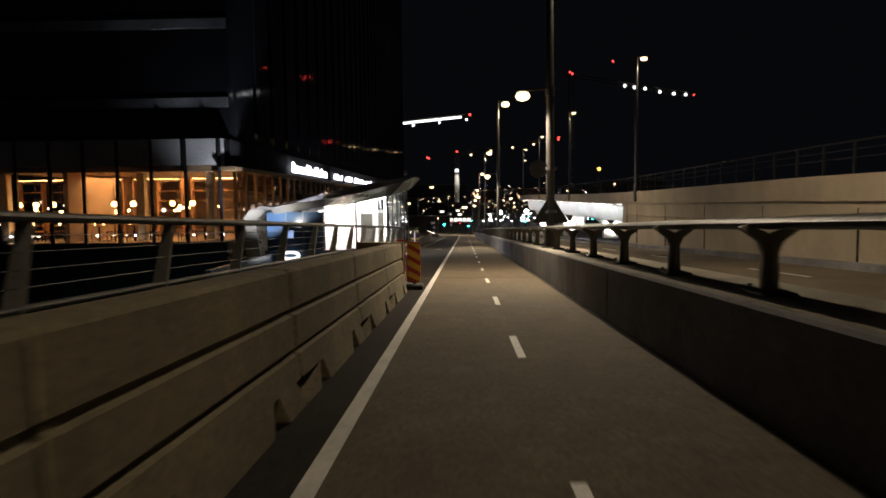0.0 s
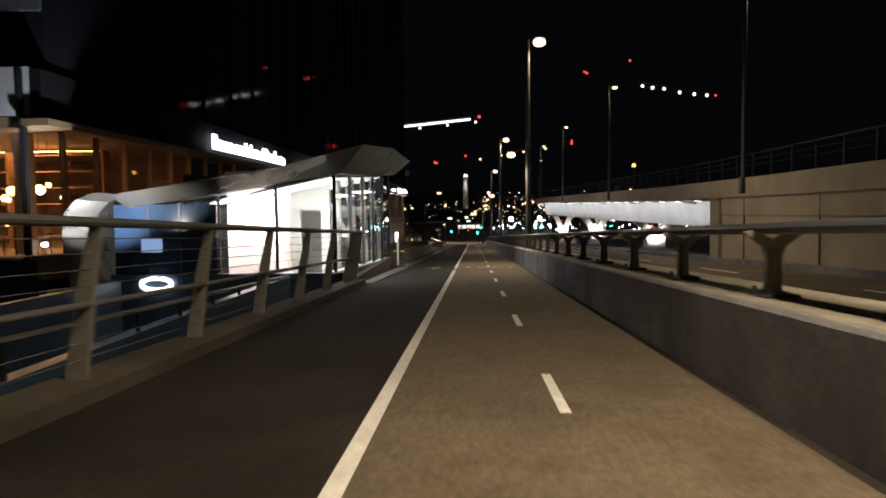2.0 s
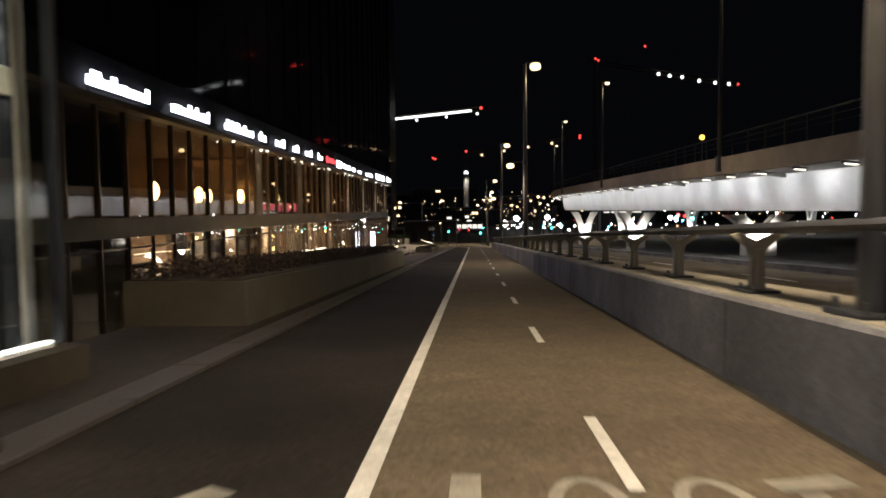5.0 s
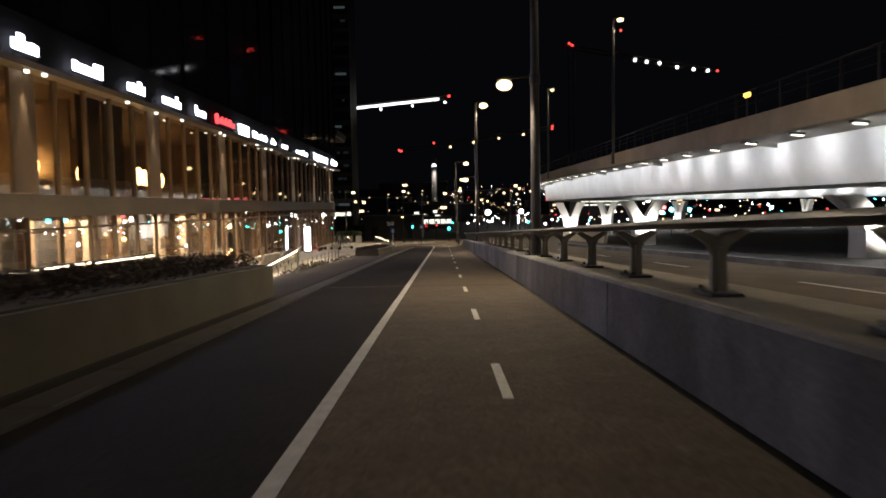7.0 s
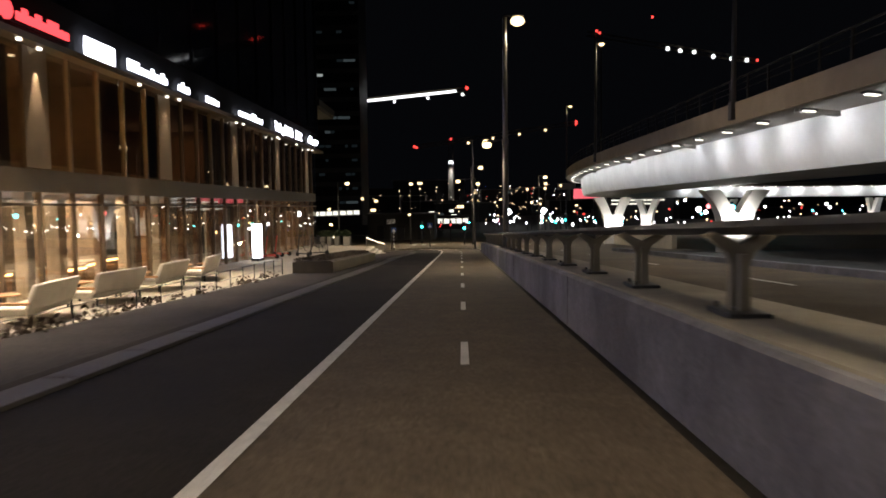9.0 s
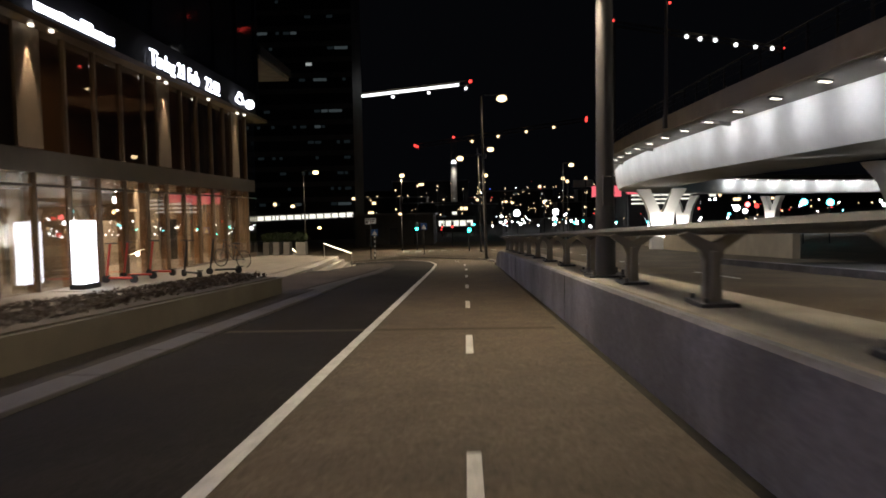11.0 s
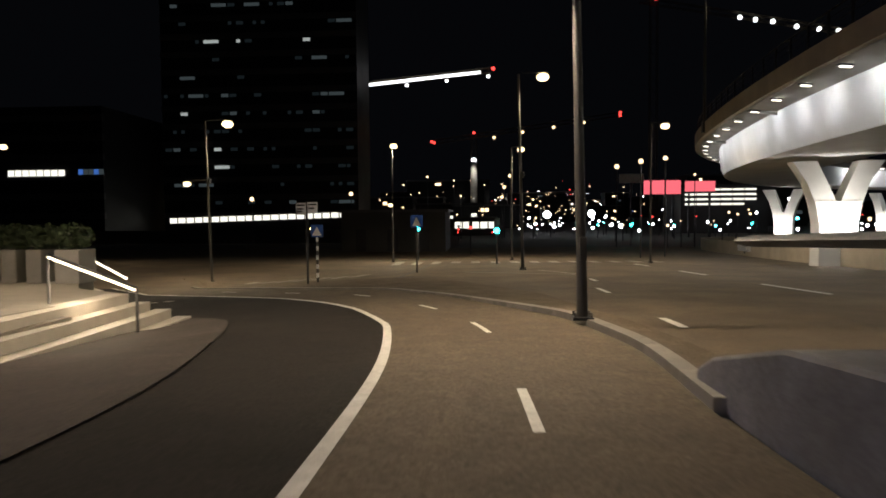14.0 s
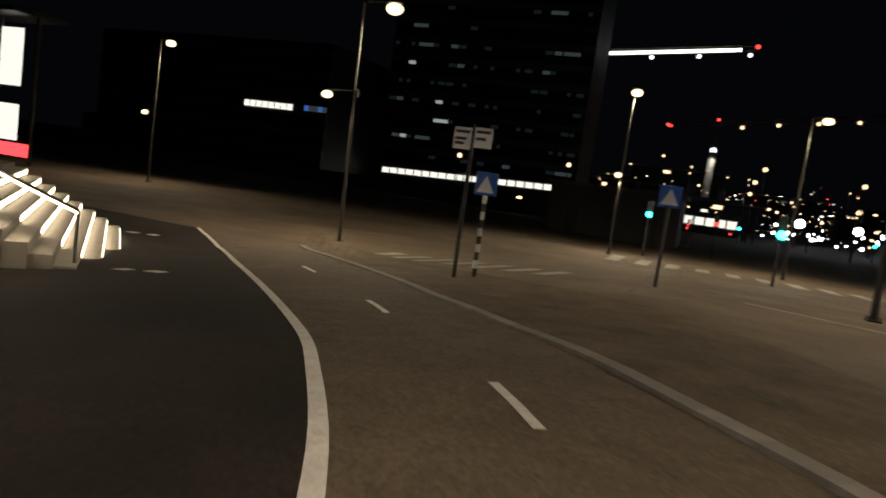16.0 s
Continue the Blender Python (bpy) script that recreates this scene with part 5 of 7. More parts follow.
for i, (x, y) in enumerate(((-9.75, 115.1), (-9.2, 115.0), (-8.65, 114.95), (-8.0, 114.85))):
    t = thing("concrete_planter", "square pale concrete planter with a round shrub" if i in (1, 3) else "square pale concrete planter", "planter", (x, y, ter(y)), "square planters")
    part("box", Shape().soft(-0.2, -0.3, 0, 0.3 if i == 3 else 0.12, 0.3, 0.66, 0.02), CONCRETE, t)
    part("soil", Shape().box(-0.16, -0.24, 0.66, 0.08, 0.24, 0.67), SOIL, t)
    h = Shape()
    clump(h, (0, 0, 0.9), (0.42, 0.36, 0.28), 420, 0.06, random.Random(i))
    tagged(part("shrub", h, LEAF, t), kind="stuff")

# ------------------------------------------------------------ office building with shops
FX, BY0, BY1 = -10.0, 29.1, 114.0
Z0, ZB0, ZB1, ZS, ZT = -4.05, -1.03, -0.46, 2.5, 3.8
bld = thing("office_building", "dark glass office building with lit shops below", "building")
part("upper_wall", Shape().box(-34, BY0 + 0.4, ZS + 0.25, FX + 0.05, BY1 + 1.0, 62), CLADDING, bld, "dark upper facade")
for k in range(14):
    z = 5.2 + 3.3 * k
    part("spandrel", Shape().box(-34.04, BY0 + 0.34, z, FX + 0.02, BY1 - 0.05, z + 0.42), CLADDING_DULL, bld, "dull grey floor band")
up_me = Shape().box(-0.03, -0.03, ZT + 0.3, 0.08, 0.03, 50).mesh("fin")
for i in range(30):
    q = part("fin", up_me, CLADDING, bld)
    q.location = (FX + 0.06, BY0 + 1.2 + 2.9 * i, 0)
part("soffit_lip", Shape().box(FX - 0.2, BY0 - 0.2, ZS, FX + 0.42, BY1 + 1.0, ZS + 0.16), BRONZE, bld, "projecting bronze eaves")
part("sign_band", Shape().box(FX - 0.1, BY0, ZS + 0.16, FX + 0.16, BY1, ZT), SIGN_BACK, bld, "dark sign band")
part("floor_band", Shape().box(FX - 0.35, BY0, ZB0, FX - 0.02, BY1, ZB1), BAND, bld, "dull brown floor band")
part("ground_floor", Shape().box(-20, BY0, Z0 - 2.5, FX - 0.05, BY1, Z0), INTERIOR_FLOOR, bld)
part("upper_floor", Shape().box(-20, BY0 + 0.2, ZB0 + 0.05, FX - 0.36, BY1 - 0.2, ZB1 - 0.05), INTERIOR_FLOOR, bld)
part("back_wall", Shape().box(-17.2, BY0 + 0.2, Z0, -17.0, BY1 - 0.2, ZS + 0.2), INTERIOR, bld, "brown interior wall")
part("top_ceiling", Shape().box(-20, BY0 + 0.1, ZS, FX - 0.21, BY1 - 0.1, ZS + 0.24), INTERIOR, bld)
part("north_wall", Shape().box(-20, BY1 - 0.15, Z0, FX - 0.4, BY1, ZS), INTERIOR, bld)
for y in (42.0, 58.0, 72.0, 88.0, 101.0):
    part("partition", Shape().box(-17, y, Z0, -12.0, y + 0.15, ZB0), INTERIOR, bld)
    part("partition", Shape().box(-17, y - 1.5, ZB1, -11.2, y - 1.35, ZS), INTERIOR, bld)
low_pane = Shape().box(-0.01, 0.03, Z0, 0.01, 1.47, ZB0).mesh("pane")
hi_pane = Shape().box(-0.01, 0.03, ZB1, 0.01, 1.47, ZS).mesh("pane")
mul = Shape().box(-0.05, -0.025, Z0, 0.06, 0.025, ZB0).mesh("mullion")
fin_hi = Shape().soft(-0.10, -0.045, ZB1, 0.05, 0.045, ZS, 0.01).mesh("fin")
col = Shape().soft(-0.16, -0.16, Z0, 0.16, 0.16, ZB0, 0.01).mesh("column")
wide = Shape().soft(-0.05, -0.5, ZB1 + 0.02, 0.035, 0.5, ZS - 0.02, 0.01).mesh("facade_panel")
transom = Shape().box(-0.03, 0.03, ZB0 - 0.34, 0.03, 1.47, ZB0 - 0.28).mesh("transom")
LIT_COLUMNS = (66.2, 73.7, 81.2, 88.6, 96.1, 103.6, 111.1)
for i in range(56):
    y = 30.15 + 1.5 * i
    q = part("mullion", mul, MULLION, bld)
    q.location = (FX, y, 0)
    lit = min(abs(y - a) for a in LIT_COLUMNS) < 0.5
    q = part("facade_panel" if lit else "fin", wide if lit else fin_hi, BRONZE, bld)
    q.location = (FX, min(LIT_COLUMNS, key=lambda a: abs(a - y)) if lit else y, 0)
    if y + 1.5 < BY1 + 0.2:
        for me in (low_pane, hi_pane):
            q = part("pane", me, GLASS_DARK, bld)
            q.location = (FX - 0.03, y, 0)
            q.visible_shadow = False
        q = part("transom", transom, MULLION, bld)
        q.location = (FX - 0.02, y, 0)
    if i % 5 == 4:
        q = part("column", col, CREAM, bld)
        q.location = (FX - 0.45, y + 0.05, 0)
# brown blinds and panels behind some upper windows
for y in (69.2, 70.7, 79.2, 87.4, 93.2, 94.7, 106.7, 108.2):
    part("blind", Shape().box(FX - 0.34, y + 0.06, ZB1 + 0.02, FX - 0.30, y + 1.4, ZS - 0.05), BLIND, bld, "lowered brown blind")
# south front
for i in range(10):
    x = FX - 0.3 - 1.47 * i
    part("mullion", Shape().box(x - 0.06, BY0 - 0.06, -0.6, x + 0.06, BY0 + 0.06, 3.8), STEEL_DARK, bld)
    q = part("pane", Shape().box(x - 1.41, BY0 - 0.01, -0.55, x - 0.06, BY0 + 0.01, 2.75), GLASS_DARK, bld)
    q.visible_shadow = False
part("south_fascia", Shape().box(-34, BY0 - 0.02, 2.75, FX - 0.1, BY0 + 0.4, 3.85), CLADDING_BAND, bld, "grey panel band above the windows")
part("south_base", Shape().box(-34, BY0 - 0.02, -6.6, FX - 0.1, BY0 + 0.3, -0.55), BLUE_GLASS, bld, "dark blue base wall")
part("canopy", Shape().box(-13.5, 115.02, 5.75, -9.9, 121.0, 6.0), CONCRETE, bld, "projecting pale canopy slab")
part("canopy_edge", Shape().box(-13.6, 115.0, 6.0, -9.8, 121.2, 6.45), STEEL_DARK, bld)
for y, w1 in ((70, 90), (78, 110), (86, 45), (96, 22), (104, 40), (111, 22)):
    lamp("AREA", "shop_light", (-13, y, ZB0 - 0.15), w1, (1.0, 0.78, 0.55), (-13, y, -9), sx=3.5, sy=5)
for y, w1 in ((33, 150), (64, 10), (72, 18), (80, 16), (97, 12), (107, 12)):
    lamp("AREA", "cafe_light", (-13.5, y, ZS - 0.15), w1, (1.0, 0.5, 0.2), (-13.5, y, -9), sx=3, sy=4)
lamp("AREA", "cafe_light", (-17.5, 32, ZS - 0.15), 150, (1.0, 0.5, 0.2), (-17.5, 32, -9), sx=3, sy=3)
# downlights: narrow cones on the lit columns, wider ones on the terrace
for y in LIT_COLUMNS:
    part("downlight", Shape().tube([(FX + 0.16, y, ZS - 0.06), (FX + 0.16, y, ZS)], 0.06, 8), GLOW_SOFFIT, bld, "small round downlight")
    lamp("SPOT", "column_light", (FX + 0.16, y, ZS - 0.09), 22 if y > 75 else 6, (1.0, 0.86, 0.66), (FX + 0.02, y, -0.9), cone=26, blend=0.3, size=0.015)
for y in (62.2, 66.7, 71.2, 75.7, 80.2, 86.2, 89.3, 96.7, 102.7, 107.2, 111.7):
    part("downlight", Shape().tube([(FX + 0.3, y, ZS - 0.06), (FX + 0.3, y, ZS)], 0.06, 8), GLOW_SOFFIT, bld, "small round downlight")
    lamp("SPOT", "terrace_light", (FX + 0.3, y, ZS - 0.09), 230 if y < 88 else 60, (1.0, 0.80, 0.56), (FX + 3.1, y, TER), cone=66, blend=0.8, size=0.05)
# pendant lamps and tables behind the upper windows
for i, y in enumerate((60.5, 66.0, 68.4, 70.2, 72.5, 75.0, 77.5, 79.2, 82.0)):
    t = thing("table_lamp", "glowing amber oval table lamp", "lamp", (-12.2 - 0.5 * (i % 3), y, ZB1), "lamps behind the upper windows")
    part("shade", Shape().ball((0, 0, 0.95), 0.2, 10, 8, 1.8), GLOW_AMBER, t, "", True)
    part("table", Shape().tube([(0, 0, 0.52), (0, 0, 0.56)], 0.4, 12), WOOD, t)
    part("table_leg", Shape().tube([(0, 0, 0), (0, 0, 0.52)], 0.04, 8), STEEL_DARK, t)
for i in range(9):
    x = -11.5 - 1.25 * i
    t = thing("pendant_lamp", "glowing amber globe pendant lamp", "lamp", (x, 31.5 + 0.7 * (i % 3), 0), "cafe pendant lamps")
    part("globe", Shape().ball((0, 0, 1.15), 0.13, 10, 6), GLOW_AMBER, t, "", True)
    part("cord", Shape().tube([(0, 0, 1.25), (0, 0, ZS)], 0.008, 4), BLACK, t)
rng = random.Random(8)
for i in range(26):
    x, y, z = -11.0 - 0.42 * i + rng.uniform(-0.3, 0.3), rng.uniform(31.2, 35.0), rng.uniform(0.72, 1.3)
    t = thing("pendant_lamp", "small warm glowing pendant bulb on a cord", "lamp", (x, y, 0), "cafe pendant lamps")
    part("globe", Shape().ball((0, 0, z), rng.uniform(0.06, 0.1), 10, 6), GLOW_AMBER if i % 3 else GLOW_SOFFIT, t, "", True)
    part("cord", Shape().tube([(0, 0, z + 0.08), (0, 0, ZS)], 0.008, 4), BLACK, t)
for i in range(16):
    x = -10.8 - 0.62 * i + rng.uniform(-0.2, 0.2)
    t = thing("counter_lamp", "small pale counter lamp behind the cafe glass", "lamp", (x, rng.uniform(30.0, 31.0), -0.5), "cafe counter lamps")
    part("stem", Shape().tube([(0, 0, 0), (0, 0, 0.2)], 0.015, 6), BLACK, t)
    part("shade", Shape().ball((0, 0, 0.25), rng.uniform(0.045, 0.08), 10, 6, 0.7), GLOW_SOFFIT if i % 3 else GLOW_WHITE, t, "", True)
for i in range(7):
    t = thing("cafe_table", "small wooden cafe table behind the glass", "table", (-11.6 - 1.6 * i, 30.6, -0.52), "cafe tables")
    part("tabletop", Shape().soft(-0.4, -0.4, 0.7, 0.4, 0.4, 0.74, 0.01), WOOD, t)
    part("table_leg", Shape().tube([(0, 0, 0), (0, 0, 0.7)], 0.04, 8), STEEL_DARK, t)

for i in range(7):
    for k in range(2):
        t = thing("table_candle", "small glowing candle glass on a cafe table", "candle", (-11.75 - 1.6 * i + 0.3 * k, 30.5 + 0.2 * k, 0.22), "cafe table candles")
        part("glass", Shape().tube([(0, 0, 0), (0, 0, 0.06), (0, 0, 0.11)], 0.035, 8, True, 0.045), GLOW_AMBER, t, "", True)
    for sx in (-0.62, 0.62):
        t = thing("cafe_chair", "dark wooden chair at a cafe table", "chair", (-11.6 - 1.6 * i + sx, 30.6, -0.52), "cafe chairs")
        part("seat", Shape().soft(-0.2, -0.2, 0.43, 0.2, 0.2, 0.47, 0.01), WOOD, t)
        part("backrest", Shape().soft(sx * 0.29 - 0.02, -0.2, 0.55, sx * 0.29 + 0.02, 0.2, 0.85, 0.01), WOOD, t)
        for a in (-0.17, 0.17):
            for b in (-0.17, 0.17):
                part("leg", Shape().tube([(a, b, 0), (a, b, 0.43 if a * sx < 0 else 0.84)], 0.018, 6), STEEL_DARK, t)
# shelving, pendants and lit counters that show through the glass
for i in range(4):
    t = thing("wooden_shelving", "tall dark wooden shelving inside the cafe", "shelf", (-12.2 - 2.9 * i, 33.9, -0.52), "cafe shelving")
    for a in (-1.2, 0.0, 1.2):
        part("upright", Shape().box(a - 0.03, -0.18, 0, a + 0.03, 0.18, 2.9), WOOD, t)
    for k in range(6):
        part("shelf", Shape().box(-1.2, -0.18, 0.35 + 0.48 * k, 1.2, 0.18, 0.38 + 0.48 * k), WOOD, t)
    part("light_line", Shape().box(-1.15, -0.2, 2.86, 1.15, -0.17, 2.88), GLOW_AMBER, t, "thin warm light line")
for i in range(5):
    part("south_column", Shape().soft(-11.4 - 3.1 * i, 30.3, ZB1, -11.05 - 3.1 * i, 30.65, ZS, 0.02), CREAM, bld, "cream column")
rng = random.Random(21)
for i in range(46):
    y = 62.5 + 1.09 * i + rng.uniform(-0.4, 0.4)
    x = rng.uniform(-14.5, -10.9)
    z = rng.uniform(-2.7, -1.35)
    t = thing("pendant_lamp", "small glowing pendant lamp inside the shops", "lamp", (x, y, 0), "shop pendant lamps")
    m = rng.choice((GLOW_AMBER, GLOW_AMBER, GLOW_WARM_FAR, GLOW_WHITE))
    part("globe", Shape().ball((0, 0, z), rng.uniform(0.05, 0.12), 8, 6), m, t, "", True)
    part("cord", Shape().tube([(0, 0, z + 0.05), (0, 0, ZB0)], 0.006, 4), BLACK, t)
for i in range(9):
    y = 72.2 + 2.1 * i
    t = thing("shop_counter", "wooden counter with a warm light strip behind the glass", "counter", (-11.6 - 0.5 * (i % 3), y, Z0), "shop counters")
    part("front", Shape().soft(-0.3, -0.75, 0, 0.3, 0.75, 0.85, 0.02), WOOD, t)
    part("worktop", Shape().soft(-0.36, -0.8, 0.85, 0.36, 0.8, 0.9, 0.015), CREAM, t)
    part("light_strip", Shape().box(0.31, -0.7, 0.74, 0.34, 0.7, 0.8), GLOW_AMBER, t, "warm light strip")
# timber posts, display walls and lit niches that show through the ground-floor glass
rng = random.Random(57)
post_me = Shape().soft(-0.09, -0.09, Z0, 0.09, 0.09, ZB0 - 0.02, 0.012).mesh("timber_post")
head_me = Shape().box(-0.05, 0.12, ZB0 - 0.42, 0.03, 1.38, ZB0 - 0.36).mesh("timber_head")
for i in range(21, 55):
    if i < 38 and i % 3:
        continue
    q = part("timber_post", post_me, WOOD, bld, "pale timber post")
    q.location = (FX - 0.22, 30.15 + 1.5 * i + 0.12, 0)
    if rng.random() < 0.6:
        q = part("timber_head", head_me, WOOD, bld)
        q.location = (FX - 0.22, 30.15 + 1.5 * i + 0.12, 0)
y = 61.0
while y < 112.5:
    w_ = rng.uniform(0.9, 2.4)
    x = rng.uniform(-13.6, -11.7)
    part("display_wall", Shape().soft(x - 0.1, y, Z0, x, min(y + w_, 113.2), rng.choice((ZB0 - 0.1, -1.7, -2.3)), 0.02), rng.choice((INTERIOR, WOOD, SHED, SHED, BLIND, CREAM)), bld, "dark or wooden display wall")
    y += w_ + rng.uniform(0.2, 0.9)
for i in range(12):
    y = 63.5 + 4.1 * i
    part("inner_pillar", Shape().soft(-11.5, y - 0.2, Z0, -11.1, y + 0.2, ZB0, 0.03), CREAM, bld, "cream interior pillar")


# lit letters on the eaves: bars where nothing can be read
def sign(y0, y1, z0, z1, material, style="letters", seed=0):
    t = thing("illuminated_sign", "row of glowing letters above the eaves" if material is GLOW_SIGN else "glowing red sign above the eaves", "sign", None, "shop signs on the eaves")
    rng = random.Random(seed)
    x = FX + 0.36
    part("bracket", Shape().box(x - 0.06, y0, z0 - 0.07, x - 0.03, y1, z0 - 0.04), STEEL_DARK, t)
    for a in (y0 + 0.1, y1 - 0.1):
        part("bracket_leg", Shape().box(x - 0.06, a - 0.02, ZS + 0.16, x - 0.03, a + 0.02, z0 - 0.04), STEEL_DARK, t)
    if style == "plate":
        part("lightbox", Shape().soft(x - 0.08, y0, z0, x, y1, z1, 0.02), material, t, "white lightbox")
        return t
    y = y0
    if style == "dot":
        part("emblem", Shape().tube([(x - 0.06, y0 + 0.22, (z0 + z1) / 2), (x, y0 + 0.22, (z0 + z1) / 2)], 0.24, 16), material, t, "round emblem")
        y = y0 + 0.6
    while y < y1 - 0.08:
        w_ = rng.uniform(0.14, 0.26)
        h_ = (z1 - z0) * rng.choice((0.62, 0.62, 0.7, 1.0))
        part("letter_bar", Shape().box(x - 0.05, y, z0, x, min(y1, y + w_), z0 + h_), material, t)
        y += w_ + 0.055
    return t


for k, (y0, y1, st) in enumerate(((39.0, 48.8, "letters"), (51.7, 55.0, "letters"), (56.5, 59.6, "letters"), (61.2, 64.6, "letters"), (65.4, 66.4, "letters"), (68.0, 69.6, "letters"), (71.2, 72.4, "letters"), (73.9, 75.6, "letters"), (77.1, 78.3, "letters"))):
    sign(y0, y1, 2.85, 3.4 if k == 0 else 3.24, GLOW_SIGN, st, k)
sign(79.5, 82.2, 2.88, 3.2, GLOW_SIGN_RED, "dot", 3)
for k, (y0, y1, st) in enumerate(((83.0, 84.6, "plate"), (85.4, 88.2, "letters"), (89.2, 90.2, "letters"), (91.9, 93.3, "letters"), (96.0, 99.8, "letters"))):
    sign(y0, y1, 2.8 if st == "letters" else 2.72, 3.12 if st == "letters" else 3.22, GLOW_SIGN, st, 20 + k)
for y in (66, 78, 90, 104):
    lamp("AREA", "sign_light", (FX + 0.5, y, 3.05), 110, (0.50, 0.58, 1.0), (FX + 8, y, 1.0), sx=8.0, sy=0.3)


def lettering(text, at, size, material, parent, name="letter"):
    cu = bpy.data.curves.new(name, "FONT")
    cu.size, cu.extrude = size, 0.02
    tmp = bpy.data.objects.new("text_source", cu)
    scene.collection.objects.link(tmp)

    def mesh_of(body):
        cu.body = body
        dg = bpy.context.evaluated_depsgraph_get()
        dg.update()
        return bpy.data.meshes.new_from_object(tmp.evaluated_get(dg))

    def right(me):
        return max(v.co.x for v in me.vertices)

    for k, ch in enumerate(text):
        if ch == " ":
            continue
        me = mesh_of(ch)
        shift = right(mesh_of(text[:k + 1])) - right(me)
        me.materials.clear()
        me.materials.append(material)
        part(name, me, material, parent).matrix_world = at @ Matrix.Translation((shift, 0, 0))
    bpy.data.objects.remove(tmp)


t = thing("illuminated_sign", "glowing white date and time display above the eaves", "sign", None, "shop signs on the eaves")
up = Matrix.Translation((FX + 0.36, 102.0, 2.78)) @ Matrix.Rotation(radians(90), 4, "Z") @ Matrix.Rotation(radians(90), 4, "X")
lettering("Tisdag 21 Feb   22:02", up, 0.74, GLOW_SIGN, t)
cl = [(110.45, 2.95), (110.5, 3.12), (110.72, 3.2), (110.85, 3.34), (111.1, 3.34), (111.22, 3.18), (111.38, 3.08), (111.3, 2.92), (110.9, 2.88), (110.45, 2.95)]
part("cloud_symbol", Shape().tube([(FX + 0.36, a, b) for a, b in cl], 0.05, 6, False), GLOW_SIGN, t, "outlined cloud")
part("dash_symbol", Shape().box(FX + 0.32, 111.6, 2.98, FX + 0.38, 111.9, 3.05), GLOW_SIGN, t)
part("sun_symbol", Shape().ball((FX + 0.36, 112.4, 3.05), 0.22, 10, 6), GLOW_SIGN, t)

# lit pillar, sofas, bicycle and scooters on the terrace
t = thing("light_pillar", "tall glowing white sign pillar on the terrace", "sign", (-9.3, 97.0, ter(97)))
part("panel", Shape().soft(-0.15, -0.35, 0.15, 0.15, 0.35, 1.75, 0.03), GLOW_SIGN, t)
part("foot", Shape().soft(-0.2, -0.4, 0, 0.2, 0.4, 0.15, 0.02), STEEL_DARK, t)


def sofa(x, y, turn):
    t = thing("outdoor_sofa", "pale outdoor sofa on the terrace", "sofa", (x, y, ter(y)), "terrace sofas")
    t.rotation_euler = (0, 0, turn)
    part("seat", Shape().soft(-0.4, -0.95, 0.2, 0.3, 0.95, 0.36, 0.04), SOFA, t)
    back = Shape().soft(0.0, -0.95, 0.0, 0.13, 0.95, 0.5, 0.04)
    back.v = [(x + 0.22 + 0.36 * z, y_, 0.3 + z) for x, y_, z in back.v]
    part("backrest", back, SOFA, t, "slanting padded back")
    for b in (-1.0, 1.0):
        part("armrest", Shape().soft(-0.35, b - 0.035, 0.42, 0.38, b + 0.035, 0.48, 0.02), WOOD, t, "thin wooden armrest")
        part("arm_post", Shape().tube([(-0.3, b, 0.0), (-0.3, b, 0.43)], 0.02, 8), STEEL_DARK, t)
    for a in (-0.33, 0.33):
        for b in (-0.85, 0.85):
            part("leg", Shape().tube([(a, b, 0), (a, b, 0.2)], 0.025, 8), STEEL_DARK, t)


for i, y in enumerate((71.5, 74.4, 77.2, 80.1, 83.2, 86.4)):
    sofa(-8.0 - 0.05 * i, y + 0.6, 0.12 * (i % 3 - 1))
    t = thing("low_table", "small dark terrace table", "table", (-9.0, y + 0.9, ter(y + 0.9)), "terrace tables")
    part("tabletop", Shape().tube([(0, 0, 0.45), (0, 0, 0.48)], 0.35, 14), WOOD, t)
    part("table_leg", Shape().tube([(0, 0, 0), (0, 0, 0.45)], 0.03, 8), STEEL_DARK, t)
fence = thing("low_fence", "low wire fence at the terrace's edge", "fence")
for i in range(16):
    y = 72 + 1.1 * i
    part("post", Shape().tube([(-5.9, y, ter(y)), (-5.9, y, ter(y) + 0.6)], 0.015, 6), STEEL_DARK, fence)
for z in (0.15, 0.35, 0.58):
    part("rail", Shape().tube([(-5.9, 72, ter(72) + z), (-5.9, 88.5, ter(88.5) + z)], 0.008, 5), STEEL_DARK, fence)


def ring_tube(s, c, r, w_, n=24, tilt=0.0):
    pts = [(c[0], c[1] + r * math.cos(2 * math.pi * k / n), c[2] + r * math.sin(2 * math.pi * k / n)) for k in range(n + 1)]
    return s.tube(pts, w_, 6, False)


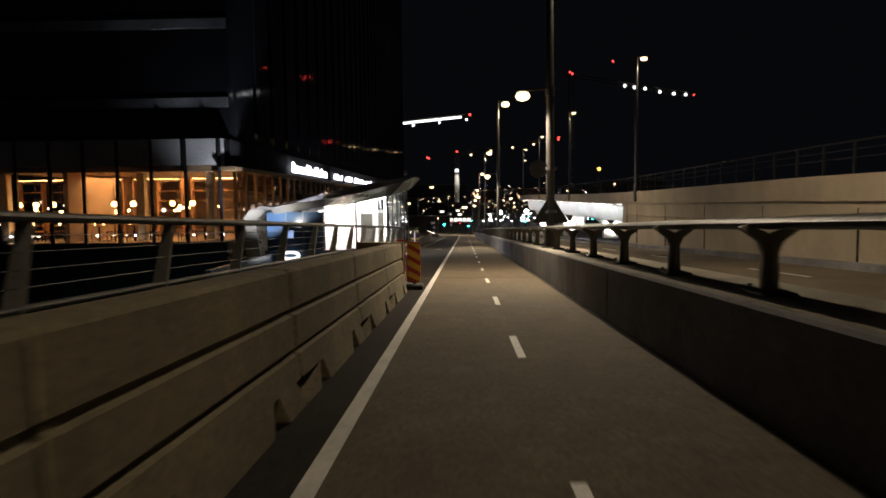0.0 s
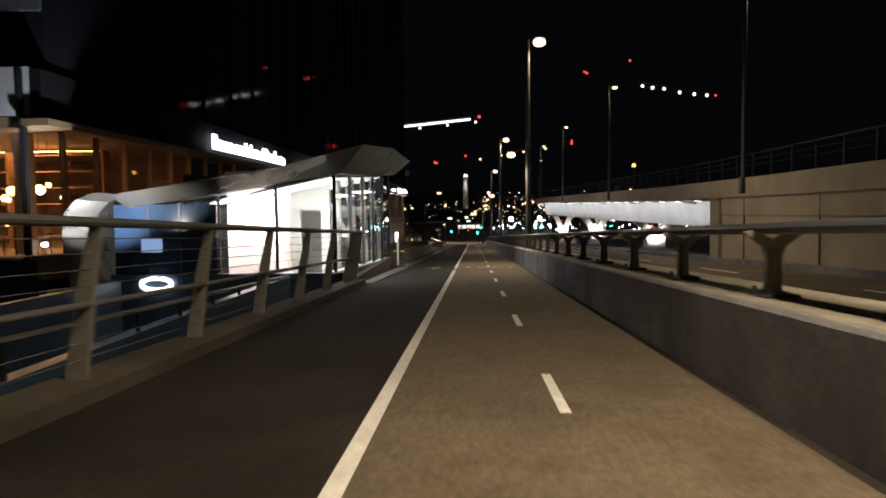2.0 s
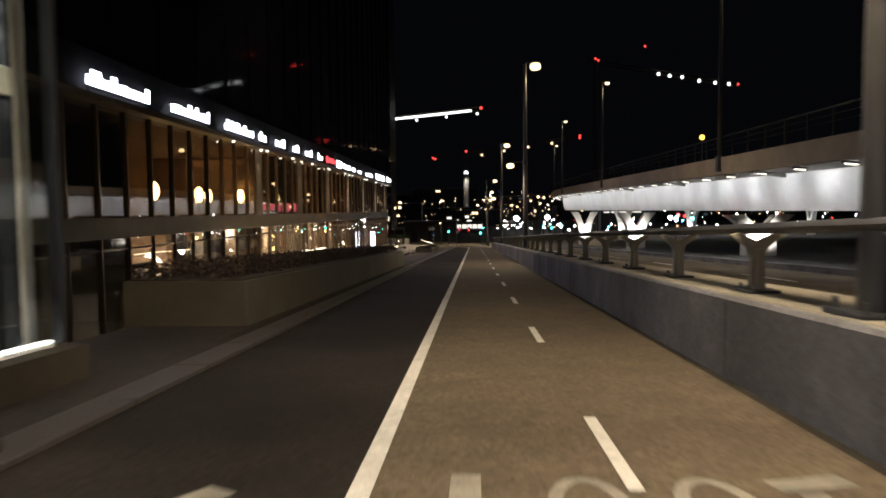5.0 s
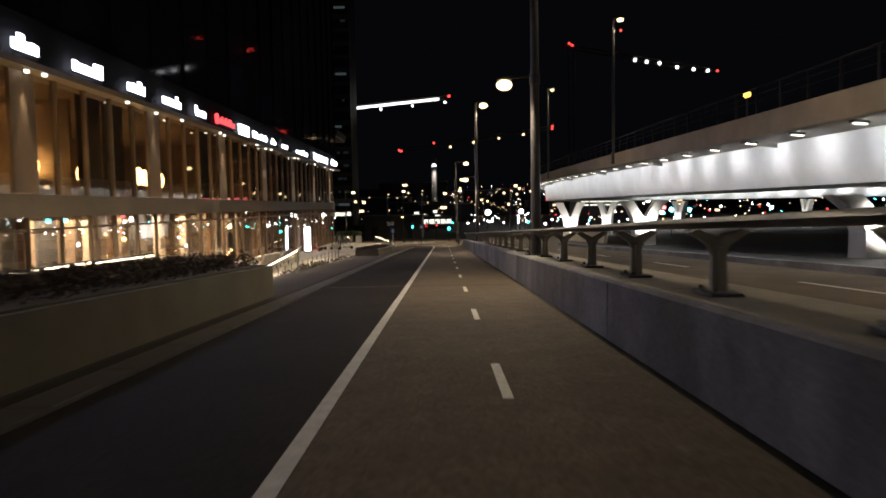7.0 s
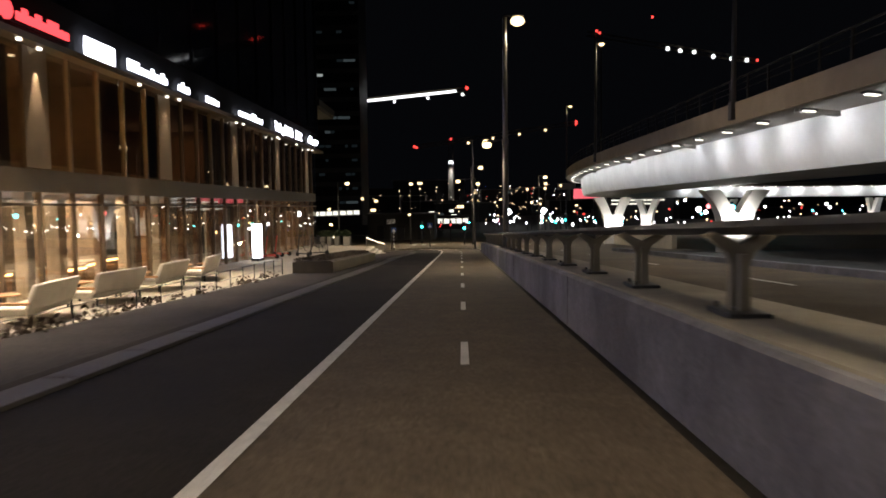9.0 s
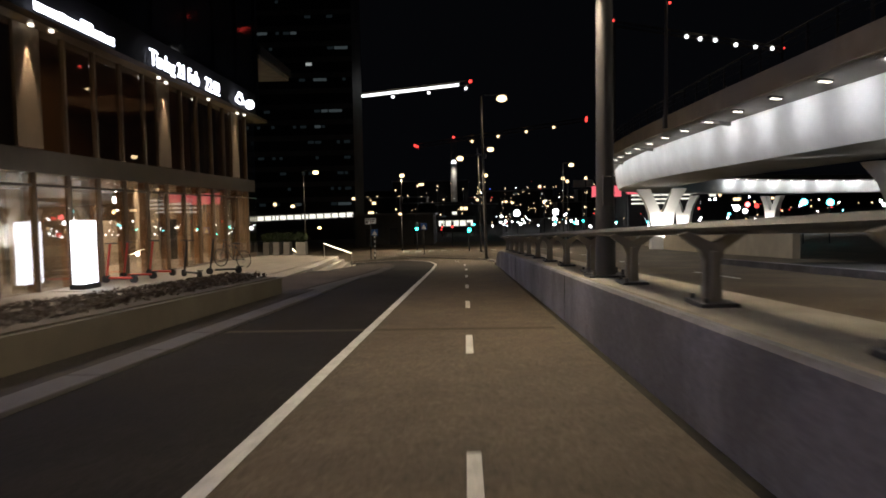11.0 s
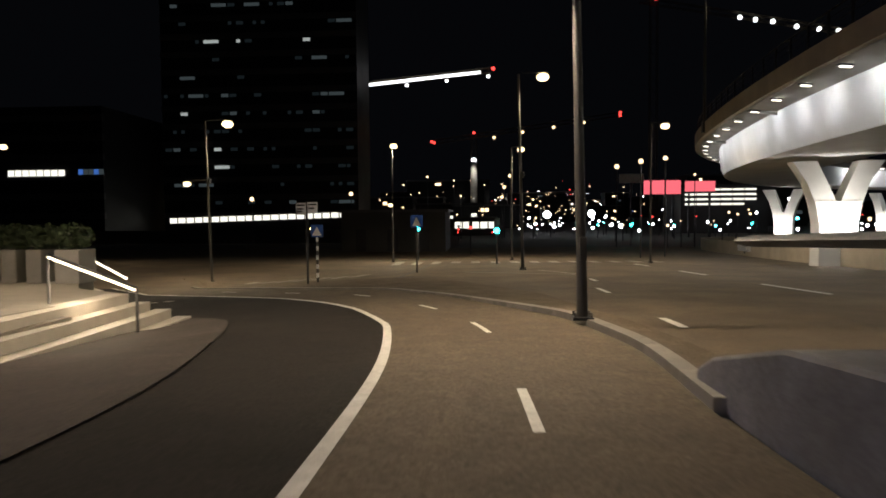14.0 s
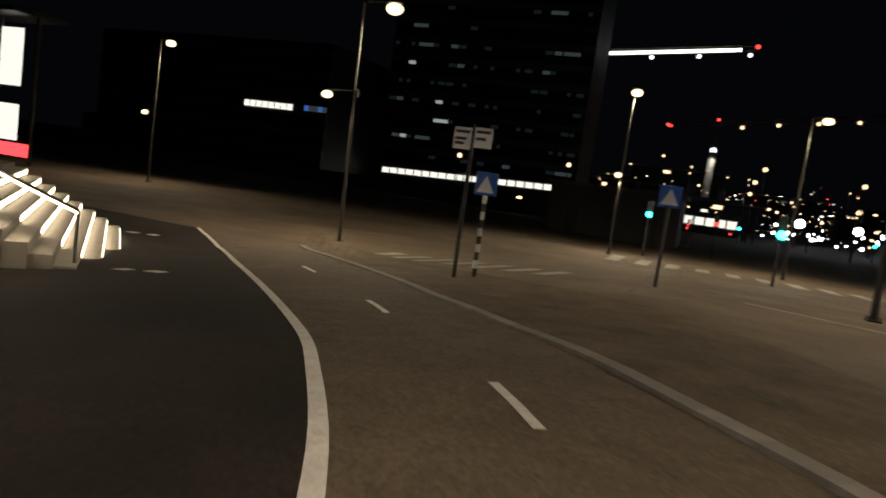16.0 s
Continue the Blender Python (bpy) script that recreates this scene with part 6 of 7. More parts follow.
def bicycle(x, y, turn):
    t = thing("bicycle", "parked dark city bicycle", "bicycle", (x, y, ter(y)))
    t.rotation_euler = (0.06, 0, turn)
    for yy_ in (-0.53, 0.53):
        wh = part("wheel", ring_tube(Shape(), (0, yy_, 0.34), 0.32, 0.018), RUBBER, t, "", True)
        sp = Shape()
        for k in range(8):
            a = math.pi * k / 8
            sp.tube([(0, yy_ - 0.31 * math.cos(a), 0.34 - 0.31 * math.sin(a)), (0, yy_ + 0.31 * math.cos(a), 0.34 + 0.31 * math.sin(a))], 0.003, 4, False)
        part("spokes", sp, STEEL_RAIL, wh)
    f = Shape()
    for a, b in (((0, -0.05, 0.3), (0, -0.17, 0.85)), ((0, -0.05, 0.3), (0, 0.42, 0.8)), ((0, -0.15, 0.78), (0, 0.4, 0.86)), ((0, -0.05, 0.3), (0, -0.53, 0.34)), ((0, -0.16, 0.78), (0, -0.53, 0.34)), ((0, 0.53, 0.34), (0, 0.38, 0.95))):
        f.tube([a, b], 0.016, 8)
    part("frame", f, STEEL_DARK, t, "", True)
    part("saddle", Shape().soft(-0.07, -0.32, 0.88, 0.07, -0.05, 0.94, 0.02), BLACK, t)
    part("handlebar", Shape().tube([(-0.28, 0.3, 1.02), (-0.1, 0.4, 1.0), (0.1, 0.4, 1.0), (0.28, 0.3, 1.02)], 0.014, 8), STEEL_RAIL, t, "", True)


def scooter(x, y, turn, material, z=0.0):
    t = thing("kick_scooter", "parked electric kick scooter", "scooter", (x, y, ter(y) + z), "parked scooters")
    t.rotation_euler = (0, 0.05, turn)
    part("deck", Shape().soft(-0.09, -0.4, 0.12, 0.09, 0.32, 0.18, 0.02), material, t)
    part("stem", Shape().tube([(0, 0.45, 0.15), (0, 0.33, 1.12)], 0.032, 8), material, t, "", True)
    part("handlebar", Shape().tube([(-0.24, 0.3, 1.12), (0.24, 0.3, 1.12)], 0.017, 8), BLACK, t)
    for a in (-0.42, 0.47):
        part("wheel", Shape().tube([(-0.03, a, 0.11), (0.03, a, 0.11)], 0.11, 14), RUBBER, t)
    part("fender", Shape().soft(-0.045, -0.56, 0.21, 0.045, -0.34, 0.24, 0.01), BLACK, t)


bicycle(-8.2, 104.9, 1.2)
for x, y, a, m in ((-9.2, 98.6, 1.4, CAR_RED), (-9.3, 99.9, 1.6, CAR_RED), (-9.2, 101.2, 1.3, CAR_RED), (-7.9, 100.4, 0.9, BLACK), (-7.3, 101.6, 1.9, BLACK)):
    scooter(x, y, a, m)


# ------------------------------------------------------------ signs and signals at the crossing
t = thing("road_sign", "crossing sign with pale direction plates on a striped post", "road sign", (-5.6, 123.75, zg(-5.6, 123.75) - 0.02))
part("post", Shape().tube([(0, 0, 0), (0, 0, 2.75)], 0.04, 10), STEEL_DARK, t, "", True)
for k in range(5):
    part("stripe", Shape().tube([(0.18, 0.6, 0.2 + 0.3 * k), (0.18, 0.6, 0.35 + 0.3 * k)], 0.042, 10), SIGN_WHITE, t)
part("striped_post", Shape().tube([(0.18, 0.6, 0), (0.18, 0.6, 1.7)], 0.038, 10), BLACK, t)
bl = part("blue_plate", Shape().soft(-0.02, 0.52, 1.55, 0.40, 0.56, 1.97, 0.02), SIGN_BLUE, t, "square blue crossing sign")
tri_s = Shape().add([(0.03, 0.512, 1.6), (0.35, 0.512, 1.6), (0.19, 0.512, 1.9), (0.03, 0.52, 1.6), (0.35, 0.52, 1.6), (0.19, 0.52, 1.9)], [(0, 1, 2), (5, 4, 3), (0, 3, 4, 1), (1, 4, 5, 2), (2, 5, 3, 0)])
part("white_triangle", tri_s, SIGN_WHITE, bl)
part("plate", Shape().soft(-0.34, -0.05, 2.3, -0.02, -0.02, 2.68, 0.01), SIGN_WHITE, t, "pale plate")
part("plate", Shape().soft(0.04, -0.05, 2.35, 0.36, -0.02, 2.7, 0.01), SIGN_WHITE, t, "pale plate")
for x0, x1, z in ((-0.31, -0.05, 2.58), (-0.31, -0.1, 2.46), (-0.31, -0.14, 2.38), (0.07, 0.33, 2.6), (0.07, 0.25, 2.48)):
    part("text_bar", Shape().box(x0, -0.056, z, x1, -0.051, z + 0.05), BLACK, t)

t = thing("road_sign", "blue crossing sign on a grey post", "road sign", (-2.4, 127.5, zg(-2.4, 127.5)))
part("post", Shape().tube([(0, 0.05, 0), (0, 0.05, 2.2)], 0.035, 10), POLE_GREY, t, "", True)
b2 = part("blue_plate", Shape().soft(-0.23, -0.02, 1.7, 0.23, 0.01, 2.16, 0.02), SIGN_BLUE, t, "square blue crossing sign")
part("white_triangle", Shape().add([(-0.17, -0.03, 1.76), (0.17, -0.03, 1.76), (0, -0.03, 2.09), (-0.17, -0.02, 1.76), (0.17, -0.02, 1.76), (0, -0.02, 2.09)], [(0, 1, 2), (5, 4, 3), (0, 3, 4, 1), (1, 4, 5, 2), (2, 5, 3, 0)]), SIGN_WHITE, b2)


def signal(x, y, z, colour, kind="green", h=2.6, r=0.14):
    t = thing("traffic_light", f"traffic light showing {kind}", "traffic light", (x, y, 0), "traffic lights")
    part("post", Shape().tube([(0, 0, z - h), (0, 0, z + 0.2)], 0.05, 8), STEEL_DARK, t)
    part("housing", Shape().soft(-0.15, -0.05, z - 0.25, 0.15, 0.15, z + 0.65, 0.03), BLACK, t)
    part("lens", Shape().ball((0, -0.08, z), r, 10, 6), colour, t, f"glowing {kind} lens")


signal(-4.3, 147.9, -3.85, GLOW_GREEN)
signal(2.06, 200, -4.6, GLOW_GREEN)
signal(26.7, 200, -4.6, GLOW_GREEN)
signal(20.9, 200, -4.3, GLOW_GREEN)
signal(16.9, 205, -4.5, GLOW_GREEN)
signal(31.0, 196, -4.6, GLOW_CYAN)
signal(36.5, 198, -4.4, GLOW_GREEN)
signal(-3.6, 203, -5.0, GLOW_RED, "red")
signal(-1.0, 160, -4.0, GLOW_RED, "red", 2.4)

# ------------------------------------------------------------ distant buildings
def tower(name, label, x0, x1, y0, y1, z0, z1, floor, win, rng, lit, bands=True):
    t = thing(name, label, "building")
    part("wall", Shape().box(x0, y0, z0, x1, y1, z1), TOWER_WALL, t)
    if bands:
        k = 0
        z = z0 + 4
        while z < z1:
            part("floor_band", Shape().box(x0 - 0.08, y0 - 0.12, z, x1 + 0.1, y0 + 0.5, z + floor * 0.32), TOWER_BAND, t)
            z += floor
    return t


rng = random.Random(11)
tw = tower("office_tower", "dark office tower with a few lit windows", -61.5, -23.7, 232, 246, -7, 62, 3.4, 1.2, rng, 0.05)
# lit arcade at its foot
for i in range(22):
    x = -60.5 + 1.66 * i
    q = part("window", Shape().box(0, -0.2, 0, 1.42, -0.12, 1.0), GLOW_WINDOW, tw, "lit window")
    q.location = (x, 232, -4.0 + 0.045 * i)
tw_me = [Shape().box(0, -0.2, 0, w_, -0.14, 0.62).mesh("window") for w_ in (0.7, 1.35, 2.9)]
for k in range(19):
    i = 0
    while i < 23:
        r = rng.random()
        if r < 0.30:
            size = 2 if r < 0.035 else 1 if r < 0.2 else 0
            m = GLOW_TOWER if r < 0.014 or 0.19 < r < 0.203 else GLOW_WINDOW_DIM if r < 0.07 else GLOW_WINDOW_FAINT
            me = tw_me[size].copy()
            me.materials.append(m)
            q = part("window", me, m, tw)
            q.location = (-61 + 1.6 * i, 232, -0.4 + 3.4 * k)
            i += size == 2
        i += 1
low_b = tower("office_block", "low dark office block with a lit window row", -115, -64, 215, 240, -7, 16, 3.3, 1.2, rng, 0.05)
for i in range(8):
    q = part("window", Shape().box(0, -0.2, 0, 1.1, -0.14, 1.05), GLOW_WINDOW, low_b)
    q.location = (-80.6 + 1.27 * i, 215, 4.3)
for i in range(5):
    q = part("window", Shape().box(0, -0.2, 0, 0.8, -0.14, 0.9), GLOW_BLUE_DIM if i % 3 == 0 else GLOW_WINDOW_DIM, low_b)
    q.location = (-68.2 + 0.9 * i, 215, 4.5)
sh = thing("site_shed", "dark flat-roofed site building", "building")
part("wall", Shape().box(-13.4, 166.5, -6.4, -3.5, 176, -2.6), SHED, sh)
part("roof", Shape().box(-13.7, 166.2, -2.6, -3.2, 176.3, -2.35), TOWER_BAND, sh)
for i in range(3):
    part("door", Shape().box(-12 + 3 * i, 166.44, -6.3, -11 + 3 * i, 166.5, -4.2), STEEL_DARK, sh)
# hoarding and hedge line beyond the crossing
setting("hoarding", Shape().box(-120, 190, -6.4, -16, 190.3, -4.6), SHED, "dark hoarding beyond the crossing")
rng = random.Random(4)
hill = Shape()
ring = []
for i in range(41):
    x = -900 + 45 * i
    ring.append((x, 900, 14 + 12 * noise.noise(Vector((x * 0.004, 3.1, 0))) + 6 * noise.noise(Vector((x * 0.015, 1.1, 0)))))
hill.add([(x, y, -8) for x, y, z in ring] + ring + [(x, y + 300, z * 0.6) for x, y, z in ring], [(i, i + 1, 42 + i, 41 + i) for i in range(40)] + [(41 + i, 42 + i, 83 + i, 82 + i) for i in range(40)])
setting("backdrop", hill, GROUND, "dark hills beyond the city")
for i in range(26):
    x = rng.uniform(-60, 150)
    y = rng.uniform(280, 520)
    w_, h_ = rng.uniform(12, 30), rng.uniform(5, 17)
    t = thing("distant_building", "dark distant building with small lit windows", "building", (x, y, -6.5), "distant buildings")
    part("wall", Shape().box(-w_ / 2, 0, 0, w_ / 2, 14, h_), TOWER_WALL, t)
    part("roof", Shape().box(-w_ / 2 - 0.3, -0.3, h_, w_ / 2 + 0.3, 14.3, h_ + 0.5), TOWER_BAND, t)
    for k in range(rng.randint(2, 6)):
        q = part("window", Shape().box(0, -0.2, 0, rng.uniform(0.8, 2.2), -0.1, 0.9), rng.choice((GLOW_WINDOW, GLOW_WINDOW_DIM, GLOW_WARM_FAR)), t)
        q.location = (rng.uniform(-w_ / 2 + 1, w_ / 2 - 2), 0, rng.uniform(1, h_ - 1.2))
bb = thing("billboard", "pink glowing billboard on posts", "billboard", (25.0, 200, 0.75), "")
part("panel", Shape().box(-2.5, -0.2, -0.95, 2.5, 0.2, 0.95), GLOW_PINK, bb)
part("frame", Shape().box(-2.45, 0.21, -1.0, 2.45, 0.4, 1.15), STEEL_DARK, bb)
for a in (-1.5, 1.5):
    part("post", Shape().box(a - 0.12, 0.1, -6.9, a + 0.12, 0.3, -0.95), STEEL_DARK, bb)
for x0, w_, z0 in ((22.0, 3.5, 1.7),):
    t = thing("billboard", "unlit grey billboard on posts", "billboard", (x0, 206, 0))
    part("panel", Shape().box(-w_ / 2, -0.2, z0, w_ / 2, 0.2, z0 + 1.3), CONCRETE, t)
    part("post", Shape().box(-0.15, 0, -6.4, 0.15, 0.2, z0), STEEL_DARK, t)
rb = thing("billboard", "long low red glowing billboard on posts", "billboard", (31.4, 204, 1.0))
part("panel", Shape().box(-2.1, -0.2, -0.75, 2.1, 0.2, 0.75), GLOW_PINK, rb)
for a in (-1.5, 1.5):
    part("post", Shape().box(a - 0.12, 0.21, -7.4, a + 0.12, 0.4, 0.6), STEEL_DARK, rb)
gar = thing("lit_garage", "building with rows of bright light strips", "building", (41.5, 225, -6.4))
part("wall", Shape().box(-7, 0, 0, 8, 12, 8.6), TOWER_WALL, gar)
for k in range(4):
    for i in range(6 - (k == 0)):
        q = part("window", Shape().box(0, -0.2, 0, 1.9, -0.1, 0.35), GLOW_WINDOW, gar, "lit strip")
        q.location = (-6.3 + 2.05 * i, 0, 4.9 + 0.85 * k)

# far street lamps and city lights
far = [(12.3, 236.6, -2.9, GLOW_WHITE, 0.72), (22.1, 244.8, -2.8, GLOW_WHITE, 0.72), (10.8, 149.5, 0.6, GLOW_WARM_FAR, 0.17), (13.1, 152.1, 1.0, GLOW_WARM_FAR, 0.17), (-18.9, 200, 0.3, GLOW_WARM_FAR, 0.3), (-30, 190, -0.6, GLOW_WARM_FAR, 0.3), (14.0, 175, 2.0, GLOW_WARM_FAR, 0.25), (13.0, 195, 1.6, GLOW_WARM_FAR, 0.25)]
for i in range(34):
    far.append((rng.uniform(-14, 40), rng.uniform(180, 340), rng.uniform(-3.0, 3.0), GLOW_WARM_FAR, 0.14))
for x, y, z, m, r in far:
    t = thing("distant_street_lamp", "distant glowing street lamp", "street lamp", (x, y, 0), "distant street lamps")
    part("pole", Shape().tube([(0, 0, -6.4), (0, 0, z)], 0.06, 6), STEEL_DARK, t)
    part("globe", Shape().ball((0, 0, z), r, 8, 6), m, t)
groups = {"warm": (GLOW_WARM_FAR, 190), "white": (GLOW_WHITE, 40), "red": (GLOW_RED, 18), "cyan": (GLOW_CYAN, 8), "blue": (GLOW_BLUE, 8)}
for key, (m, cnt) in groups.items():
    s = Shape()
    for i in range(cnt):
        y = rng.uniform(420, 850)
        x = rng.gauss(0.02, 0.10) * y
        z = rng.uniform(-2, 0.028 * y) * rng.random() ** 0.5
        s.ball((x, y, z), rng.uniform(0.14, 0.40) * y / 600, 6, 4)
    tagged(part("city_lights", s, m), "tiny distant city lights along the horizon", "lights", kind="stuff")
s = Shape()
for i in range(50):
    x, y = rng.uniform(25, 80), rng.uniform(186, 215)
    s.ball((x, y, rng.uniform(-5.6, -3.8)), rng.uniform(0.08, 0.2), 6, 4)
for i in range(30):
    x, y = rng.uniform(4, 25), rng.uniform(200, 240)
    s.ball((x, y, rng.uniform(-5.4, -3.4)), rng.uniform(0.08, 0.26), 6, 4)
tagged(part("traffic_lights_far", s, GLOW_WHITE), "small lights of distant traffic under the flyover", "lights", kind="stuff")

# yellow lamp beyond the flyover
t = thing("beacon_lamp", "glowing orange sodium lamp on a mast", "lamp", (17.1, 88.25, 0))
part("globe", Shape().ball((0, 0, 4.95), 0.2, 12, 8), GLOW_ORANGE, t)
part("mast", Shape().tube([(0, 0, 1.0), (0, 0, 4.85)], 0.05, 8), STEEL_DARK, t)


# ------------------------------------------------------------ cranes
def lattice(s, a, b, w_=1.2, step=2.6):
    a, b = Vector(a), Vector(b)
    d = (b - a)
    n = max(2, int(d.length / step))
    side = d.cross(Vector((0, 1, 0))).normalized() * w_ * 0.5
    if side.length < 0.01:
        side = Vector((w_ / 2, 0, 0))
    dep = Vector((0, w_ / 2, 0))
    cs = [side + dep, side - dep, -side - dep, -side + dep]
    for c in cs:
        s.tube([a + c, b + c], 0.09, 4, False)
    for i in range(n):
        p, q = a + d * i / n, a + d * (i + 1) / n
        for k in range(4):
            s.tube([p + cs[k], q + cs[(k + 1) % 4]], 0.05, 3, False)
    return s


def crane(label, mast_x, y, base, mast_top, jib0, jib1):
    t = thing("tower_crane", label, "crane")
    part("mast", lattice(Shape(), (mast_x, y, base), (mast_x, y, mast_top), 1.8, 3), CRANE_STEEL, t)
    part("jib", lattice(Shape(), jib0, jib1, 1.3, 2.6), CRANE_STEEL, t)
    return t


c1 = crane("tower crane with a brightly lit white jib", -42, 296, -7, 33, (-50, 296, 32.5), (2.6, 296, 37.4))
jd = Vector((2.6 + 34.5, 0, 37.2 - 33.9))
part("light_tube", Shape().tube([(-34.5, 295.2, 33.6), (-0.6, 295.2, 36.7)], 0.42, 8), GLOW_CRANE, c1, "bright white light tube along the jib")
for a in (0.0, 0.36, 0.66, 0.97):
    p = Vector((-34.5, 295, 33.2)) + jd * a
    part("floodlight", Shape().ball((p.x, 295, p.z - 0.9), 0.5, 8, 6), GLOW_CRANE, c1)
part("floodlight", Shape().tube([(-41.5, 295.2, 34.5), (-35.5, 295.2, 34.2)], 0.36, 6), GLOW_CRANE, c1)
part("warning_lamp", Shape().ball((2.9, 295, 37.6), 0.55, 8, 6), GLOW_RED, c1, "red warning lamp")
c2 = crane("tower crane with a row of floodlights", 43.81, 284, -7, 52.7, (40.3, 284, 51.83), (92.87, 284, 42.36))
for x, z in ((65.01, 46.57), (68.87, 45.87), (73.16, 45.34), (79.03, 43.94), (84.55, 43.15), (89.28, 42.63)):
    part("floodlight", Shape().ball((x, 283, z), 0.62, 8, 6), GLOW_CRANE, c2)
for x, z in ((92.52, 42.54), (44.07, 51.74), (43.11, 52.35), (60.28, 56.3)):
    part("warning_lamp", Shape().ball((x, 283, z), 0.42, 8, 6), GLOW_RED, c2, "red warning lamp")
c3 = crane("distant tower crane with warning lamps", -3.3, 342, -7, 25, (-17.8, 342, 22.5), (46.5, 342, 31.2))
part("floodlight", Shape().ball((-3.3, 340, 16.0), 0.95, 8, 6), GLOW_CRANE, c3)
for x, z in ((3.7, 23.8), (13.5, 25.5), (24, 27.0), (34.3, 28.4)):
    part("floodlight", Shape().ball((x, 341, z), 0.55, 8, 6), GLOW_WARM_FAR, c3)
for x, z in ((-17.8, 22.7), (-16.9, 22.3), (-3.2, 25.5), (46.5, 31.6), (46.4, 30.6)):
    part("warning_lamp", Shape().ball((x, 341, z), 0.5, 8, 6), GLOW_RED, c3, "red warning lamp")


# lit glass pavilion of the tram stop beyond the corner
t = thing("tram_shelter", "brightly lit glazed tram stop shelter with white panels", "shelter", (-29.2, 131.6, zr(131)))
part("roof", Shape().soft(-3.2, -1.2, 5.6, 3.2, 1.2, 5.8, 0.04), STEEL_DARK, t)
for a in (-3.0, -1.0, 1.0, 3.0):
    part("post", Shape().box(a - 0.06, -0.06, 0, a + 0.06, 0.06, 5.6), STEEL_RAIL, t)
for a, z0, z1 in ((-2.9, 3.2, 5.0), (-0.9, 2.2, 3.4), (1.1, 3.0, 5.2), (1.1, 0.9, 2.3)):
    part("light_panel", Shape().box(a, -0.05, z0, a + 1.1, 0.05, z1), GLOW_WINDOW, t, "glowing white panel")
part("red_band", Shape().box(-3.0, -0.08, 0.3, 3.0, 0.08, 0.8), GLOW_SIGN_RED, t, "glowing red band")


# a waiting tram and lamps beyond the crossing
t = thing("tram", "lit tram waiting beyond the crossing", "tram", (-1.2, 206, -6.4))
part("body", Shape().soft(-3.4, 0, 0.4, 3.4, 2.4, 3.2, 0.2), SHED, t, "", True)
for k in range(5):
    part("window", Shape().box(-3.1 + 1.28 * k, -0.04, 1.5, -2.0 + 1.28 * k, 0.02, 2.5), GLOW_WINDOW, t, "lit window")
for a in (-2.6, 2.6):
    part("tail_lamp", Shape().ball((a, -0.05, 0.9), 0.14, 8, 6), GLOW_RED, t, "red lamp")
for x, z, m, r in ((4.1, 3.0, GLOW_WARM_FAR, 0.28), (3.2, 1.3, GLOW_WARM_FAR, 0.26), (2.85, -0.2, GLOW_WARM_FAR, 0.24), (15.05, -0.8, GLOW_WARM_FAR, 0.3), (-26.5, -4.9, GLOW_AMBER, 0.3)):
    t = thing("distant_street_lamp", "distant glowing street lamp", "street lamp", (x, 207, 0), "distant street lamps")
    part("pole", Shape().tube([(0, 0, -6.4), (0, 0, z)], 0.06, 6), STEEL_DARK, t)
    part("globe", Shape().ball((0, 0, z), r, 8, 6), m, t)
signal(0.8, 138.1, -3.8, GLOW_GREEN, "green", 1.78, 0.15)
signal(15.5, 175.1, -4.1, GLOW_GREEN, "green", 2.2, 0.16)
street_lamp(8.7, 137.8, zr(137.8), 7.0, 0.07, False, True, (60, 200), 0.7)

# parked car, posts and low lamps of the island
t = thing("car", "pale car parked beyond the island wall", "car", (20.6, 152, zr(152)))
body = [(-2.1, 0.35), (-2.15, 0.75), (-1.5, 0.92), (-0.9, 1.38), (0.75, 1.42), (1.45, 0.98), (2.05, 0.88), (2.15, 0.4)]
part("body", Shape().sweep([[(x, y * (0.86 if z > 1.1 else 1.0), z) for x, z in body] for y in (-0.86, -0.8, 0.8, 0.86)]), CAR_PALE, t)
for sx in (-1.35, 1.3):
    for sy in (-0.87, 0.75):
        w_ = part("wheel", Shape().tube([(sx, sy, 0.32), (sx, sy + 0.14, 0.32)], 0.32, 16), RUBBER, t)
        part("rim", Shape().tube([(sx, sy - 0.01, 0.32), (sx, sy + 0.15, 0.32)], 0.19, 10), STEEL_RAIL, w_)
for a, b in ((-1.15, -0.1), (0.0, 0.85)):
    part("side_window", Shape().add([(a - 0.2, -0.875, 0.95), (b + 0.1, -0.875, 0.95), (b, -0.80, 1.34), (a + 0.2, -0.80, 1.34)], [(0, 1, 2, 3)]), CAR_PAINT, t)
for a in (-0.65, 0.65):
    part("tail_lamp", Shape().box(2.1, a - 0.15, 0.68, 2.17, a + 0.15, 0.82), GLOW_RED, t, "red tail lamp")
post_b = Shape().tube([(0, 0, 0), (0, 0, 1.5), (0, 0, 1.55)], 0.05, 8).mesh("bollard_post")
for i in range(7):
    t = thing("bollard", "slim dark steel bollard on the island", "bollard", (18.6 + 1.35 * i, 172.5, zr(172.5)), "bollards on the island")
    part("post", post_b, STEEL_DARK, t)
rng = random.Random(33)
for i in range(26):
    x, y = rng.uniform(8, 40), rng.uniform(190, 235)
    m = rng.choice((GLOW_CYAN, GLOW_WHITE, GLOW_WARM_FAR, GLOW_WARM_FAR, GLOW_WARM_FAR, GLOW_WHITE, GLOW_RED))
    t = thing("street_light", "small distant lamp beyond the crossing", "lamp", (x, y, 0), "small lamps beyond the crossing")
    z = rng.uniform(-5.2, -2.8)
    part("post", Shape().tube([(0, 0, -6.5), (0, 0, z)], 0.05, 6), STEEL_DARK, t)
    part("globe", Shape().ball((0, 0, z), rng.uniform(0.06, 0.18), 8, 6), m, t)

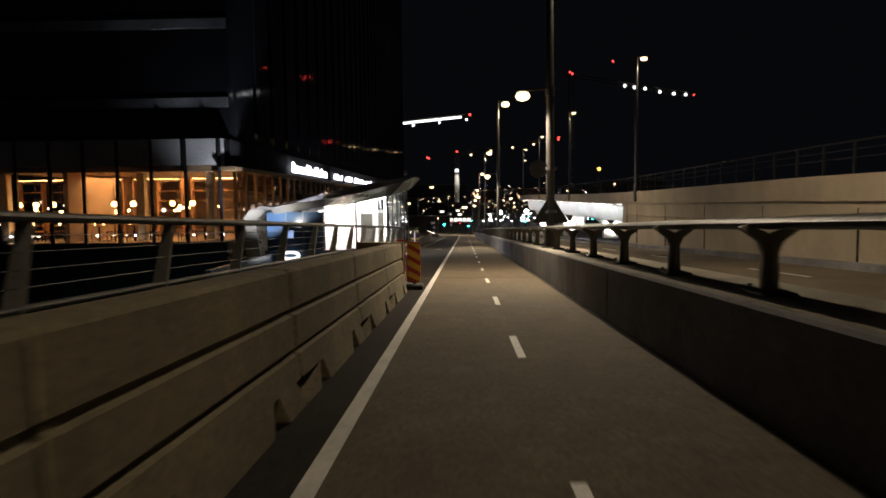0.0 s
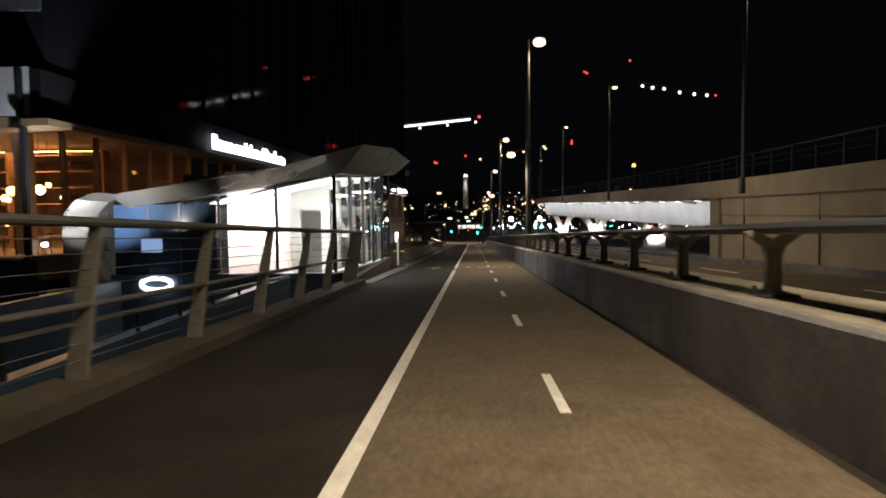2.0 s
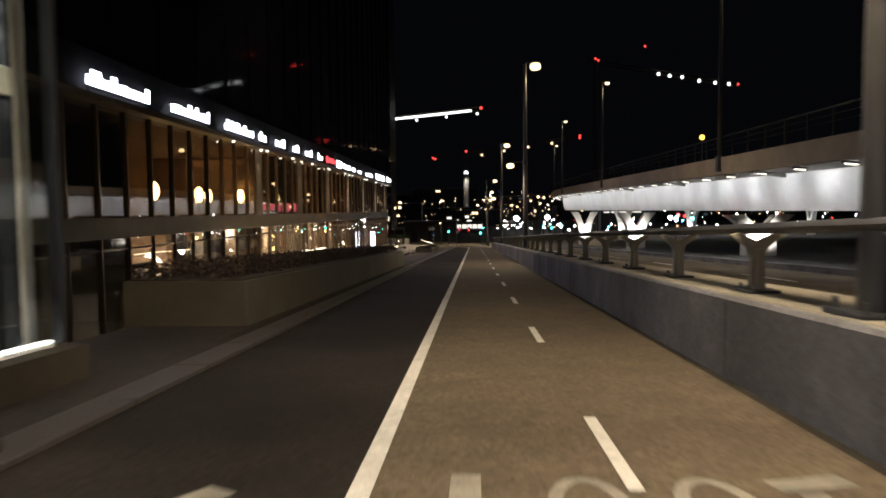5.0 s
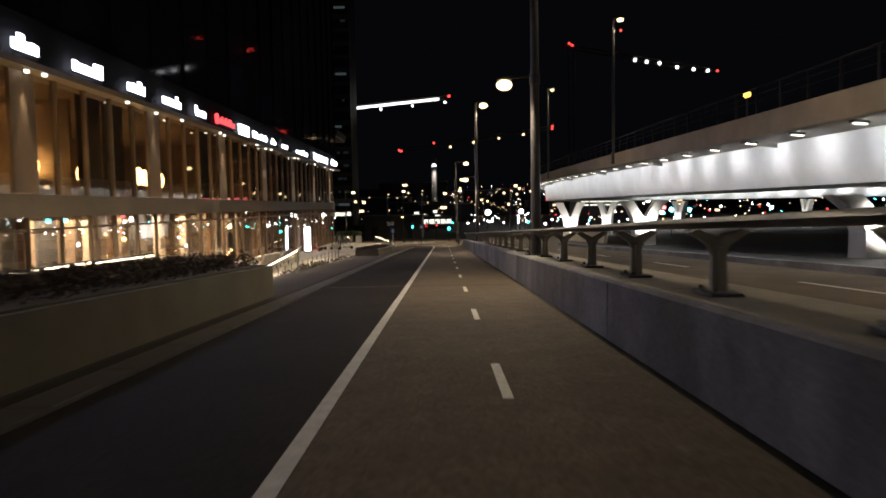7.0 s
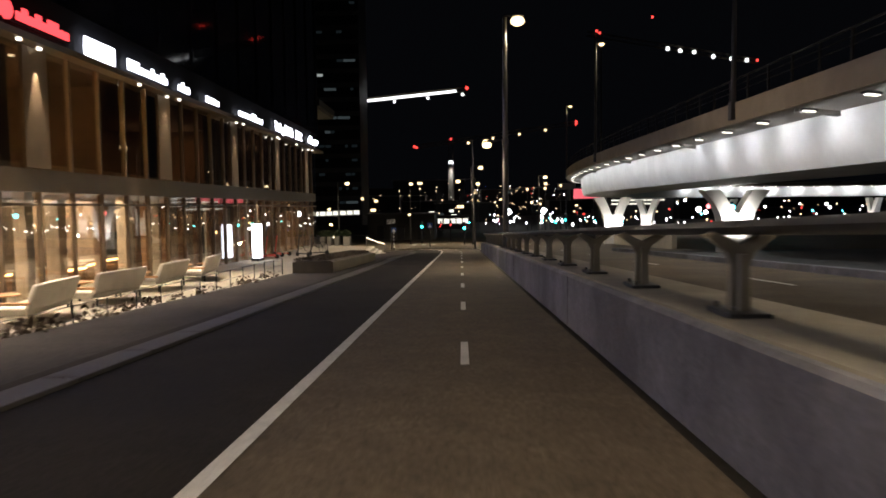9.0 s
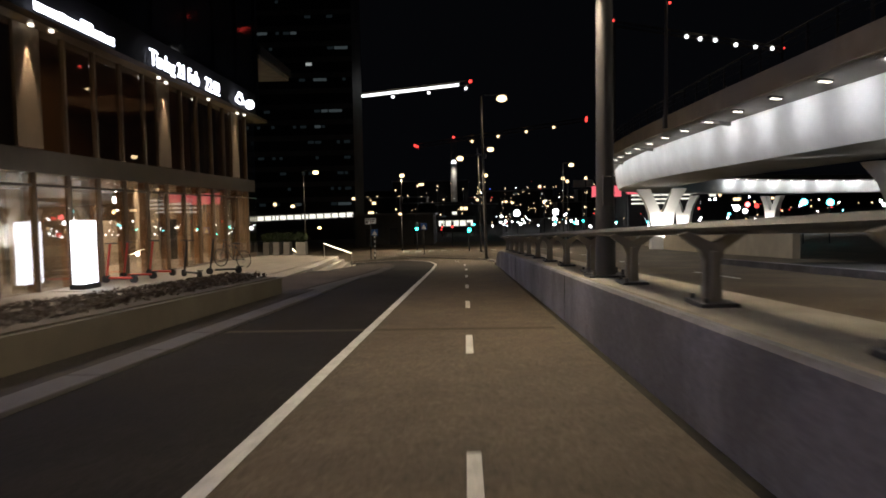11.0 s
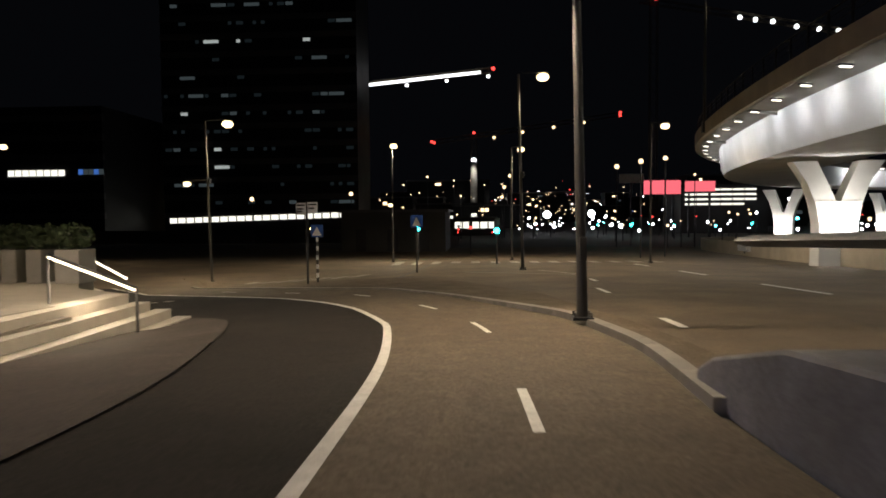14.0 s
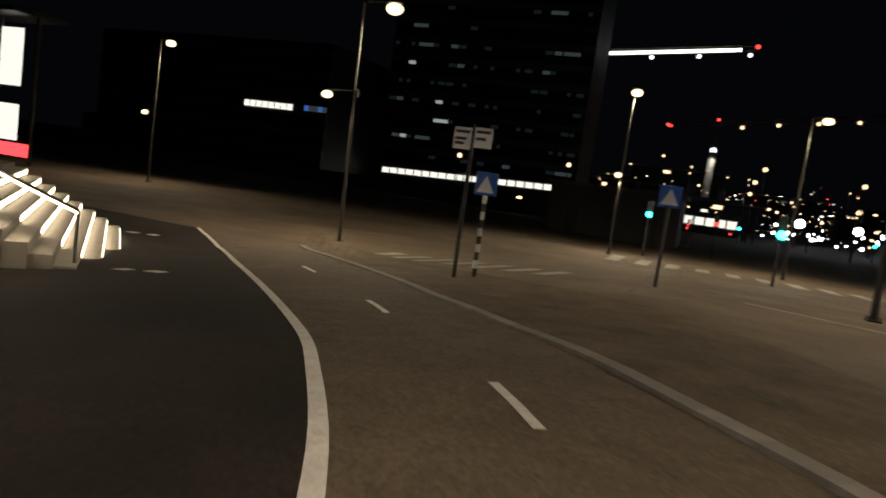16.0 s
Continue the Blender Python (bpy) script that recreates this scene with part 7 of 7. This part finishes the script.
# lights of the streets beyond the flyover
rng = random.Random(44)
for m, cnt in ((GLOW_WHITE, 26), (GLOW_WARM_FAR, 60), (GLOW_RED, 12), (GLOW_CYAN, 6)):
    s = Shape()
    for i in range(cnt):
        x, y = rng.uniform(42, 150), rng.uniform(190, 300)
        s.ball((x, y, rng.uniform(-4.5, 3.0 if m is GLOW_WARM_FAR else -0.5)), rng.uniform(0.1, 0.3), 6, 4)
    tagged(part("street_lights", s, m), "small lights of the streets beyond the flyover", "lights", kind="stuff")
for x, z, m, r in ((43.3, -2.5, GLOW_WHITE, 0.5), (44.6, -3.0, GLOW_WHITE, 0.36), (45.6, -4.9, GLOW_RED, 0.36)):
    t = thing("distant_street_lamp", "bright distant lamp under the flyover", "street lamp", (x, 190, 0), "distant street lamps")
    part("pole", Shape().tube([(0, 0, -6.4), (0, 0, z)], 0.06, 6), STEEL_DARK, t)
    part("globe", Shape().ball((0, 0, z), r, 8, 6), m, t)

# red stop signal, cyan signals and a shaft added for the crane's lit mast
signal(45.0, 190, -2.0, GLOW_RED_BRIGHT, "red", 4.6, 0.4)
signal(46.6, 190.5, -2.2, GLOW_RED, "red", 4.4, 0.36)
signal(31.0, 143.0, -1.95, GLOW_CYAN, "blue-green", 3.75, 0.3)
signal(33.6, 143.5, -2.0, GLOW_CYAN, "blue-green", 3.7, 0.3)
t = thing("mast_stand_in", "slim pale shaft added before the crane mast to show it floodlit", "mast", (-3.3, 339.5, -7))
part("shaft", Shape().tube([(0, 0, 0), (0, 0, 22.4)], 1.2, 12), CONCRETE, t, "", True)
part("bracket", Shape().box(-0.2, -3.2, 22.4, 0.2, 0.6, 22.7), STEEL_DARK, t)
lamp("SPOT", "mast_lamp", (-3.3, 336.6, 15.2), 5200, NEUTRAL, (-3.3, 339.5, 2.0), cone=80, blend=0.9, size=0.3)
rng = random.Random(71)
for m, cnt in ((GLOW_WARM_FAR, 130), (GLOW_WINDOW, 40), (GLOW_CRANE, 16), (GLOW_RED, 12)):
    s = Shape()
    for i in range(cnt):
        y = rng.uniform(250, 430)
        x = y * rng.uniform(-0.16, 0.10)
        z = -6 + 12.5 * rng.random() ** 1.7
        s.ball((x, y, z), rng.uniform(0.05, 0.19) * y / 300, 6, 4)
    tagged(part("street_lights", s, m), "small lights of the town beyond the crossing", "lights", kind="stuff")
